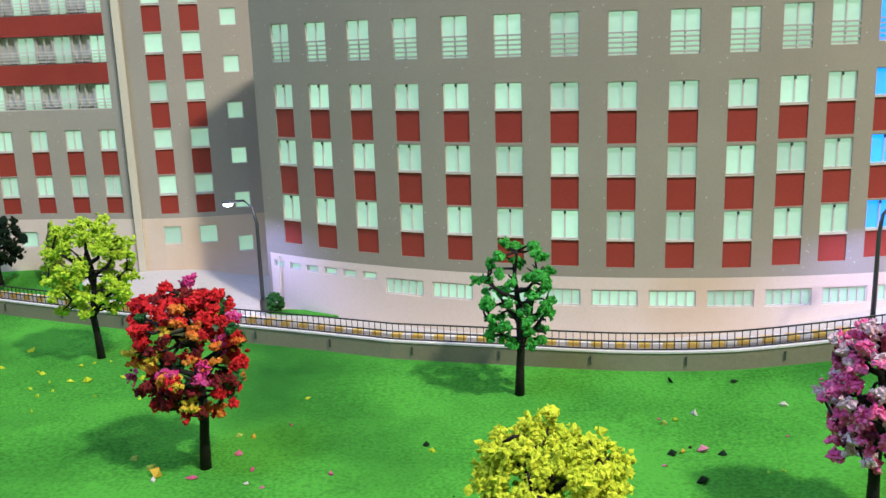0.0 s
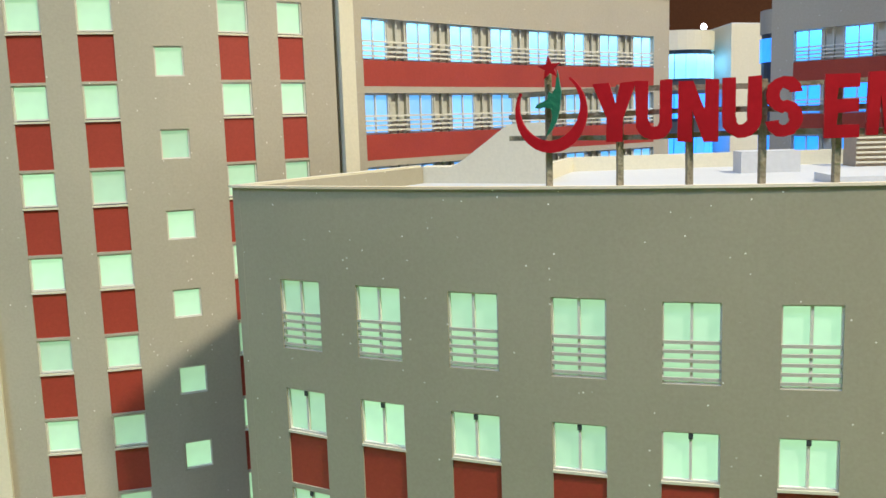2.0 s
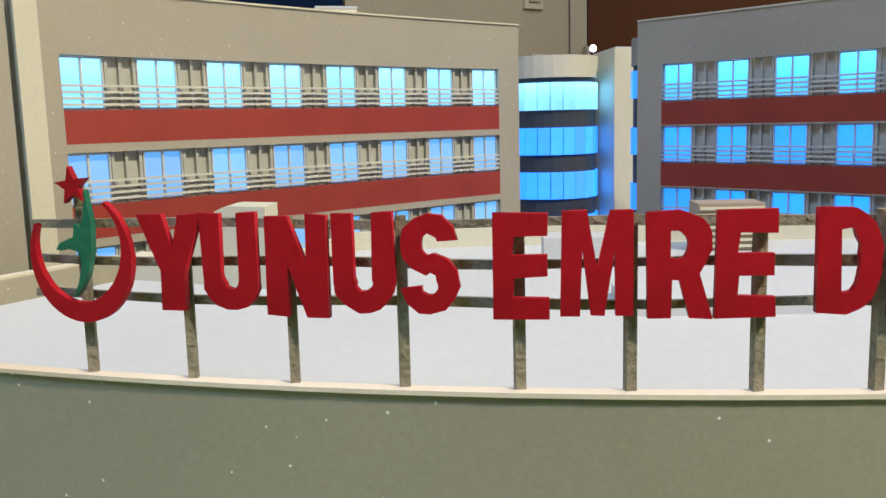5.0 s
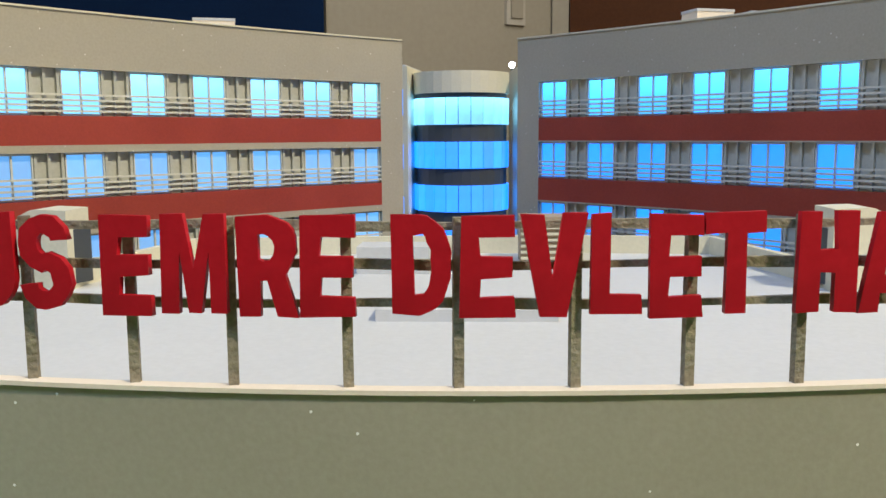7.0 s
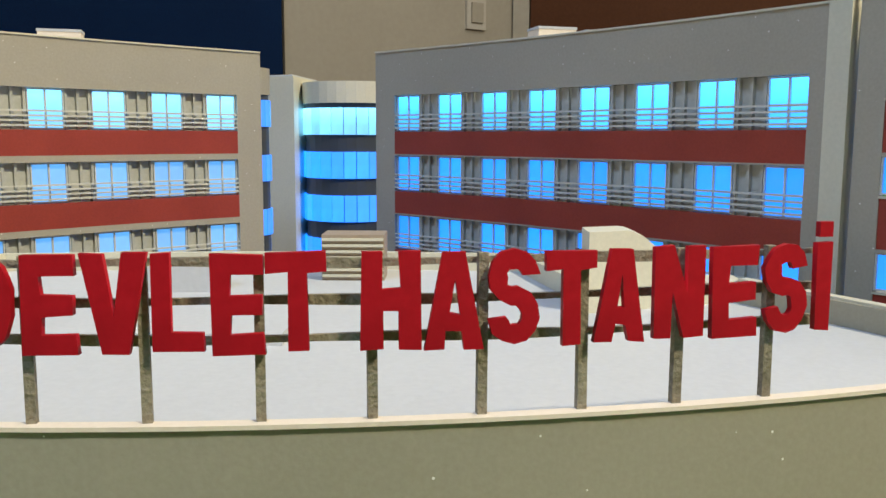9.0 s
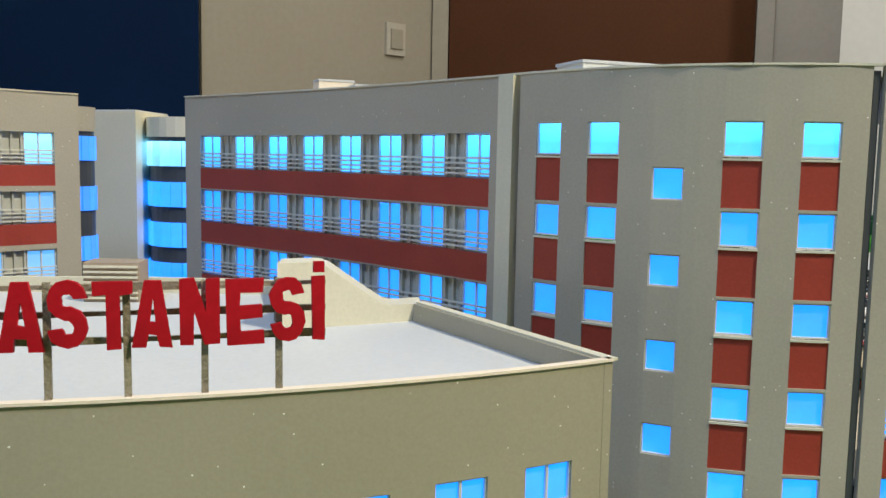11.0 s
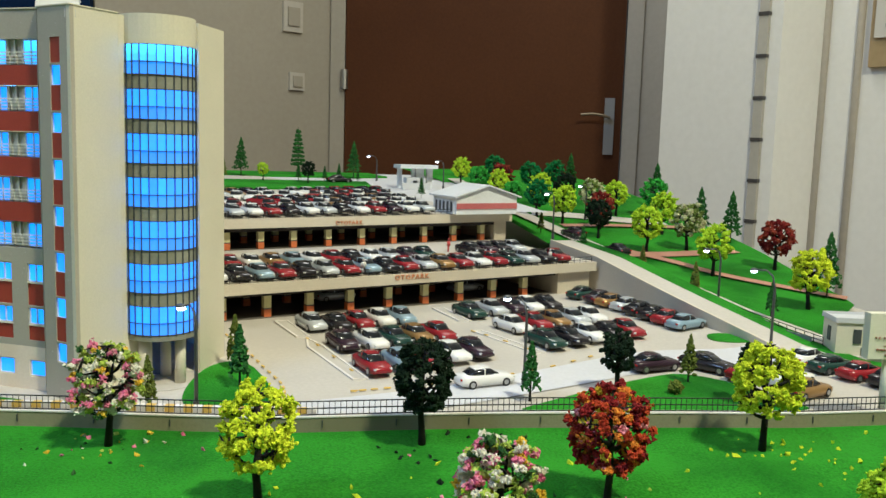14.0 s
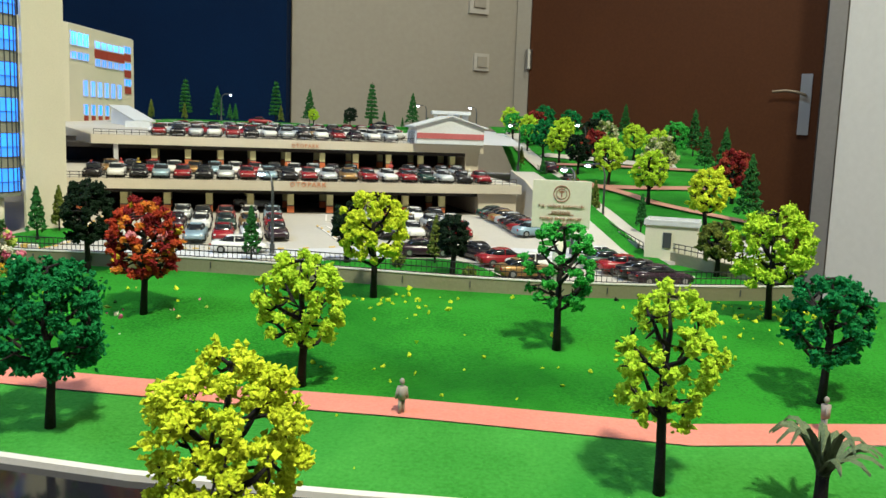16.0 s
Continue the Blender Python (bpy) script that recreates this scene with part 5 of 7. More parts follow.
def rounded(pts, n=3):
    """Corner-cutting, to round an outline."""
    for _ in range(n):
        out = []
        for p, q in zip(pts, pts[1:] + pts[:1]):
            out += [(p[0] * 0.75 + q[0] * 0.25, p[1] * 0.75 + q[1] * 0.25), (p[0] * 0.25 + q[0] * 0.75, p[1] * 0.25 + q[1] * 0.75)]
        pts = out
    return pts


patch("green_bed", rounded([(1.95, 2.80), (2.9, 2.60), (3.5, 2.45), (3.80, 2.45), (3.78, 2.56), (3.65, 2.63), (3.45, 2.77), (3.24, 2.88), (2.83, 3.02), (2.3, 3.33), (1.95, 3.2)]), pave_z, LAWN, "narrow green bed along the tower's foot", "lawn")
patch("green_bed", rounded([(4.40, 2.36), (4.62, 2.26), (4.86, 2.32), (4.84, 2.66), (4.74, 3.05), (4.52, 2.92)]), pave_z, LAWN, "rounded green bed beside the stair drum", "lawn")
patch("green_bed", rounded([(3.95, 2.34), (4.35, 2.26), (4.42, 2.34), (4.2, 2.46), (3.98, 2.44)], 2), pave_z, LAWN, "small green bed beside the stair drum", "lawn")
patch("green_bed", rounded([(5.75, 1.95), (7.25, 1.70), (7.28, 1.95), (7.05, 2.48), (6.75, 2.42), (6.2, 2.18)], 2), pave_z, LAWN, "green bed with small trees behind the railing", "lawn")
patch("green_bed", rounded([(-0.76, 3.56), (-0.60, 3.575), (-0.38, 3.43), (-0.52, 3.47), (-0.70, 3.51)], 2), pave_z, LAWN, "short grass wedge at the foot of the curved block", "lawn")
patch("green_bed", rounded([(-3.2, 4.5), (-2.0, 3.92), (-1.55, 3.72), (-1.62, 3.95), (-2.2, 4.45), (-3.2, 5.0)], 2), pave_z, LAWN, "green bed beside the left wing", "lawn")
patch("green_bed", rounded([(8.05, 1.85), (8.55, 1.80), (8.62, 2.1), (8.30, 2.55), (8.1, 2.45)], 2), pave_z, LAWN, "green bed beside the gate cabin", "lawn")
patch("green_bed", rounded([(7.52, 3.02), (7.80, 2.95), (7.86, 3.12), (7.62, 3.22)], 2), pave_z, LAWN, "small green traffic island", "lawn")


def drape(line, width, z, lift):
    b = Build()
    n = len(line)
    for i, (x, y) in enumerate(line):
        a, c = line[max(i - 1, 0)], line[min(i + 1, n - 1)]
        d = Vector((c[0] - a[0], c[1] - a[1])).normalized()
        for k in (-0.5, 0.5):
            px, py = x - d.y * k * width, y + d.x * k * width
            b.v.append((px, py, z(px, py) + lift))
    b.f += [(2 * i, 2 * i + 2, 2 * i + 3, 2 * i + 1) for i in range(n - 1)]
    return b


def smooth_line(pts, n=8):
    out = []
    for i in range(len(pts) - 1):
        p0, p1, p2, p3 = (Vector(pts[min(max(k, 0), len(pts) - 1)]) for k in (i - 1, i, i + 1, i + 2))
        for j in range(n):
            t = j / n
            out.append(tuple(0.5 * ((2 * p1) + (p2 - p0) * t + (2 * p0 - 5 * p1 + 4 * p2 - p3) * t * t + (3 * p1 - p0 - 3 * p2 + p3) * t ** 3)))
    return out + [tuple(pts[-1])]


single("drive_lane", drape(smooth_line([(4.9, 2.16), (5.6, 2.28), (6.3, 2.50), (7.0, 2.72), (7.6, 2.72), (7.95, 2.9)]), 0.30, pave_z, 0.005), ROADPALE, "pale grey drive lane through the car park", "road", "structure")

# kerbed islands between the parking bays
isl = thing("island_kerb", (5.2, 3.0, -0.75), "pale kerb of a parking island with yellow dashes", "kerb", kind="structure")
for line in ([(4.98, 3.93), (5.07, 3.46), (5.14, 3.46), (5.06, 3.93)], [(5.12, 3.42), (5.10, 3.22), (5.25, 2.62), (5.32, 2.62), (5.18, 3.25)], [(6.09, 4.22), (6.15, 3.78), (6.22, 3.76), (6.17, 4.2)],
             [(6.14, 3.47), (6.33, 2.93), (6.40, 2.93), (6.2, 3.47)]):
    part("island", Build().prism(list(reversed(line)), -0.80, [pave_z(*p) + 0.006 for p in reversed(line)]), PAVE, isl)
    part("island_edge", Build().ribbon(line + line[:1], 0.012, -0.80, lambda x, y: pave_z(x, y) + 0.010), KERBW, isl)
dash = Build().box((0, 0, 0), (0.034, 0.010, 0.006)).mesh("dash", KERBY)
for pts in (smooth_line([(4.62, 3.8), (4.74, 3.28), (4.83, 2.88), (4.90, 2.54), (4.84, 2.30), (4.6, 2.20), (4.3, 2.22)]), smooth_line([(5.22, 2.43), (5.45, 2.46), (5.7, 2.50), (6.2, 2.62), (6.72, 2.86)]),
            smooth_line([(5.12, 3.4), (5.3, 2.6)]), smooth_line([(6.14, 3.45), (6.36, 2.9)]), smooth_line([(8.0, 1.72), (8.25, 1.75), (8.35, 1.9)])):
    for (x0, y0), (x1, y1) in zip(pts[::2], pts[1::2]):
        if math.hypot(x1 - x0, y1 - y0) > 0.01:
            piece("dash", dash, isl, x0, y0, pave_z(x0, y0) + 0.010, math.atan2(y1 - y0, x1 - x0))

# ---------------------------------------------------------------- the parking garage
GE = Vector((0.962, 0.274))
GB = Vector((-0.274, 0.962))
garage = thing("parking_garage", (6.0, 4.9, -0.75), "two-storey open parking garage with pale yellow columns", "garage")


def garage_pt(s, r):
    p = Vector((4.66, 3.93)) + GE * s + GB * r
    return p.x, p.y


D1 = [garage_pt(-0.6, -0.04), garage_pt(3.02, -0.04), garage_pt(3.0, 1.3), garage_pt(-0.6, 1.3)]
part("deck", Build().prism(D1, [-0.57, -0.57, -0.54, -0.54], [-0.50, -0.50, -0.468, -0.468]), DECKF, garage, "cream lower parking deck")
D2F = 1.22
D2 = [garage_pt(-0.32, D2F), garage_pt(3.10, D2F), garage_pt(3.13, 2.2), garage_pt(2.2, 5.6), garage_pt(-1.6, 5.6)]
part("upper_deck", Build().prism(D2, [-0.292, -0.292, -0.3, -0.3, -0.3], [-0.218] * 2 + [-0.205, terrace_z(0, 9.5), terrace_z(0, 9.5)]), DECKF, garage, "cream upper parking deck")
part("deck_surface", Build().prism([garage_pt(-0.8, 0.0), garage_pt(2.98, 0.0), garage_pt(2.98, 1.25), garage_pt(-0.8, 1.25)], [-0.52] * 2 + [-0.49] * 2, [-0.494, -0.494, -0.462, -0.462]), PAVE, garage)
part("upper_surface", Build().prism([garage_pt(-0.32, D2F + 0.04), garage_pt(3.02, D2F + 0.04), garage_pt(3.06, 2.2), garage_pt(2.16, 5.6), garage_pt(-1.6, 5.6)], -0.24, [-0.213, -0.213, -0.20, terrace_z(0, 9.5) + 0.005, terrace_z(0, 9.5) + 0.005]), PAVE, garage)
# shade between the decks is put into dark walls, floors and ceilings
part("back_wall", Build().prism([garage_pt(-0.6, 0.95), garage_pt(2.68, 0.95), garage_pt(2.68, 1.0), garage_pt(-0.6, 1.0)], -0.80, -0.50), SHADEIN, garage)
part("upper_back_wall", Build().prism([garage_pt(-0.8, 1.9), garage_pt(2.94, 1.9), garage_pt(2.94, 1.95), garage_pt(-0.8, 1.95)], -0.52, -0.25), SHADEIN, garage)
part("side_wall", Build().prism([garage_pt(2.68, 0.02), garage_pt(3.0, 0.02), garage_pt(3.0, 1.2), garage_pt(2.68, 1.0)], -0.80, -0.50), DECKF, garage)
part("upper_side_wall", Build().prism([garage_pt(2.94, D2F + 0.05), garage_pt(3.07, D2F + 0.05), garage_pt(3.07, 2.2), garage_pt(2.94, 2.2)], -0.50, -0.25), DECKF, garage)
part("garage_floor", Build().prism([garage_pt(-0.6, 0.04), garage_pt(2.68, 0.04), garage_pt(2.68, 0.95), garage_pt(-0.6, 0.95)], -0.78, -0.742), plain("shade_floor", (0.10, 0.085, 0.07), 0.8), garage)
part("upper_floor", Build().prism([garage_pt(-0.6, 1.26), garage_pt(2.94, 1.26), garage_pt(2.94, 1.95), garage_pt(-0.6, 1.95)], -0.50, -0.463), plain("shade_deck_floor", (0.10, 0.085, 0.07), 0.8), garage)
part("upper_ceiling", Build().prism([garage_pt(-0.6, D2F + 0.06), garage_pt(2.94, D2F + 0.06), garage_pt(2.94, 1.95), garage_pt(-0.6, 1.95)], -0.325, -0.288), SHADEIN, garage)
part("garage_ceiling", Build().prism([garage_pt(-0.6, 0.05), garage_pt(2.68, 0.05), garage_pt(2.68, 0.95), garage_pt(-0.6, 0.95)], -0.60, -0.565), SHADEIN, garage)
for level, (r0, z0, z1) in enumerate(((0.09, -0.748, -0.568), (D2F + 0.10, -0.465, -0.29))):
    foot = (z1 - z0) * 0.33
    up = Build().box((0, 0, (foot + z1 - z0) / 2), (0.048, 0.048, z1 - z0 - foot)).mesh("column", COLY)
    dn = Build().box((0, 0, foot / 2), (0.05, 0.05, foot)).mesh("column_foot", COLO)
    ring = Build().box((0, 0, foot), (0.052, 0.052, 0.008)).mesh("column_ring", MULLION)
    for row in (0.0, 0.40):
        for k in range(0 if level else -1, 10 if level else 9):
            p = Vector((4.66, 3.93)) + GE * (0.3045 * k + 0.085 + max(0, 3 - k) * 0.03 if level else 0.2965 * k + 0.023) + GB * (r0 + row)
            for nm, ms in (("column", up), ("column_foot", dn), ("column_ring", ring)):
                piece(nm, ms, garage, p.x, p.y, z0, math.atan2(GE.y, GE.x))
part("end_pillar", Build().box((*garage_pt(-0.13, D2F + 0.06), -0.378), (0.035, 0.05, 0.176), math.atan2(GE.y, GE.x)), ROOFWHITE, garage)


def lettering(text, p, z, size, ang, material, parent, name="lettering", lean=90):
    cu = bpy.data.curves.new(name, "FONT")
    cu.body, cu.size, cu.extrude, cu.align_x, cu.resolution_u, cu.space_character = text, size * K, 0.0004, "CENTER", 2, 1.25
    tmp = new(name, cu)
    me = bpy.data.meshes.new_from_object(tmp.evaluated_get(bpy.context.evaluated_depsgraph_get()))
    bpy.data.objects.remove(tmp)
    bpy.data.curves.remove(cu)
    me.materials.clear()
    me.materials.append(material)
    ob = new(name, me)
    ob.parent = parent
    o = spot_of(parent)
    ob.matrix_basis = pose((p[0] - o[0]) * K, (p[1] - o[1]) * K, (z - o[2]) * K, lean, 0, math.degrees(ang))
    return ob


lettering("OTOPARK", garage_pt(1.325, -0.045), -0.537, 0.050, math.atan2(GE.y, GE.x), LETTERO, garage)
lettering("OTOPARK", garage_pt(1.445, D2F - 0.006), -0.280, 0.045, math.atan2(GE.y, GE.x), LETTERO, garage)
fence_along([garage_pt(-0.5 + 3.48 * i / 60, -0.025) for i in range(61)], lambda x, y: -0.50, 0.045, "thin railing along the lower parking deck", 0.06, (0.5, 0.97))
fence_along([garage_pt(-0.30 + 3.32 * i / 60, D2F + 0.015) for i in range(61)], lambda x, y: -0.216, 0.045, "thin railing along the upper parking deck", 0.06, (0.5, 0.97))

# ---------------------------------------------------------------- slope, ramp and hill on the right
HX = [7.6 + 2.3 * i / 40 for i in range(41)]
single("hill", sheet(HX, lambda x: lerp(x, [7.6, 8.0, 8.25, 9.24, 9.58, 9.9], [5.0, 2.75, 2.95, 3.76, 5.4, 7.5]), lambda x: 11.8, 50, hill_z), LAWN, "green flocked hillside with trees and paths", "hill", "structure", smooth=True)
single("terrace", sheet([3.0 + 4.7 * i / 30 for i in range(31)], lambda x: lerp(x, [3.0, 6.0, 6.3, 7.7], [8.9, 8.9, 6.2, 6.0]), lambda x: 10.95, 30, lambda x, y: terrace_z(x, y) - 0.010), ROADPALE, "pale upper terrace behind the parking decks", "pavement", "structure", smooth=True)
patch("green_bed", [(3.0, 7.95), (5.6, 7.85), (6.45, 8.15), (6.5, 8.88), (4.6, 8.95), (3.0, 9.0)], terrace_z, LAWN, "green bed on the upper terrace", "lawn", 0.02)
patch("green_bed", [(3.0, 9.9), (6.5, 9.7), (7.0, 9.95), (6.9, 10.85), (3.0, 10.85)], terrace_z, LAWN, "green strip along the back of the terrace", "lawn", 0.012)
shelter = thing("stair_shelter", (3.6, 7.1, -0.215), "white card stair shelter with a long sloping roof", "shelter")
SA, SB, SW = Vector((3.41, 7.51)), Vector((3.92, 6.86)), Vector((-0.143, -0.112))
SD = (SB - SA).normalized()
part("wall", Build().prism([SA, SB - SD * 0.05, SB - SD * 0.05 + SW, SA + SW], -0.225, [0.044, -0.10, -0.10, 0.044]), METAL, shelter)
part("sloping_roof", Build().prism([SA - SD * 0.02 - SW * 0.1, SB - SW * 0.1, SB + SW * 1.1, SA - SD * 0.02 + SW * 1.1], [0.048, -0.110, -0.110, 0.048], [0.064, -0.094, -0.094, 0.064]), ROOFWHITE, shelter)
for u_ in (0.03, 0.5):
    q = SB + SW * (1.12 - u_) - SD * 0.02
    part("corner_strip", Build().box((q.x, q.y, -0.167), (0.014, 0.014, 0.116), math.atan2(SD.y, SD.x)), ROOFWHITE, shelter)
q = SB + SW * 1.0 + SD * 0.06
part("entrance_box", Build().box((q.x, q.y, -0.165), (0.24, 0.16, 0.12), math.atan2(GE.y, GE.x)), METAL, shelter)


def ramp_z(x, y):
    return lerp(y, [2.3, 2.8, 4.8, 5.8], [-0.772, -0.745, -0.485, -0.43])


RAMP = smooth_line([(7.95, 2.35), (7.90, 2.9), (7.80, 3.8), (7.72, 4.8), (7.66, 5.6)])
single("ramp", drape(RAMP, 0.20, ramp_z, 0.012), PAVE, "pale ramp road rising to the parking deck", "road", "structure")
single("ramp_wall", Build().ribbon([(x - 0.105, y) for x, y in RAMP[6:]], 0.02, -0.8, lambda x, y: ramp_z(x, y) + 0.02), DECKF, "cream retaining wall beside the ramp", "wall", "structure")
single("ramp_bank", drape([(x + 0.17, y) for x, y in RAMP], 0.15, lambda x, y: max(ramp_z(x, y), hill_z(x, y)), 0.008), LAWN, "narrow green bank beside the ramp", "lawn", "structure")
FP = smooth_line([(8.22, 2.75), (8.17, 3.3), (8.12, 4.1), (8.03, 4.9), (7.95, 5.7), (7.88, 6.6), (7.8, 7.8), (7.8, 9.5)])
single("hill_path", drape(FP, 0.17, hill_z, 0.022), PAVE, "pale path climbing the hillside", "path", "structure")
single("hill_red_path", drape(smooth_line([(9.25, 3.86), (8.95, 4.2), (8.62, 4.62), (8.45, 5.0), (8.15, 5.5)]), 0.11, hill_z, 0.016), PATHBROWN, "dull red-brown path across the hillside", "path", "structure")
single("hill_red_path", drape(smooth_line([(8.05, 5.3), (8.5, 5.28), (8.9, 5.32), (9.3, 5.4)]), 0.17, hill_z, 0.013), PATHBROWN, "dull red-brown path across the hillside", "path", "structure")
single("hill_red_path", drape(smooth_line([(8.05, 6.50), (8.5, 6.52), (9.0, 6.46), (9.5, 6.40)]), 0.13, hill_z, 0.018), PATHBROWN, "dull red-brown path across the hillside", "path", "structure")
single("hill_road", drape(smooth_line([(8.0, 7.2), (8.5, 7.0), (9.0, 6.75), (9.3, 6.7)]), 0.3, hill_z, 0.014), PAVE, "pale road winding over the hill", "road", "structure")
fence_along([(x - 0.10, y) for x, y in FP[:36]], lambda x, y: hill_z(x, y) + 0.02, 0.05, "thin grey railing beside the hill path", 0.075, (0.5, 0.97))
steps = thing("retaining_wall", (*FP[18], hill_z(*FP[18]) - 0.05), "stepped grey card retaining wall below the path railing", "wall")
for k in range(6):
    run_ = [(x - 0.10, y) for x, y in FP[2 + 5 * k:8 + 5 * k]]
    top_ = max(hill_z(x, y) for x, y in run_) + 0.026
    part("wall_step", Build().ribbon(run_, 0.012, lambda x, y: hill_z(x, y) - 0.05, top_), STEPGREY, steps)
side_line = smooth_line([(8.22, 2.62), (8.45, 2.15), (8.62, 1.68)])
single("side_wall", Build().ribbon(side_line, 0.02, -0.9, lambda x, y: -0.71), WALLSTONE, "low grey wall beside the gate cabin", "wall", "structure")
fence_along(side_line, lambda x, y: -0.71, 0.05, "low black railing beside the cabin", 0.05, (0.5, 0.97))

# ---------------------------------------------------------------- shed, canopy, cabin and notice board
shed = thing("shed", (7.0, 6.2, -0.21), "white sheet-metal shed with a red stripe and gabled roof", "shed")
sa_ = 0.23
ex, ey = Vector((math.cos(sa_), math.sin(sa_))), Vector((-math.sin(sa_), math.cos(sa_)))
s0 = Vector((6.69, 5.69))
W_, D_, H_, G_ = 0.63, 0.42, 0.150, 0.097


def shed_pt(a, b):
    p = s0 + ex * a + ey * b
    return p.x, p.y


zb = -0.212
gable = [(0, zb), (W_, zb), (W_, zb + H_), (W_ / 2, zb + H_ + G_), (0, zb + H_)]
v = [(*shed_pt(a, b), z) for b in (0, D_) for a, z in gable]
part("wall", Build().add(v, [(0, 1, 2, 3, 4), (9, 8, 7, 6, 5), (0, 4, 9, 5), (1, 6, 7, 2), (0, 5, 6, 1)]), METAL, shed)
for side in (0, 1):
    a0, a1 = (-0.03, W_ / 2) if side == 0 else (W_ / 2, W_ + 0.03)
    z0, z1 = (zb + H_ - 0.006, zb + H_ + G_) if side == 0 else (zb + H_ + G_, zb + H_ - 0.006)
    v = [(*shed_pt(a, b), z + t) for t in (0.002, 0.014) for a, z in ((a0, z0), (a1, z1)) for b in (-0.03, D_ + 0.03)]
    part("roof", Build().add(v, [(0, 1, 3, 2), (4, 6, 7, 5), (0, 2, 6, 4), (1, 5, 7, 3), (0, 4, 5, 1), (2, 3, 7, 6)]), METAL, shed, "white sheet roof slope")
q = shed_pt(W_ / 2, -0.004)
part("red_stripe", Build().box((q[0], q[1], zb + 0.072), (W_ - 0.004, 0.008, 0.05), sa_), surface("stripe_red", (0.42, 0.10, 0.10), (0.50, 0.14, 0.14), 0.5, 30, 500, 0.05), shed)
for k in range(6):
    q = shed_pt(-0.006, 0.04 + 0.068 * k)
    part("side_post", Build().box((q[0], q[1], zb + 0.06), (0.012, 0.02, 0.12), sa_), METAL, shed)
    q = shed_pt(-0.003, 0.074 + 0.068 * k)
    if k < 5:
        part("side_opening", Build().box((q[0], q[1], zb + 0.065), (0.008, 0.044, 0.085), sa_), MULLION, shed)

gx, gy, gz_ = 6.99, 8.35, terrace_z(0, 8.35) - 0.02
gate = thing("gate_canopy", (gx, gy, gz_), "grey flat-roofed gate canopy with small booth", "gate")
part("canopy_roof", Build().box((gx, gy, gz_ + 0.265), (0.46, 0.26, 0.04), 0.1), METAL, gate)
for dx, w in ((-0.18, 0.045), (-0.02, 0.03), (0.06, 0.10), (0.18, 0.07)):
    part("post", Build().box((gx + dx, gy + 0.06, gz_ + 0.125), (w, 0.05, 0.25), 0.1), METAL, gate)
part("booth", Build().box((gx - 0.06, gy - 0.05, gz_ + 0.07), (0.16, 0.12, 0.14), 0.1), ROOFWHITE, gate)
part("booth_window", Build().box((gx - 0.03, gy - 0.112, gz_ + 0.085), (0.05, 0.008, 0.045), 0.1), MULLION, gate)
part("screen", Build().box((gx - 0.03, gy - 0.16, gz_ + 0.04), (0.34, 0.02, 0.08), 0.1), ROOFWHITE, gate)

cabin = thing("gate_cabin", (8.22, 2.70, -0.765), "small cream gate cabin with narrow dark windows", "cabin")
ca_ = -0.33
part("wall", Build().box((8.262, 2.668, -0.665), (0.28, 0.20, 0.20), ca_), CREAM, cabin)
part("roof", Build().box((8.262, 2.668, -0.558), (0.30, 0.22, 0.014), ca_), ROOFWHITE, cabin)
part("roof_rim", Build().ribbon([(8.262 + x * math.cos(ca_) - y * math.sin(ca_), 2.668 + x * math.sin(ca_) + y * math.cos(ca_)) for x, y in ((-0.145, -0.105), (0.145, -0.105), (0.145, 0.105), (-0.145, 0.105), (-0.145, -0.105))], 0.01, -0.552, -0.535), ROOFWHITE, cabin)
for x, y, w, d in ((-0.02, -0.102, 0.045, 0.008), (-0.142, 0.0, 0.008, 0.04)):
    px, py = 8.262 + x * math.cos(ca_) - y * math.sin(ca_), 2.668 + x * math.sin(ca_) + y * math.cos(ca_)
    part("cabin_window", Build().box((px, py, -0.645), (w, d, 0.085), ca_), MULLION, cabin)
part("plinth", Build().box((8.262, 2.668, -0.767), (0.34, 0.26, 0.02), ca_), PAVE, cabin)

BOARDC = surface("cream_board", (0.66, 0.63, 0.50), (0.73, 0.70, 0.57), 0.5, 10, 700, 0.03)
nx, ny, na = 7.482, 1.566, -0.18
notice = thing("notice_board", (nx, ny, -0.76), "cream notice board on one round post", "sign")
part("post", Build().drum((nx, ny + 0.01), 0.027, -0.78, -0.48, 16), BOARDC, notice, smooth=True)
part("board", Build().box((nx, ny, -0.384), (0.25, 0.05, 0.205), na), BOARDC, notice)
BROWNL = plain("brown_letters", (0.33, 0.14, 0.09), 0.6)
nd, nn_ = Vector((math.cos(na), math.sin(na))), Vector((math.sin(na), -math.cos(na)))
fx, fy = nx + nn_.x * 0.0265, ny + nn_.y * 0.0265
lettering("T.C. SAĞLIK BAKANLIĞI", (fx, fy), -0.396, 0.0150, na, BROWNL, notice)
lettering("ESKİŞEHİR", (fx, fy), -0.4225, 0.0135, na, BROWNL, notice)
part("text_bar", Build().box((fx, fy, -0.427), (0.11, 0.002, 0.003), na), BROWNL, notice)
lettering("YUNUS EMRE DEVLET", (fx, fy), -0.450, 0.0155, na, BROWNL, notice)
lettering("HASTANESİ", (fx, fy), -0.473, 0.0155, na, BROWNL, notice)
for r_, w_ in ((0.034, 0.004), (0.022, 0.003)):
    ring_pts = [(r_ * math.cos(2 * math.pi * k / 24), r_ * math.sin(2 * math.pi * k / 24)) for k in range(25)]
    part("emblem_ring", Build().tube([(fx + nd.x * a, fy + nd.y * a, -0.337 + b) for a, b in ring_pts], w_ * 0.6, 5), BROWNL, notice)
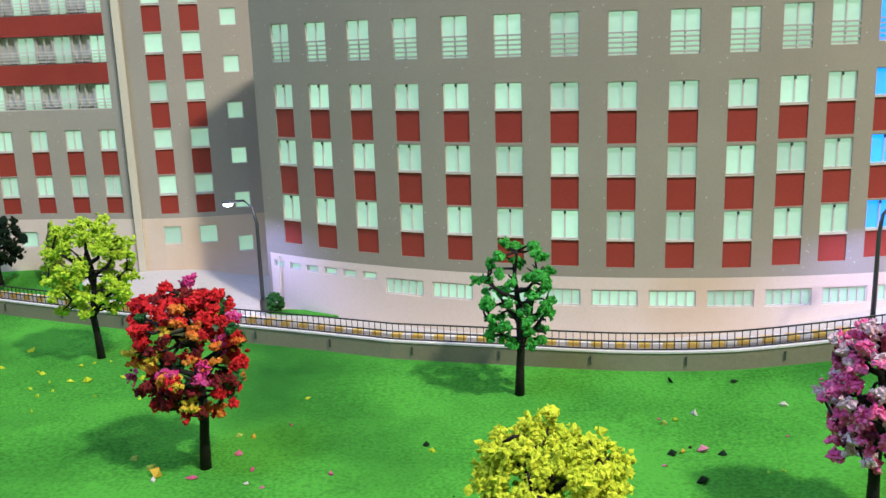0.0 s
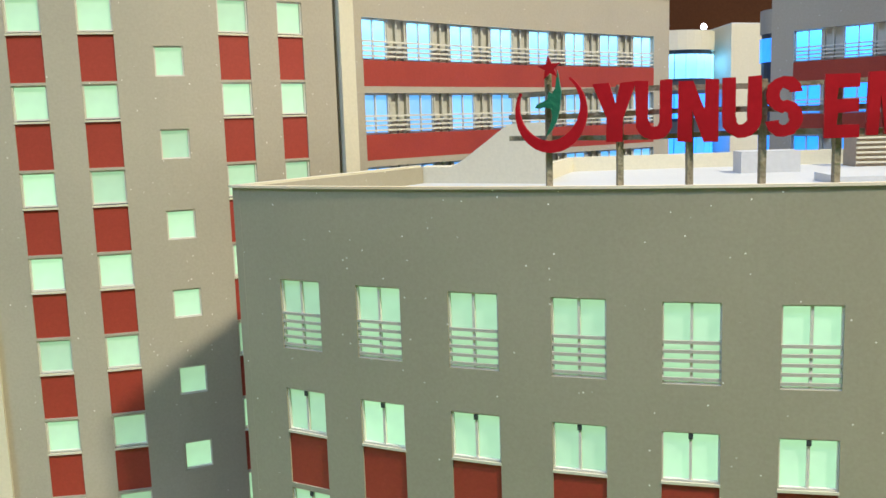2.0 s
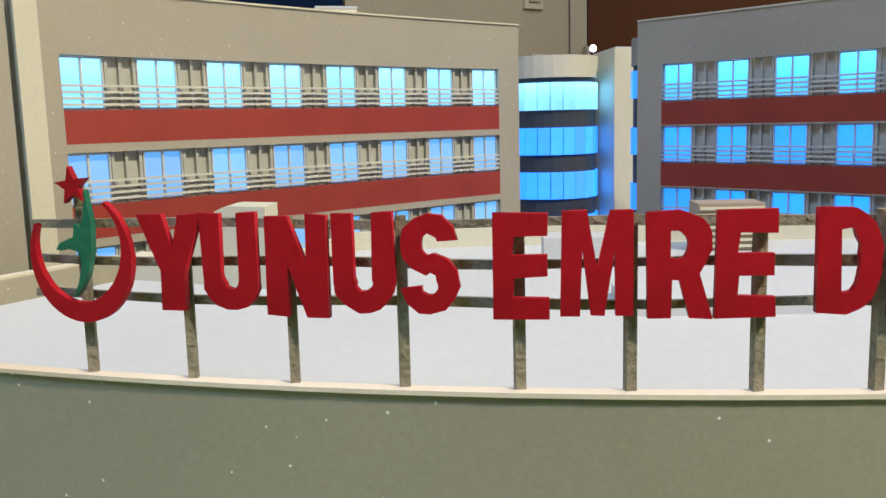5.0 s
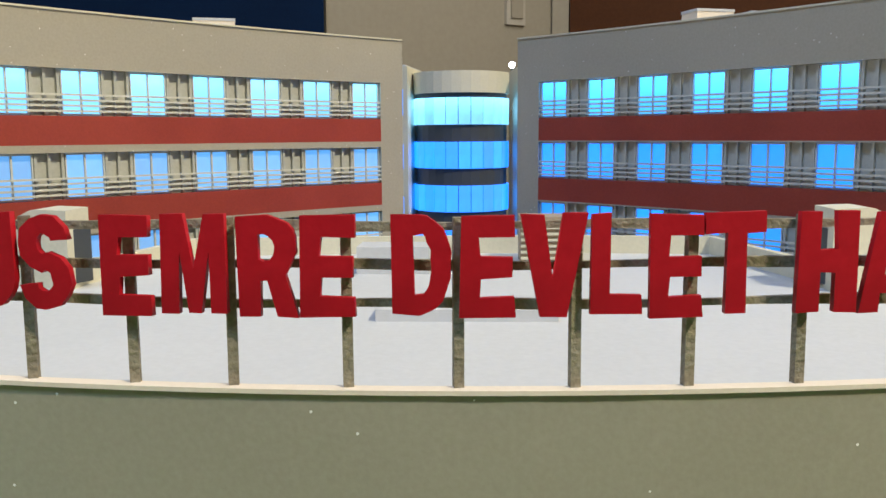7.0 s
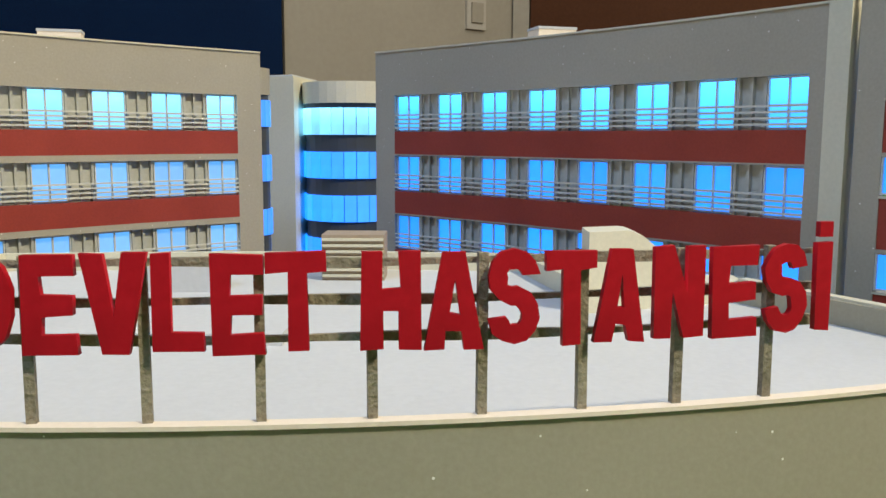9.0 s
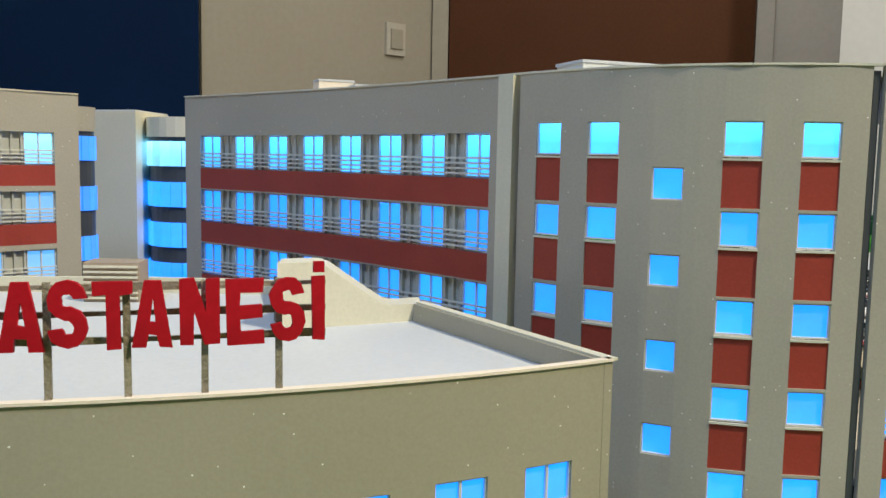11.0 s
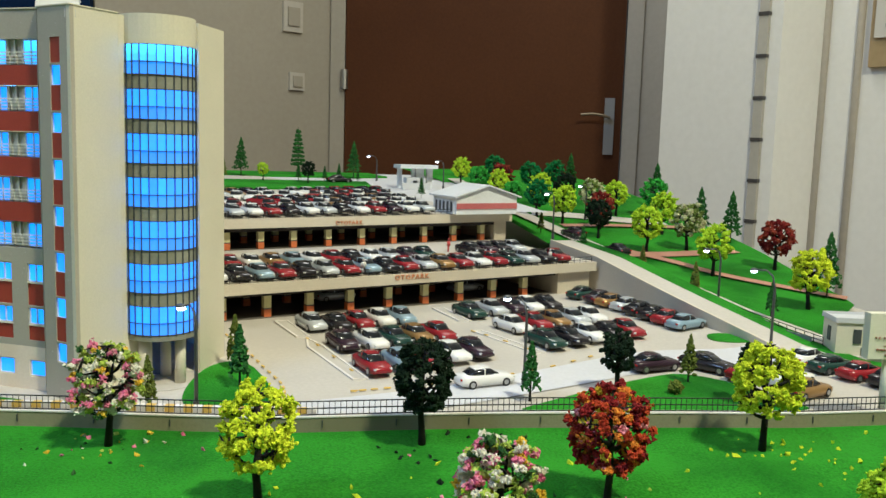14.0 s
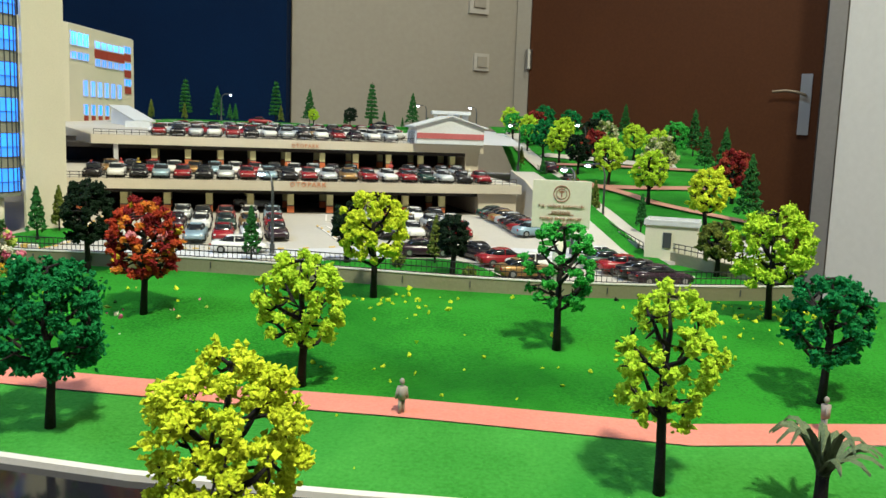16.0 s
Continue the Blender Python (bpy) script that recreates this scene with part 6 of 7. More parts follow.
part("emblem", Build().box((fx, fy, -0.337), (0.005, 0.003, 0.03), na).box((fx, fy, -0.328), (0.022, 0.003, 0.006), na), BROWNL, notice)

# ---------------------------------------------------------------- street lamps


def street_lamp(x, y, z, h, ang, label, glow=True, arm=0.07, dark=False):
    ob = thing("street_lamp", (x, y, z), label, "street lamp", "street lamps")
    dx, dy = math.cos(ang), math.sin(ang)
    path = [(x, y, z), (x, y, z + h * 0.8), (x + dx * arm * 0.15, y + dy * arm * 0.15, z + h * 0.94), (x + dx * arm * 0.5, y + dy * arm * 0.5, z + h), (x + dx * arm, y + dy * arm, z + h * 0.99)]
    part("pole", Build().tube(path, [0.009, 0.007, 0.006, 0.005, 0.005], 8), POLE, ob, smooth=True)
    part("foot", Build().drum((x, y), 0.014, z, z + 0.05, 10), POLE, ob)
    hx, hy, hz = x + dx * arm * 1.2, y + dy * arm * 1.2, z + h * 0.975
    part("head", Build().ball((hx, hy, hz + 0.006), (0.024, 0.018, 0.010)), POLE, ob, smooth=True)
    part("bulb", Build().ball((hx, hy, hz - 0.005), (0.020, 0.015, 0.010)), LAMPGLOW, ob, "glowing white lens", True)
    return hx, hy, hz


LAMPS = []
LAMPS.append(street_lamp(-0.724, 3.43, -0.99, 0.46, radians(165), "dark street lamp with lit head beside the curved facade", arm=0.10))
LAMPS.append(street_lamp(1.42, 2.72, -0.93, 0.42, radians(20), "dark street lamp with lit head beside the curved facade"))
LAMPS.append(street_lamp(3.13, 2.79, -0.785, 0.385, radians(185), "grey street lamp with lit head before the tower"))
LAMPS.append(street_lamp(4.50, 2.25, -0.775, 0.47, radians(170), "grey street lamp with lit head by the stair drum", arm=0.05))
LAMPS.append(street_lamp(6.06, 2.38, -0.765, 0.43, radians(135), "slim street lamp with lit head in the car park", arm=0.09))
LAMPS.append(street_lamp(7.70, 2.68, -0.755, 0.485, radians(110), "slim street lamp with lit head beside the ramp", arm=0.12))
LAMPS.append(street_lamp(8.06, 3.76, -0.695, 0.42, radians(180), "slim street lamp with lit head beside the ramp", arm=0.1))
LAMPS.append(street_lamp(6.68, 9.1, -0.09, 0.31, radians(200), "slim street lamp with lit head on the terrace", arm=0.1))
LAMPS.append(street_lamp(7.62, 5.72, -0.43, 0.42, radians(200), "slim street lamp with lit head beside the ramp", arm=0.08))
LAMPS.append(street_lamp(8.35, 6.6, -0.34, 0.36, radians(200), "slim street lamp with lit head on the hill", arm=0.08))
LAMPS.append(street_lamp(7.30, 8.25, -0.15, 0.345, radians(180), "slim street lamp with lit head beside the gate canopy", arm=0.07))
LAMPS.append(street_lamp(3.93, 9.5, -0.07, 0.36, radians(10), "slim street lamp with lit head on the terrace", arm=0.1))
for i, (hx, hy, hz) in enumerate(LAMPS):
    if i in (0, 1):
        down_lamp("street_lamp_light", (hx, hy, hz - 0.03), 0.065, (0.44, 0.43, 1.0))
    elif i < 7:
        down_lamp("street_lamp_light", (hx, hy, hz - 0.03), 0.014 if i == 3 else 0.007, (0.66, 0.68, 1.0))

# ---------------------------------------------------------------- cars
TYRE = plain("black_tyre", (0.012, 0.012, 0.012), 0.7)
RIM = plain("grey_rim", (0.42, 0.42, 0.42), 0.3, 0.8)
CARGLASS = plain("dark_car_glass", (0.012, 0.014, 0.018), 0.12)
HEADL = plain("clear_lamp_lens", (0.75, 0.75, 0.72), 0.15)
TAILL = plain("red_lamp_lens", (0.35, 0.01, 0.01), 0.2)
PAINT = {
    "white": plain("white_car_paint", (0.72, 0.71, 0.68), 0.25),
    "silver": plain("silver_car_paint", (0.55, 0.58, 0.60), 0.28, 0.4),
    "red": plain("dark_red_car_paint", (0.25, 0.014, 0.020), 0.25),
    "black": plain("black_car_paint", (0.012, 0.010, 0.013), 0.22),
    "green": plain("dark_green_car_paint", (0.012, 0.045, 0.036), 0.25),
    "gold": plain("gold_car_paint", (0.34, 0.20, 0.07), 0.3, 0.5),
    "blue": plain("pale_blue_car_paint", (0.27, 0.38, 0.46), 0.28, 0.3),
    "plum": plain("dark_plum_car_paint", (0.028, 0.012, 0.022), 0.25),
}
LOOK = {"white": "white", "silver": "silver grey", "red": "dark red", "black": "black", "green": "dark green", "gold": "gold brown", "blue": "pale blue", "plum": "dark plum"}


def loft(sections):
    """Joins rings of equal count, given from tail to nose."""
    b = Build()
    n = len(sections[0])
    for ring in sections:
        b.v += ring
    for i in range(len(sections) - 1):
        a, c = i * n, (i + 1) * n
        b.f += [(a + k, a + (k + 1) % n, c + (k + 1) % n, c + k) for k in range(n)]
    b.f += [tuple(reversed(range(n))), tuple(range(len(sections) * n - n, len(sections) * n))]
    return b


def car(colour):
    """A small model saloon, nose along +x."""
    ob = thing("car", (0, 0, 0), LOOK[colour] + " toy saloon car parked on the pale lot", "car", "parked cars")

    def ring(x, w, z0, z1, r=0.35):
        h = z1 - z0
        pts = [(w, z0), (w * 1.03, z0 + h * 0.45), (w * 0.97, z0 + h * 0.8), (w * 0.72, z1), (-w * 0.72, z1), (-w * 0.97, z0 + h * 0.8), (-w * 1.03, z0 + h * 0.45), (-w, z0)]
        return [(x, y, z) for y, z in pts]

    body = loft([ring(-0.150, 0.042, 0.026, 0.048), ring(-0.143, 0.054, 0.017, 0.061), ring(-0.115, 0.060, 0.014, 0.066), ring(-0.04, 0.062, 0.013, 0.066), ring(0.04, 0.062, 0.013, 0.064),
                 ring(0.075, 0.061, 0.014, 0.060), ring(0.125, 0.057, 0.015, 0.054), ring(0.145, 0.050, 0.018, 0.046), ring(0.152, 0.038, 0.024, 0.040)])
    part("body", body, PAINT[colour], ob, smooth=True)
    cab = loft([ring(-0.105, 0.040, 0.060, 0.066), ring(-0.066, 0.047, 0.058, 0.089), ring(-0.02, 0.049, 0.058, 0.094), ring(0.015, 0.048, 0.058, 0.091), ring(0.066, 0.040, 0.056, 0.062)])
    part("cabin_glass", cab, CARGLASS, ob, "dark glazed cabin", True)
    top = loft([[(x, y, z) for y, z in ((w, za), (w * 0.8, zb_), (-w * 0.8, zb_), (-w, za))] for x, w, za, zb_ in ((-0.068, 0.036, 0.086, 0.0915), (-0.02, 0.040, 0.091, 0.0965), (0.018, 0.037, 0.087, 0.0930))])
    part("roof", top, PAINT[colour], ob)
    for sy_ in (-1, 1):
        pil = Build()
        pil.box((-0.022, sy_ * 0.0475, 0.076), (0.006, 0.006, 0.034))
        part("pillar", pil, PAINT[colour], ob)
        part("headlight", Build().box((0.143, sy_ * 0.040, 0.040), (0.014, 0.018, 0.009), sy_ * -0.5), HEADL, ob)
        part("tail_light", Build().box((-0.146, sy_ * 0.042, 0.048), (0.010, 0.018, 0.009), sy_ * 0.4), TAILL, ob)
        for x in (-0.092, 0.094):
            b = Build()
            n = 12
            for k, y in enumerate((0.045, 0.063)):
                b.v += [(x + 0.022 * math.cos(2 * math.pi * j / n), sy_ * y, 0.022 + 0.022 * math.sin(2 * math.pi * j / n)) for j in range(n)]
            b.f += [(j, (j + 1) % n, n + (j + 1) % n, n + j) for j in range(n)] + [tuple(range(n)), tuple(range(n, 2 * n))]
            wh = part("wheel", b, TYRE, ob)
            r = Build()
            r.v += [(x + q * math.cos(2 * math.pi * j / n), sy_ * y, 0.022 + q * math.sin(2 * math.pi * j / n)) for q, y in ((0.013, 0.0632), (0.013, 0.0645)) for j in range(n)]
            r.f += [(j, (j + 1) % n, n + (j + 1) % n, n + j) for j in range(n)] + [tuple(range(n, 2 * n))]
            part("rim", r, RIM, wh)
    return ob


CARS = []
GA = math.degrees(math.atan2(GE.y, GE.x))


def bay(points, colours, heading_, zf):
    for (x, y), c in zip(points, colours.split()):
        CARS.append((x, y, zf(x, y), heading_, c))


lot = lambda x, y: pave_z(x, y) + 0.004  # noqa: E731
deck1_z = lambda x, y: -0.494 + 0.0256 * max(0.0, (Vector((x, y)) - Vector((4.66, 3.93))).dot(GB))  # noqa: E731
bay([(5.18, 3.70), (5.33, 3.66), (5.47, 3.72), (5.62, 3.78), (5.77, 3.82)], "silver black red white blue", GA - 92, lot)
bay([(5.29, 3.19), (5.45, 3.19), (5.59, 3.25), (5.73, 3.29), (5.88, 3.33)], "plum white green gold red", GA - 92, lot)
bay([(5.37, 2.76), (5.53, 2.80), (5.68, 2.84), (5.83, 2.90), (5.97, 2.95)], "red blue red white plum", GA - 92, lot)
bay([(6.27, 3.93), (6.45, 4.00), (6.61, 4.05), (6.75, 4.10), (6.90, 4.13)], "green silver plum white black", GA - 92, lot)
bay([(6.40, 3.46), (6.57, 3.53), (6.72, 3.57), (6.88, 3.62), (7.02, 3.67)], "white red gold silver white", GA - 92, lot)
bay([(6.46, 3.07), (6.62, 3.12), (6.77, 3.17), (6.92, 3.19), (7.07, 3.25)], "green black white black red", GA - 92, lot)
bay([(5.87, 2.44)], "white", 12, lot)
bay([(6.87, 2.55)], "plum", 8, lot)
bay([(7.17, 2.50)], "black", -60, lot)
bay([(7.36, 4.47), (7.42, 4.29), (7.44, 4.14), (7.48, 3.98), (7.50, 3.83), (7.52, 3.67), (7.54, 3.52), (7.56, 3.36)], "green plum gold silver black black red blue", 20, lot)
bay([(7.86, 2.36), (7.92, 2.20), (7.98, 2.05), (8.02, 1.90)], "green red black plum", 12, lot)
bay([(7.84, 2.52)], "white", 12, lot)
bay([(7.44, 2.16), (7.30, 2.30), (7.38, 1.97)], "white red gold", 20, lot)
row_f = [garage_pt(-0.18 + 0.1525 * k, 0.115) for k in range(20)]
bay(row_f, "black white black blue red black silver red blue black red silver gold red white red green silver black red", GA - 90, deck1_z)
row_b = [garage_pt(-0.10 + 0.153 * k, 0.50) for k in range(13)] + [garage_pt(2.25 + 0.14 * k, 0.62) for k in range(4)]
bay(row_b, "gold black red white gold blue white red black white silver plum green black plum black silver", GA - 90, deck1_z)
bay([garage_pt(0.95, 0.42), garage_pt(2.05, 0.38)], "silver silver", GA + 4, lambda x, y: -0.738)
top_z = lambda x, y: terrace_z(x, y) + 0.003  # noqa: E731
row_u = [garage_pt(0.21 + 0.155 * k, D2F + 0.16) for k in range(14)]
bay(row_u, "red black silver white red black white silver black white red plum white silver", GA - 90, top_z)
mixed = ["white", "red", "silver", "white", "black", "gold", "white", "red", "plum", "silver", "white", "white", "red", "black"]
for j, r in enumerate((0.62, 0.92, 1.35, 1.65)):
    for k in range(2, 17):
        if (j, k) in ((0, 6), (1, 6), (2, 5), (3, 9), (2, 10)):
            continue
        x, y = garage_pt(-0.1 + 0.155 * k + 0.06 * j, D2F + r)
        CARS.append((x, y, top_z(x, y), GA - (62 if j % 2 else 118), mixed[(5 * j + 3 * k) % 14]))
for x, y, c, h in ((6.15, 8.72, "black", 10), (4.6, 8.85, "red", 10), (8.02, 5.25, "black", 100), (7.93, 5.95, "plum", 100)):
    CARS.append((x, y, (hill_z(x, y) + 0.026) if x > 7.8 else top_z(x, y) + 0.008, h, c))
templates = {}
for n, (x, y, z, h, c) in enumerate(CARS):
    m = pose(x * K, y * K, z * K, 0, 0, h + 3.0 * math.sin(7.3 * n))
    if c not in templates:
        templates[c] = car(c)
        templates[c].matrix_basis = m
    else:
        copy_thing(templates[c], m)

# ---------------------------------------------------------------- trees
FLAKE_V = np.array([(1, 0, 0), (-1, 0, 0), (0, 1, 0), (0, -1, 0), (0, 0, 1), (0, 0, -1)], float)
FLAKE_F = np.array([(0, 2, 4), (2, 1, 4), (1, 3, 4), (3, 0, 4), (2, 0, 5), (1, 2, 5), (3, 1, 5), (0, 3, 5)])


def crumbs(centres, sizes, rng, rough=0.4):
    """Many small torn foam flakes as one set of vertices and faces, in decimetres."""
    n = len(centres)
    v = FLAKE_V[None] + rng.uniform(-rough, rough, (n, 6, 3))
    v = v * (np.asarray(sizes)[:, None, None] * rng.uniform(0.6, 1.4, (n, 1, 3)))
    for i, j in ((0, 1), (1, 2)):
        a = rng.uniform(0, 2 * np.pi, n)[:, None]
        p, q = v[..., i] * np.cos(a) - v[..., j] * np.sin(a), v[..., i] * np.sin(a) + v[..., j] * np.cos(a)
        v[..., i], v[..., j] = p, q
    v = v + np.asarray(centres)[:, None]
    f = FLAKE_F[None] + 6 * np.arange(n)[:, None, None]
    return v.reshape(-1, 3), f.reshape(-1, 3)


def raw_mesh(name, verts, faces, materials, index=None, smooth=False):
    me = bpy.data.meshes.new(name)
    me.vertices.add(len(verts))
    me.vertices.foreach_set("co", (np.asarray(verts) * K).ravel())
    faces = np.asarray(faces)
    me.loops.add(len(faces) * 3)
    me.loops.foreach_set("vertex_index", faces.ravel())
    me.polygons.add(len(faces))
    me.polygons.foreach_set("loop_start", np.arange(0, len(faces) * 3, 3))
    for m in materials:
        me.materials.append(m)
    if index is not None:
        me.polygons.foreach_set("material_index", np.asarray(index))
    me.polygons.foreach_set("use_smooth", [smooth] * len(faces))
    me.update()
    me.validate()
    return me


def leaf(name, a, b, rough=0.9):
    """Dyed foam: the tone varies from crumb to crumb."""
    m, nt, p = shader(name)
    geo, ramp = nt.nodes.new("ShaderNodeNewGeometry"), nt.nodes.new("ShaderNodeValToRGB")
    ramp.color_ramp.elements[0].color, ramp.color_ramp.elements[1].color = (*a, 1), (*b, 1)
    nt.links.new(geo.outputs["Random Per Island"], ramp.inputs["Fac"])
    nt.links.new(ramp.outputs["Color"], p.inputs["Base Color"])
    p.inputs["Roughness"].default_value = rough
    p.inputs["Specular IOR Level"].default_value = 0.15
    co, n = nt.nodes.new("ShaderNodeTexCoord"), nt.nodes.new("ShaderNodeTexNoise")
    n.inputs["Scale"].default_value = 1600
    bump = nt.nodes.new("ShaderNodeBump")
    bump.inputs["Strength"].default_value, bump.inputs["Distance"].default_value = 0.8, 0.0006
    nt.links.new(co.outputs["Object"], n.inputs["Vector"])
    nt.links.new(n.outputs["Fac"], bump.inputs["Height"])
    nt.links.new(bump.outputs["Normal"], p.inputs["Normal"])
    return m


LEAF = {
    "lime": [leaf("lime_foam", (0.32, 0.52, 0.014), (0.56, 0.76, 0.035))],
    "yellow": [leaf("yellow_green_foam", (0.46, 0.57, 0.012), (0.70, 0.77, 0.03))],
    "green": [leaf("fresh_green_foam", (0.025, 0.22, 0.024), (0.08, 0.46, 0.06))],
    "dark": [leaf("dark_green_foam", (0.008, 0.11, 0.028), (0.022, 0.22, 0.055))],
    "black": [leaf("blackish_foam", (0.006, 0.014, 0.007), (0.012, 0.028, 0.013))],
    "olive": [leaf("olive_foam", (0.06, 0.09, 0.015), (0.16, 0.19, 0.03))],
    "conifer": [leaf("conifer_foam", (0.016, 0.072, 0.016), (0.038, 0.16, 0.032))],
    "red": [leaf("red_foam", (0.38, 0.010, 0.012), (0.72, 0.03, 0.03)), leaf("maroon_foam", (0.10, 0.010, 0.012), (0.20, 0.02, 0.02)), leaf("orange_foam", (0.60, 0.12, 0.02), (0.68, 0.28, 0.03)),
            leaf("magenta_foam", (0.55, 0.03, 0.20), (0.62, 0.10, 0.28)), leaf("golden_foam", (0.62, 0.42, 0.02), (0.70, 0.56, 0.05)), leaf("bottle_green_foam", (0.015, 0.07, 0.02), (0.03, 0.14, 0.03))],
    "autumn": [leaf("rust_foam", (0.30, 0.030, 0.014), (0.48, 0.07, 0.02)), leaf("wine_foam", (0.13, 0.010, 0.012), (0.26, 0.02, 0.02)), leaf("bright_orange_foam", (0.56, 0.14, 0.02), (0.66, 0.26, 0.03)), leaf("rose_foam", (0.60, 0.16, 0.22), (0.68, 0.30, 0.32)), leaf("ochre_foam", (0.56, 0.40, 0.02), (0.66, 0.54, 0.05))],
    "maroon": [leaf("dark_red_foam", (0.10, 0.008, 0.010), (0.24, 0.02, 0.02)), leaf("brown_red_foam", (0.20, 0.03, 0.02), (0.32, 0.06, 0.03))],
    "pink": [leaf("pink_foam", (0.60, 0.10, 0.22), (0.70, 0.28, 0.36)), leaf("cream_foam", (0.62, 0.58, 0.45), (0.72, 0.70, 0.58)), leaf("pale_green_foam", (0.30, 0.42, 0.06), (0.48, 0.58, 0.10)),
             leaf("deep_green_foam", (0.02, 0.07, 0.02), (0.05, 0.13, 0.03)), leaf("amber_foam", (0.62, 0.36, 0.02), (0.70, 0.50, 0.05))],
    "magenta": [leaf("bright_pink_foam", (0.66, 0.06, 0.22), (0.80, 0.22, 0.40)), leaf("pale_pink_foam", (0.60, 0.40, 0.42), (0.70, 0.55, 0.55)), leaf("plum_foam", (0.10, 0.02, 0.05), (0.2, 0.03, 0.08))],
    "blossom": [leaf("pale_blossom_foam", (0.45, 0.48, 0.22), (0.60, 0.58, 0.38)), leaf("moss_foam", (0.10, 0.15, 0.03), (0.2, 0.26, 0.06))],
}
MIX = {"pink": [0.20, 0.28, 0.36, 0.11, 0.05], "red": [0.38, 0.24, 0.10, 0.12, 0.07, 0.09], "magenta": [0.6, 0.32, 0.08], "autumn": [0.34, 0.40, 0.13, 0.06, 0.07], "blossom": [0.6, 0.4], "maroon": [0.5, 0.5]}
TREE_NAMES = {"autumn": "dark red and orange", "lime": "lime green", "yellow": "yellow-green", "green": "fresh green", "dark": "dark green", "black": "blackish green", "olive": "olive green", "red": "red and orange flowering", "maroon": "dark red",
              "pink": "pink and cream flowering", "magenta": "bright pink flowering", "blossom": "pale blossoming"}


def round_tree(colour, seed, width=0.30, height=0.44, fill=0.7, tuft=0.021, grain=0.0066, fork=0.30, limbs=10, tilt=0.0, flakes=46, count=70):
    """A wire model tree: a dark leader with forked, upswept limbs and tufts of torn foam at the twig ends, with gaps between them."""
    rng = np.random.default_rng(seed)
    ob = thing("tree", (0, 0, 0), TREE_NAMES[colour] + " foam model tree with dark wire trunk", "tree", "model trees")
    b = Build()
    f_z, zc = height * fork, height * 0.63
    rx, rz = width / 2, height * 0.37
    bend = rng.uniform(-0.012, 0.012, (4, 2))
    spine = [(0, 0, -0.01), (bend[0][0] * 0.5, bend[0][1] * 0.5, f_z * 0.6), (*bend[0], f_z), (*bend[1], height * 0.58), (bend[2][0] + tilt * 0.5, bend[2][1], height * 0.78), (bend[3][0] + tilt, bend[3][1], height * 0.93)]
    b.tube(spine, [0.0165, 0.0130, 0.0125, 0.0095, 0.0062, 0.003], 8)

    def on_leader(z):
        return np.array([np.interp(z, [p[2] for p in spine], [p[k] for p in spine]) for k in (0, 1)] + [z])

    def shell(a, e, k=1.0):
        """A place on the crown's uneven outline, at turn a and height e from -1 to 1."""
        q = math.sqrt(max(0.0, 1 - e * e)) * (0.97 + 0.07 * math.sin(3 * a + seed) + 0.04 * math.sin(10 * e + seed))
        return np.array([tilt * (0.5 + 0.5 * e) + rx * q * math.cos(a) * k, rx * q * math.sin(a) * k, zc + rz * e * (0.35 + 0.65 * k)])

    nodes, tips = [], []
    for k in range(limbs):
        e = -0.74 + 1.5 * (k + 0.5) / limbs
        a = 2.399963 * k + seed + rng.uniform(-0.35, 0.35)
        end = shell(a, e, rng.uniform(0.70, 0.86))
        root = on_leader(max(f_z * 0.98, min(end[2] - 0.42 * rx, height * 0.8) - rng.uniform(0, 0.03)))
        knee = root + (end - root) * 0.5 + np.array([0, 0, -0.10 * rx + rng.uniform(-0.01, 0.01)])
        b.tube([tuple(root), tuple(knee), tuple(end)], [0.0088, 0.0068, 0.0034], 6)
        nodes += [knee, knee * 0.5 + end * 0.5, end]
        tips.append(end)
    nodes.append(np.array(spine[-1]))
    for k in range(count):
        e, a = 0.97 - 1.82 * (k + 0.5) / count, 2.399963 * k + 0.7 * seed + rng.uniform(-0.25, 0.25)
        tip = shell(a, e, rng.uniform(0.74, 0.97))
        start = min(nodes, key=lambda q: float(np.linalg.norm(q - tip)) + 0.6 * max(0.0, q[2] - tip[2]))
        if rng.random() < 0.8:
            b.tube([tuple(start), tuple(start + (tip - start) * 0.55 + rng.normal(0, 0.005, 3)), tuple(tip)], [0.0046, 0.0036, 0.0018], 5)
        tips.append(tip)
    part("trunk", b, BARK, ob, smooth=True)
    cols = LEAF[colour]
    share = MIX.get(colour, [1 / len(cols)] * len(cols))
    pts, mats, sizes = [], [], []
    for tip in tips:
        if rng.random() > 0.35 + 0.65 * fill:
            continue
        for _ in range(1 + int(rng.random() < fill * 0.5)):
            c = tip + rng.normal(0, 0.42 * tuft, 3) * (width / 0.30)
            n = int(flakes * rng.uniform(0.6, 1.4))
            q = rng.normal(0, 0.46 * tuft, (n, 3)) * rng.uniform(0.6, 1.3, 3) * np.array([1, 1, 0.85]) * (width / 0.30)
            pts.append(c + q)
            sizes.append(grain * rng.uniform(0.6, 1.4, n))
            mats.append(np.full(n, rng.choice(len(cols), p=share)))
    pts, sizes, mats = np.concatenate(pts), np.concatenate(sizes), np.concatenate(mats)
    v, f = crumbs(pts, sizes, rng)
    crown = new("crown", raw_mesh("crown", v, f, cols, np.repeat(mats, 8)))
    crown.parent = ob
    return ob


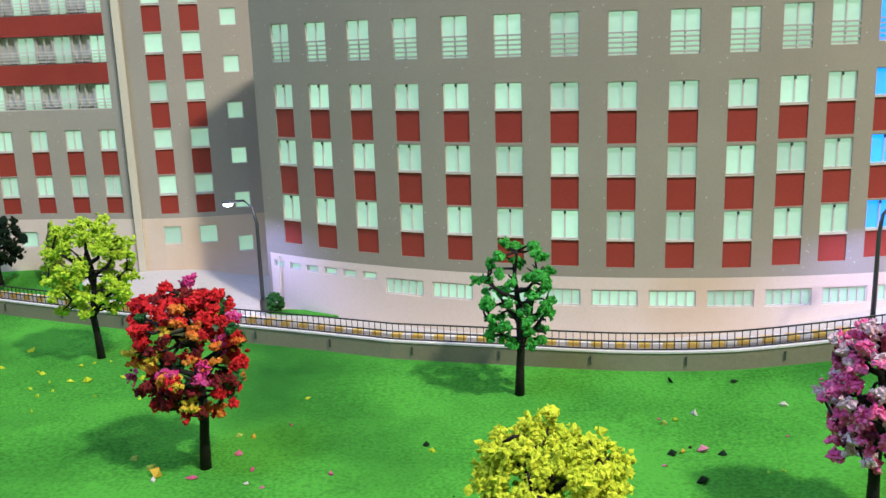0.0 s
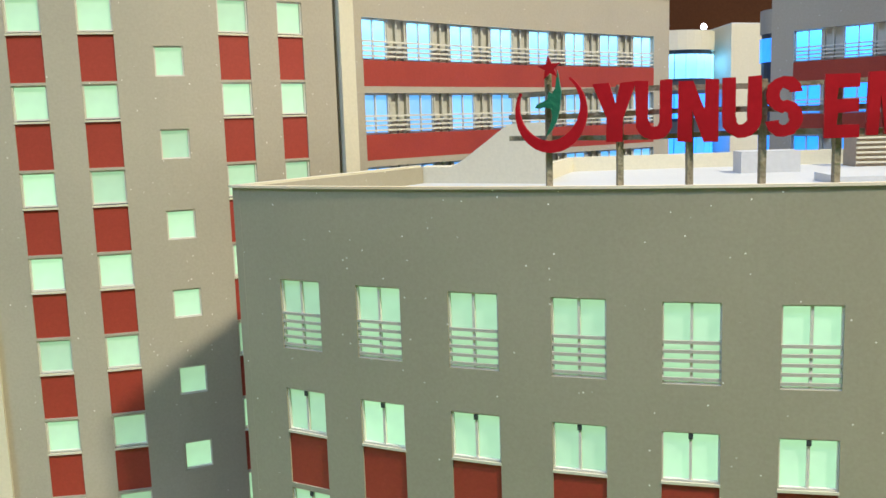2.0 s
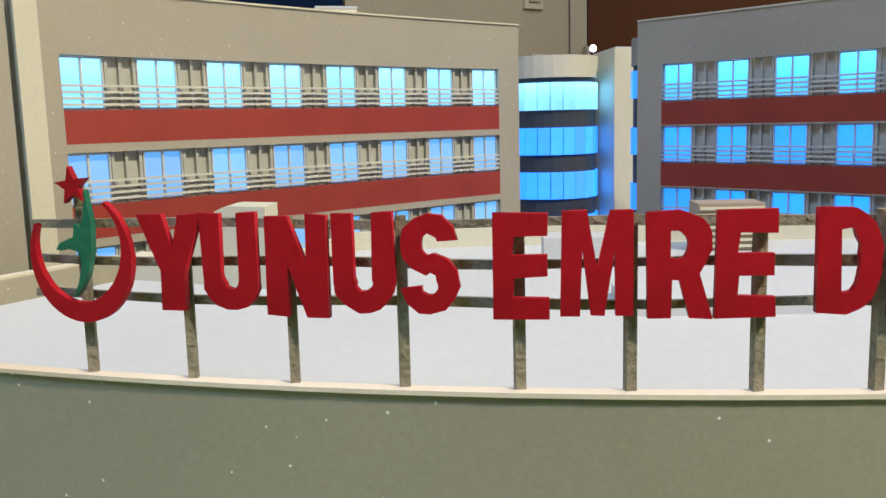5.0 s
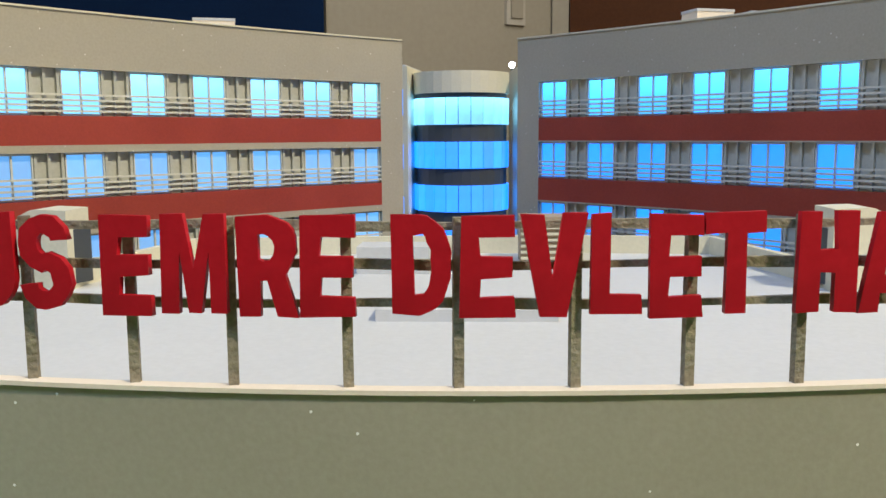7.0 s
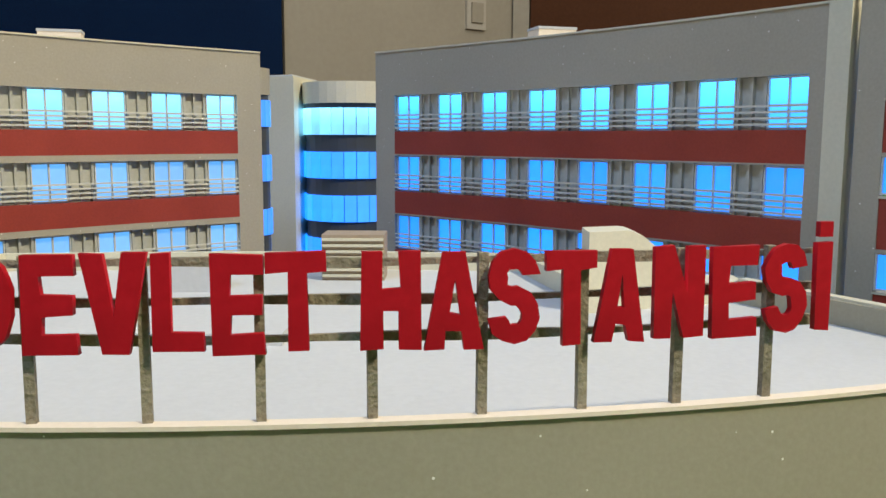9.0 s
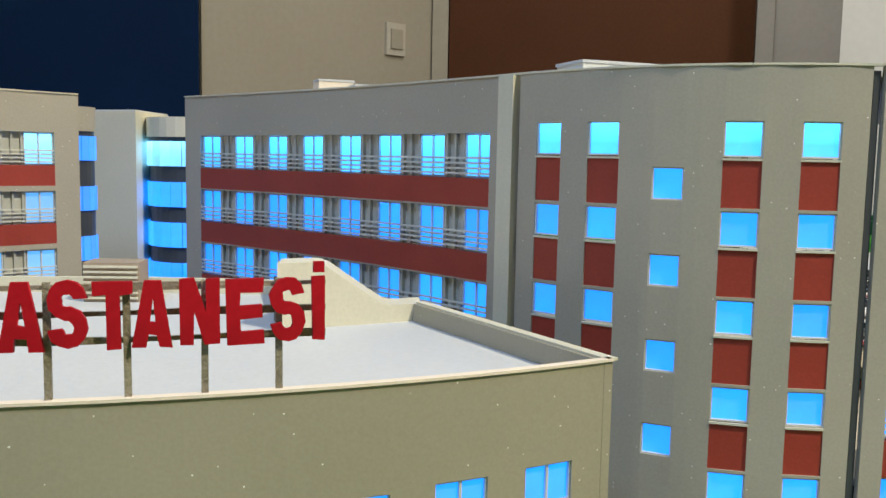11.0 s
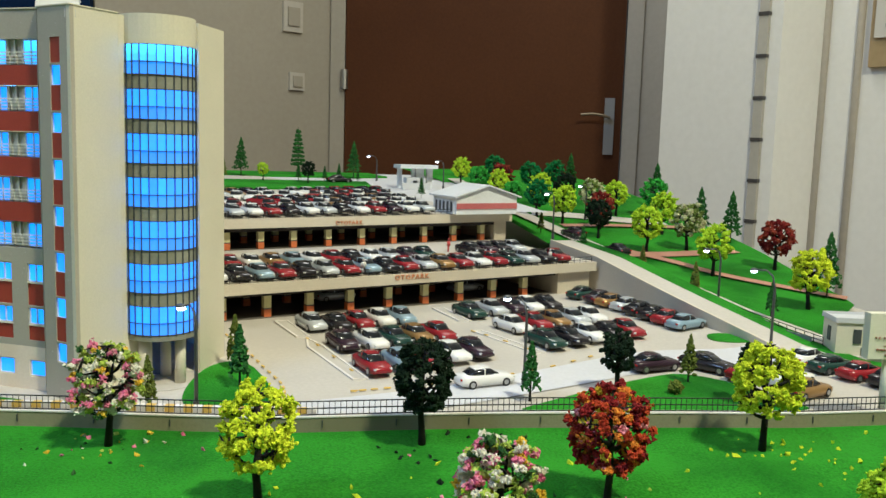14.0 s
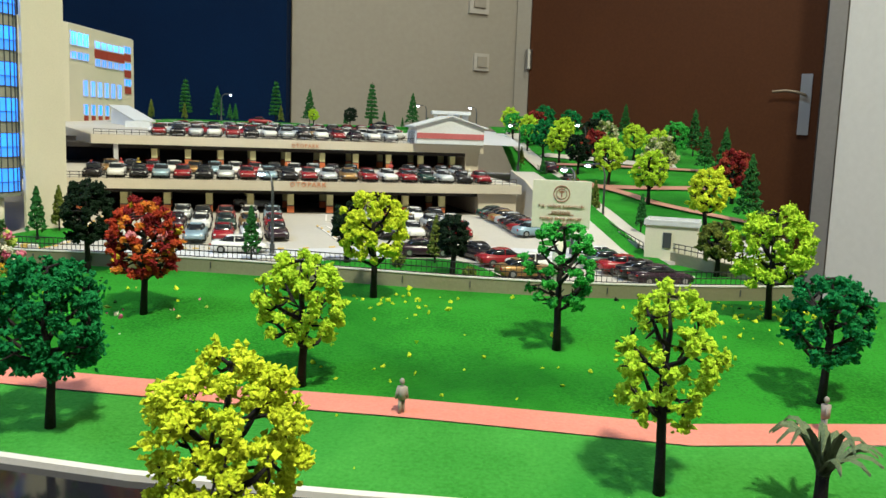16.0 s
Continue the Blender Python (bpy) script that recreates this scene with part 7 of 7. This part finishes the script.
def conifer(seed, kind="conifer", height=0.26, width=0.085, n=330):
    """A small fir: thin trunk and a dense cone of foam crumbs in drooping tiers."""
    rng = np.random.default_rng(seed)
    ob = thing("conifer", (0, 0, 0), ("olive green" if kind == "olive" else "green") + " slender conical model fir on a thin trunk", "tree", "model firs")
    part("trunk", Build().tube([(0, 0, -0.01), (0, 0, height * 0.3), (0, 0, height * 0.95)], [0.006, 0.005, 0.001], 6), BARK, ob)
    t = rng.uniform(0, 1, n) ** 0.8
    z = height * (0.22 + 0.78 * t)
    r = width / 2 * (1 - t) ** 0.75 * (1 + 0.22 * np.sin(t * 38)) * np.sqrt(rng.uniform(0.45, 1, n))
    a = rng.uniform(0, 2 * np.pi, n)
    v, f = crumbs(np.stack([r * np.cos(a), r * np.sin(a), z - r * 0.25], -1), 0.0095 * (1.1 - 0.5 * t), rng)
    crown = new("crown", raw_mesh("crown", v, f, LEAF[kind]))
    crown.parent = ob
    return ob


def tiered(seed, height=0.42, width=0.13):
    """A spruce with clear level tiers and gaps between them."""
    rng = np.random.default_rng(seed)
    ob = thing("conifer", (0, 0, 0), "dark green tiered model spruce on a thin trunk", "tree", "model spruces")
    part("trunk", Build().tube([(0, 0, -0.01), (0, 0, height)], [0.008, 0.002], 6), BARK, ob)
    pts, sizes = [], []
    for k in range(9):
        t = k / 9
        rr = width / 2 * (1 - t) ** 0.6
        n = int(120 * (1 - 0.6 * t))
        a, q = rng.uniform(0, 2 * np.pi, n), rr * np.sqrt(rng.uniform(0.05, 1, n))
        pts.append(np.stack([q * np.cos(a), q * np.sin(a), height * (0.22 + 0.78 * t) - q * 0.12 + rng.normal(0, 0.004, n)], -1))
        sizes.append(np.full(n, 0.010))
    v, f = crumbs(np.concatenate(pts), np.concatenate(sizes), rng)
    crown = new("crown", raw_mesh("crown", v, f, LEAF["conifer"]))
    crown.parent = ob
    return ob


_trees = {}


def plant(kind, x, y, z, scale=1.0, turn=0.0, make=None, **kw):
    m = pose(x * K, y * K, z * K, 0, 0, math.degrees(turn)) @ Matrix.Scale(scale, 4)
    if kind not in _trees:
        _trees[kind] = make()
        _trees[kind].matrix_basis = m
        return _trees[kind]
    base = _trees[kind]
    made = copy_thing(base, m)
    made.matrix_basis = m
    return made


# the trees on the lawn, each of its own shape
def own_tree(colour, seed, x, y, top, width, z=None, turn=0.0, **kw):
    z = lawn_z(x, y) if z is None else z
    ob = round_tree(colour, seed, width, top - z, **kw)
    ob.matrix_basis = pose(x * K, y * K, z * K, 0, 0, turn)
    return ob


own_tree("lime", 3, -1.26, 3.07, -0.51, 0.32, fill=0.75, tuft=0.024)
own_tree("red", 4, -0.63, 2.11, -0.52, 0.30, fill=1.0, tuft=0.017, tilt=-0.02, count=125, flakes=30)
own_tree("green", 5, 0.24, 2.56, -0.54, 0.27, fill=0.45, tuft=0.016, count=80)
own_tree("yellow", 6, 0.20, 1.55, -0.70, 0.30, fill=1.0, tuft=0.023, count=80)
own_tree("magenta", 7, 0.93, 1.72, -0.56, 0.24, fill=1.0, tuft=0.017, count=110, flakes=30)
own_tree("lime", 8, 2.915, 2.15, -0.395, 0.31, fill=0.75, tuft=0.022)
own_tree("dark", 9, 3.35, 1.75, -0.55, 0.26, fill=0.9, tuft=0.024, count=75)
own_tree("pink", 10, 4.17, 1.95, -0.375, 0.285, fill=1.0, tuft=0.016, count=105, flakes=26)
own_tree("yellow", 11, 4.69, 1.22, -0.37, 0.255, fill=0.75, tuft=0.023)
own_tree("black", 12, 5.36, 1.69, -0.35, 0.225, fill=1.0, tuft=0.022, count=75)
own_tree("pink", 13, 5.35, 0.78, -0.43, 0.27, fill=1.0, tuft=0.017, count=120, flakes=30)
own_tree("autumn", 14, 5.84, 1.04, -0.37, 0.285, fill=1.0, tuft=0.017, count=115, flakes=28)
own_tree("dark", 15, 5.89, 0.14, -0.46, 0.33, fill=0.95, tuft=0.023, count=80)
own_tree("yellow", 16, 6.69, 1.36, -0.33, 0.28, fill=0.85, tuft=0.022)
own_tree("lime", 17, 6.54, 0.47, -0.47, 0.29, fill=0.75, tuft=0.020)
own_tree("green", 18, 7.39, 0.80, -0.37, 0.27, fill=0.45, tuft=0.017, count=78)
own_tree("lime", 19, 8.28, 1.20, -0.33, 0.32, fill=0.85, tuft=0.023)
own_tree("lime", 20, 7.55, -0.09, -0.43, 0.27, fill=0.75, tuft=0.020)
own_tree("dark", 21, 8.18, 0.44, -0.46, 0.29, fill=0.6, tuft=0.021)
own_tree("yellow", 22, 6.59, -0.66, -0.49, 0.31, fill=0.95, tuft=0.022, grain=0.0056, flakes=80, count=62, z=-0.99)
own_tree("black", 23, 2.43, 2.93, -0.54, 0.22, fill=0.8, tuft=0.020, z=-0.80)
own_tree("black", 24, -2.07, 3.99, -0.66, 0.25, fill=0.7, tuft=0.020, z=-0.97)
own_tree("black", 25, 6.48, 2.21, -0.47, 0.17, fill=0.8, tuft=0.020, z=-0.77)
own_tree("olive", 26, 8.37, 2.17, -0.49, 0.21, fill=0.8, tuft=0.020, z=-0.77)
own_tree("black", 27, 7.02, 1.90, -0.47, 0.15, fill=0.8, tuft=0.020, z=-0.77)
own_tree("olive", 28, 8.90, 2.93, -0.49, 0.21, fill=0.8, tuft=0.020, z=-0.77)

for k, (kind, x, y, h) in enumerate((("conifer", 2.81, 2.93, 0.25), ("olive", 3.16, 2.82, 0.255), ("conifer", 3.54, 2.70, 0.26), ("olive", 4.69, 2.90, 0.27), ("conifer", 4.70, 2.60, 0.30), ("olive", 4.30, 2.32, 0.24),
                                     ("conifer", 6.0, 2.15, 0.28), ("olive", 6.93, 2.30, 0.25), ("olive", -1.82, 4.02, 0.29))):
    z = pave_z(x, y) + 0.004
    plant(kind, x, y, z, h / 0.26, 1.7 * k, (lambda kd=kind: conifer(40 if kd == "olive" else 41, kd)))
bush_rng = np.random.default_rng(77)
for x, y, z, w in ((-0.70, 3.55, -1.03, 0.085), (6.75, 2.12, -0.775, 0.065), (7.1, 1.86, -0.78, 0.06)):
    n = 130
    d = bush_rng.normal(0, 1, (n, 3))
    d /= np.linalg.norm(d, axis=1)[:, None]
    v, f = crumbs(np.array([0, 0, w * 0.5]) + d * w * 0.5 * bush_rng.uniform(0.6, 1, (n, 1)) * np.array([1, 1, 0.95]), np.full(n, 0.010), bush_rng)
    bush = new("bush", raw_mesh("bush", v, f, LEAF["olive" if x > 0 else "conifer"]))
    bush.location = (x * K, y * K, z * K)
    tagged(bush, "small round olive green foam bush", "bush", "bushes")

# trees on the hill and terrace share a few shapes
HILL = [("green", 7.75, 8.3, 0.9), ("lime", 7.9, 8.0, 0.9), ("maroon", 8.0, 8.2, 1.0), ("green", 7.85, 7.4, 0.8), ("dark", 7.98, 7.0, 1.0), ("lime", 8.25, 7.6, 0.95), ("dark", 8.45, 8.4, 1.0), ("black", 8.6, 7.7, 0.95),
        ("lime", 8.10, 6.6, 1.0), ("maroon", 8.42, 6.4, 0.95), ("blossom", 8.65, 7.1, 1.0), ("black", 8.2, 5.98, 0.95), ("lime", 8.38, 5.38, 1.05), ("lime", 8.98, 6.15, 1.05), ("blossom", 8.84, 5.46, 1.08), ("lime", 8.95, 7.1, 0.95),
        ("green", 9.35, 7.0, 1.1), ("lime", 8.56, 4.6, 1.05), ("maroon", 9.26, 4.75, 1.08), ("yellow", 8.74, 3.66, 1.1), ("dark", 8.85, 8.6, 1.0), ("dark", 8.2, 9.0, 1.0), ("lime", 7.75, 9.0, 0.9)]
for k, (c, x, y, s) in enumerate(HILL):
    plant("hill_" + c, x, y, hill_z(x, y), s, 2.1 * k, (lambda c=c: round_tree(c, 60 + len(c), 0.27, 0.40, fill=0.9, flakes=26, grain=0.0082)))
for k, (x, y, h, w) in enumerate(((9.12, 3.93, 0.50, 0.12), (9.50, 5.76, 0.50, 0.14), (9.46, 6.24, 0.46, 0.14), (9.72, 7.6, 0.52, 0.12), (9.2, 8.9, 0.46, 0.13))):
    plant("tall_fir", x, y, hill_z(x, y), h / 0.44, 1.3 * k, lambda: conifer(90, "conifer", 0.44, 0.165, 900))
for k, (x, y, h) in enumerate(((7.68, 6.15, 0.2), (7.82, 5.5, 0.2), (8.05, 4.05, 0.24), (8.25, 3.42, 0.25), (8.0, 4.75, 0.2))):
    plant("olive" if k % 2 == 0 else "conifer", x, y, hill_z(x, y) + 0.02, h / 0.26, 0.7 * k)
for k, (x, y, h) in enumerate(((4.42, 10.7, 0.62), (5.86, 10.4, 0.62), (3.15, 10.5, 0.60))):
    if k == 0 or k == 1:
        plant("tiered", x, y, terrace_z(x, y) + 0.01, h / 0.42, 1.1 * k, lambda: tiered(95))
    else:
        plant("tiered", x, y, terrace_z(x, y) + 0.01, h / 0.42, 1.1 * k)
for k, (x, y, h) in enumerate(((5.07, 9.76, 0.47), (6.48, 9.6, 0.46), (3.72, 10.1, 0.48), (6.75, 7.15, 0.20))):
    plant("tall_fir", x, y, terrace_z(x, y) + 0.01, h / 0.44, 0.9 * k)
for k, (x, y, h) in enumerate(((4.29, 8.8, 0.24), (4.83, 8.97, 0.24), (3.62, 8.9, 0.23), (5.68, 8.8, 0.21), (5.99, 8.8, 0.18), (6.16, 8.8, 0.21), (6.39, 8.8, 0.14), (3.3, 8.6, 0.26), (4.12, 9.2, 0.23))):
    plant("olive" if k in (1, 2, 7) else "conifer", x, y, terrace_z(x, y) + 0.02, h / 0.26, 0.8 * k)
for k, (c, x, y, s) in enumerate((("lime", 5.27, 8.80, 0.52), ("black", 5.76, 8.54, 0.63))):
    plant("hill_" + c, x, y, terrace_z(x, y) + 0.02, s, 1.9 * k)

# a spiky grey-green palm at the edge of the lawn
palm = thing("palm", (7.92, -0.18, -0.98), "grey-green model palm with spiky fronds", "palm")
part("trunk", Build().tube([(7.92, -0.18, -1.0), (7.92, -0.18, -0.88)], [0.02, 0.016], 8), BARK, palm)
PALMG = leaf("grey_green_frond", (0.10, 0.14, 0.07), (0.18, 0.22, 0.12))
for k in range(16):
    a = 2.4 * k
    lift = 0.05 + 0.05 * ((k * 7) % 5) / 4
    v, fcs = [], []
    for i in range(6):
        t = i / 5
        rr, z = 0.13 * t, -0.88 + lift * math.sin(math.pi * t * 0.75) * 1.4
        w = 0.014 * (1 - t) ** 0.6 + 0.002
        for sgn, dz in ((-1, -0.004), (0, 0.004), (1, -0.004)):
            v.append((7.92 + rr * math.cos(a) - sgn * w * math.sin(a), -0.18 + rr * math.sin(a) + sgn * w * math.cos(a), z + dz))
        if i:
            o = 3 * i - 3
            fcs += [(o, o + 1, o + 4, o + 3), (o + 1, o + 2, o + 5, o + 4)]
    part("frond", Build().add(v, fcs), PALMG, palm)

# ---------------------------------------------------------------- small figures, plain shapes
FIG = {n: plain("figure_" + n, c, 0.7) for n, c in (("grey", (0.32, 0.27, 0.24)), ("red", (0.45, 0.06, 0.05)), ("yellow", (0.5, 0.36, 0.06)), ("white", (0.6, 0.58, 0.55)))}


def figure(x, y, z, c, turn):
    b = Build()
    b.drum((-0.006, 0), 0.0055, 0.0, 0.052, 8, 0.007).drum((0.007, 0.004), 0.0055, 0.0, 0.052, 8, 0.007)
    b.drum((0, 0), 0.013, 0.048, 0.090, 10, 0.015)
    b.ball((0, 0, 0.106), (0.0085, 0.0085, 0.011))
    b.tube([(-0.015, 0, 0.086), (-0.019, 0.003, 0.052)], 0.004, 6).tube([(0.015, 0, 0.086), (0.019, -0.003, 0.052)], 0.004, 6)
    ob = single("figurine", b, FIG[c], "tiny painted plastic standing figurine", "figurine", group="figurines", smooth=True)
    ob.matrix_basis = pose(x * K, y * K, z * K, 0, 0, turn) @ Matrix.Scale(0.95, 4)


for x, y, z, c, t in ((6.87, 0.29, lawn_z(6.87, 0.29), "grey", 30), (8.11, 0.25, lawn_z(8.11, 0.25), "grey", 80), (*garage_pt(0.98, 0.02), -0.494, "white", 10), (*garage_pt(2.12, 0.75), -0.475, "red", 40),
                      (*garage_pt(-0.02, 0.42), -0.483, "red", 0), (*garage_pt(0.1, 0.46), -0.482, "yellow", 0), (*garage_pt(-0.2, 0.15), -0.49, "red", 0), (*garage_pt(2.6, 0.03), -0.494, "white", 60)):
    figure(x, y, z, c, t)

# fallen crumbs of foam on the grass
frng = np.random.default_rng(5)
for nm, cols, spots in (("fallen_crumbs", LEAF["yellow"], ((6.84, 1.36, 0.36, 34), (8.22, 1.22, 0.42, 80), (4.62, 1.20, 0.45, 20), (-1.28, 2.85, 0.4, 26), (6.78, 0.62, 0.35, 12), (7.3, 0.6, 0.9, 16), (0.5, 1.9, 1.2, 12), (5.6, 1.1, 0.7, 14))),
                        ("fallen_petals", LEAF["pink"], ((5.84, 1.04, 0.4, 16), (4.17, 1.95, 0.3, 40), (5.4, 1.0, 0.5, 14), (-0.63, 2.11, 0.4, 14), (0.8, 2.1, 0.5, 14))),
                        ("fallen_dark_crumbs", LEAF["black"], ((5.36, 1.69, 0.3, 14), (0.6, 2.2, 0.9, 9), (8.0, 1.35, 0.4, 14)))):
    pts, sizes = [], []
    for x, y, r, n in spots:
        for _ in range(n):
            px, py = x + frng.normal(0, r * 0.5), y + frng.normal(0, r * 0.4)
            if py > wall_y(px) - 0.05 or py < edge_y(px) + 0.03:
                continue
            s = frng.uniform(0.004, 0.012) * (1.5 if frng.random() < 0.12 else 1.0)
            pts.append((px, py, lawn_z(px, py) + s * 0.4))
            sizes.append(s)
    v, f = crumbs(np.array(pts), sizes, frng)
    ob = new(nm, raw_mesh(nm, v, f, cols, np.repeat(frng.integers(0, len(cols), len(pts)), 8)))
    tagged(ob, "loose foam crumbs scattered on the lawn", "crumbs", kind="stuff")
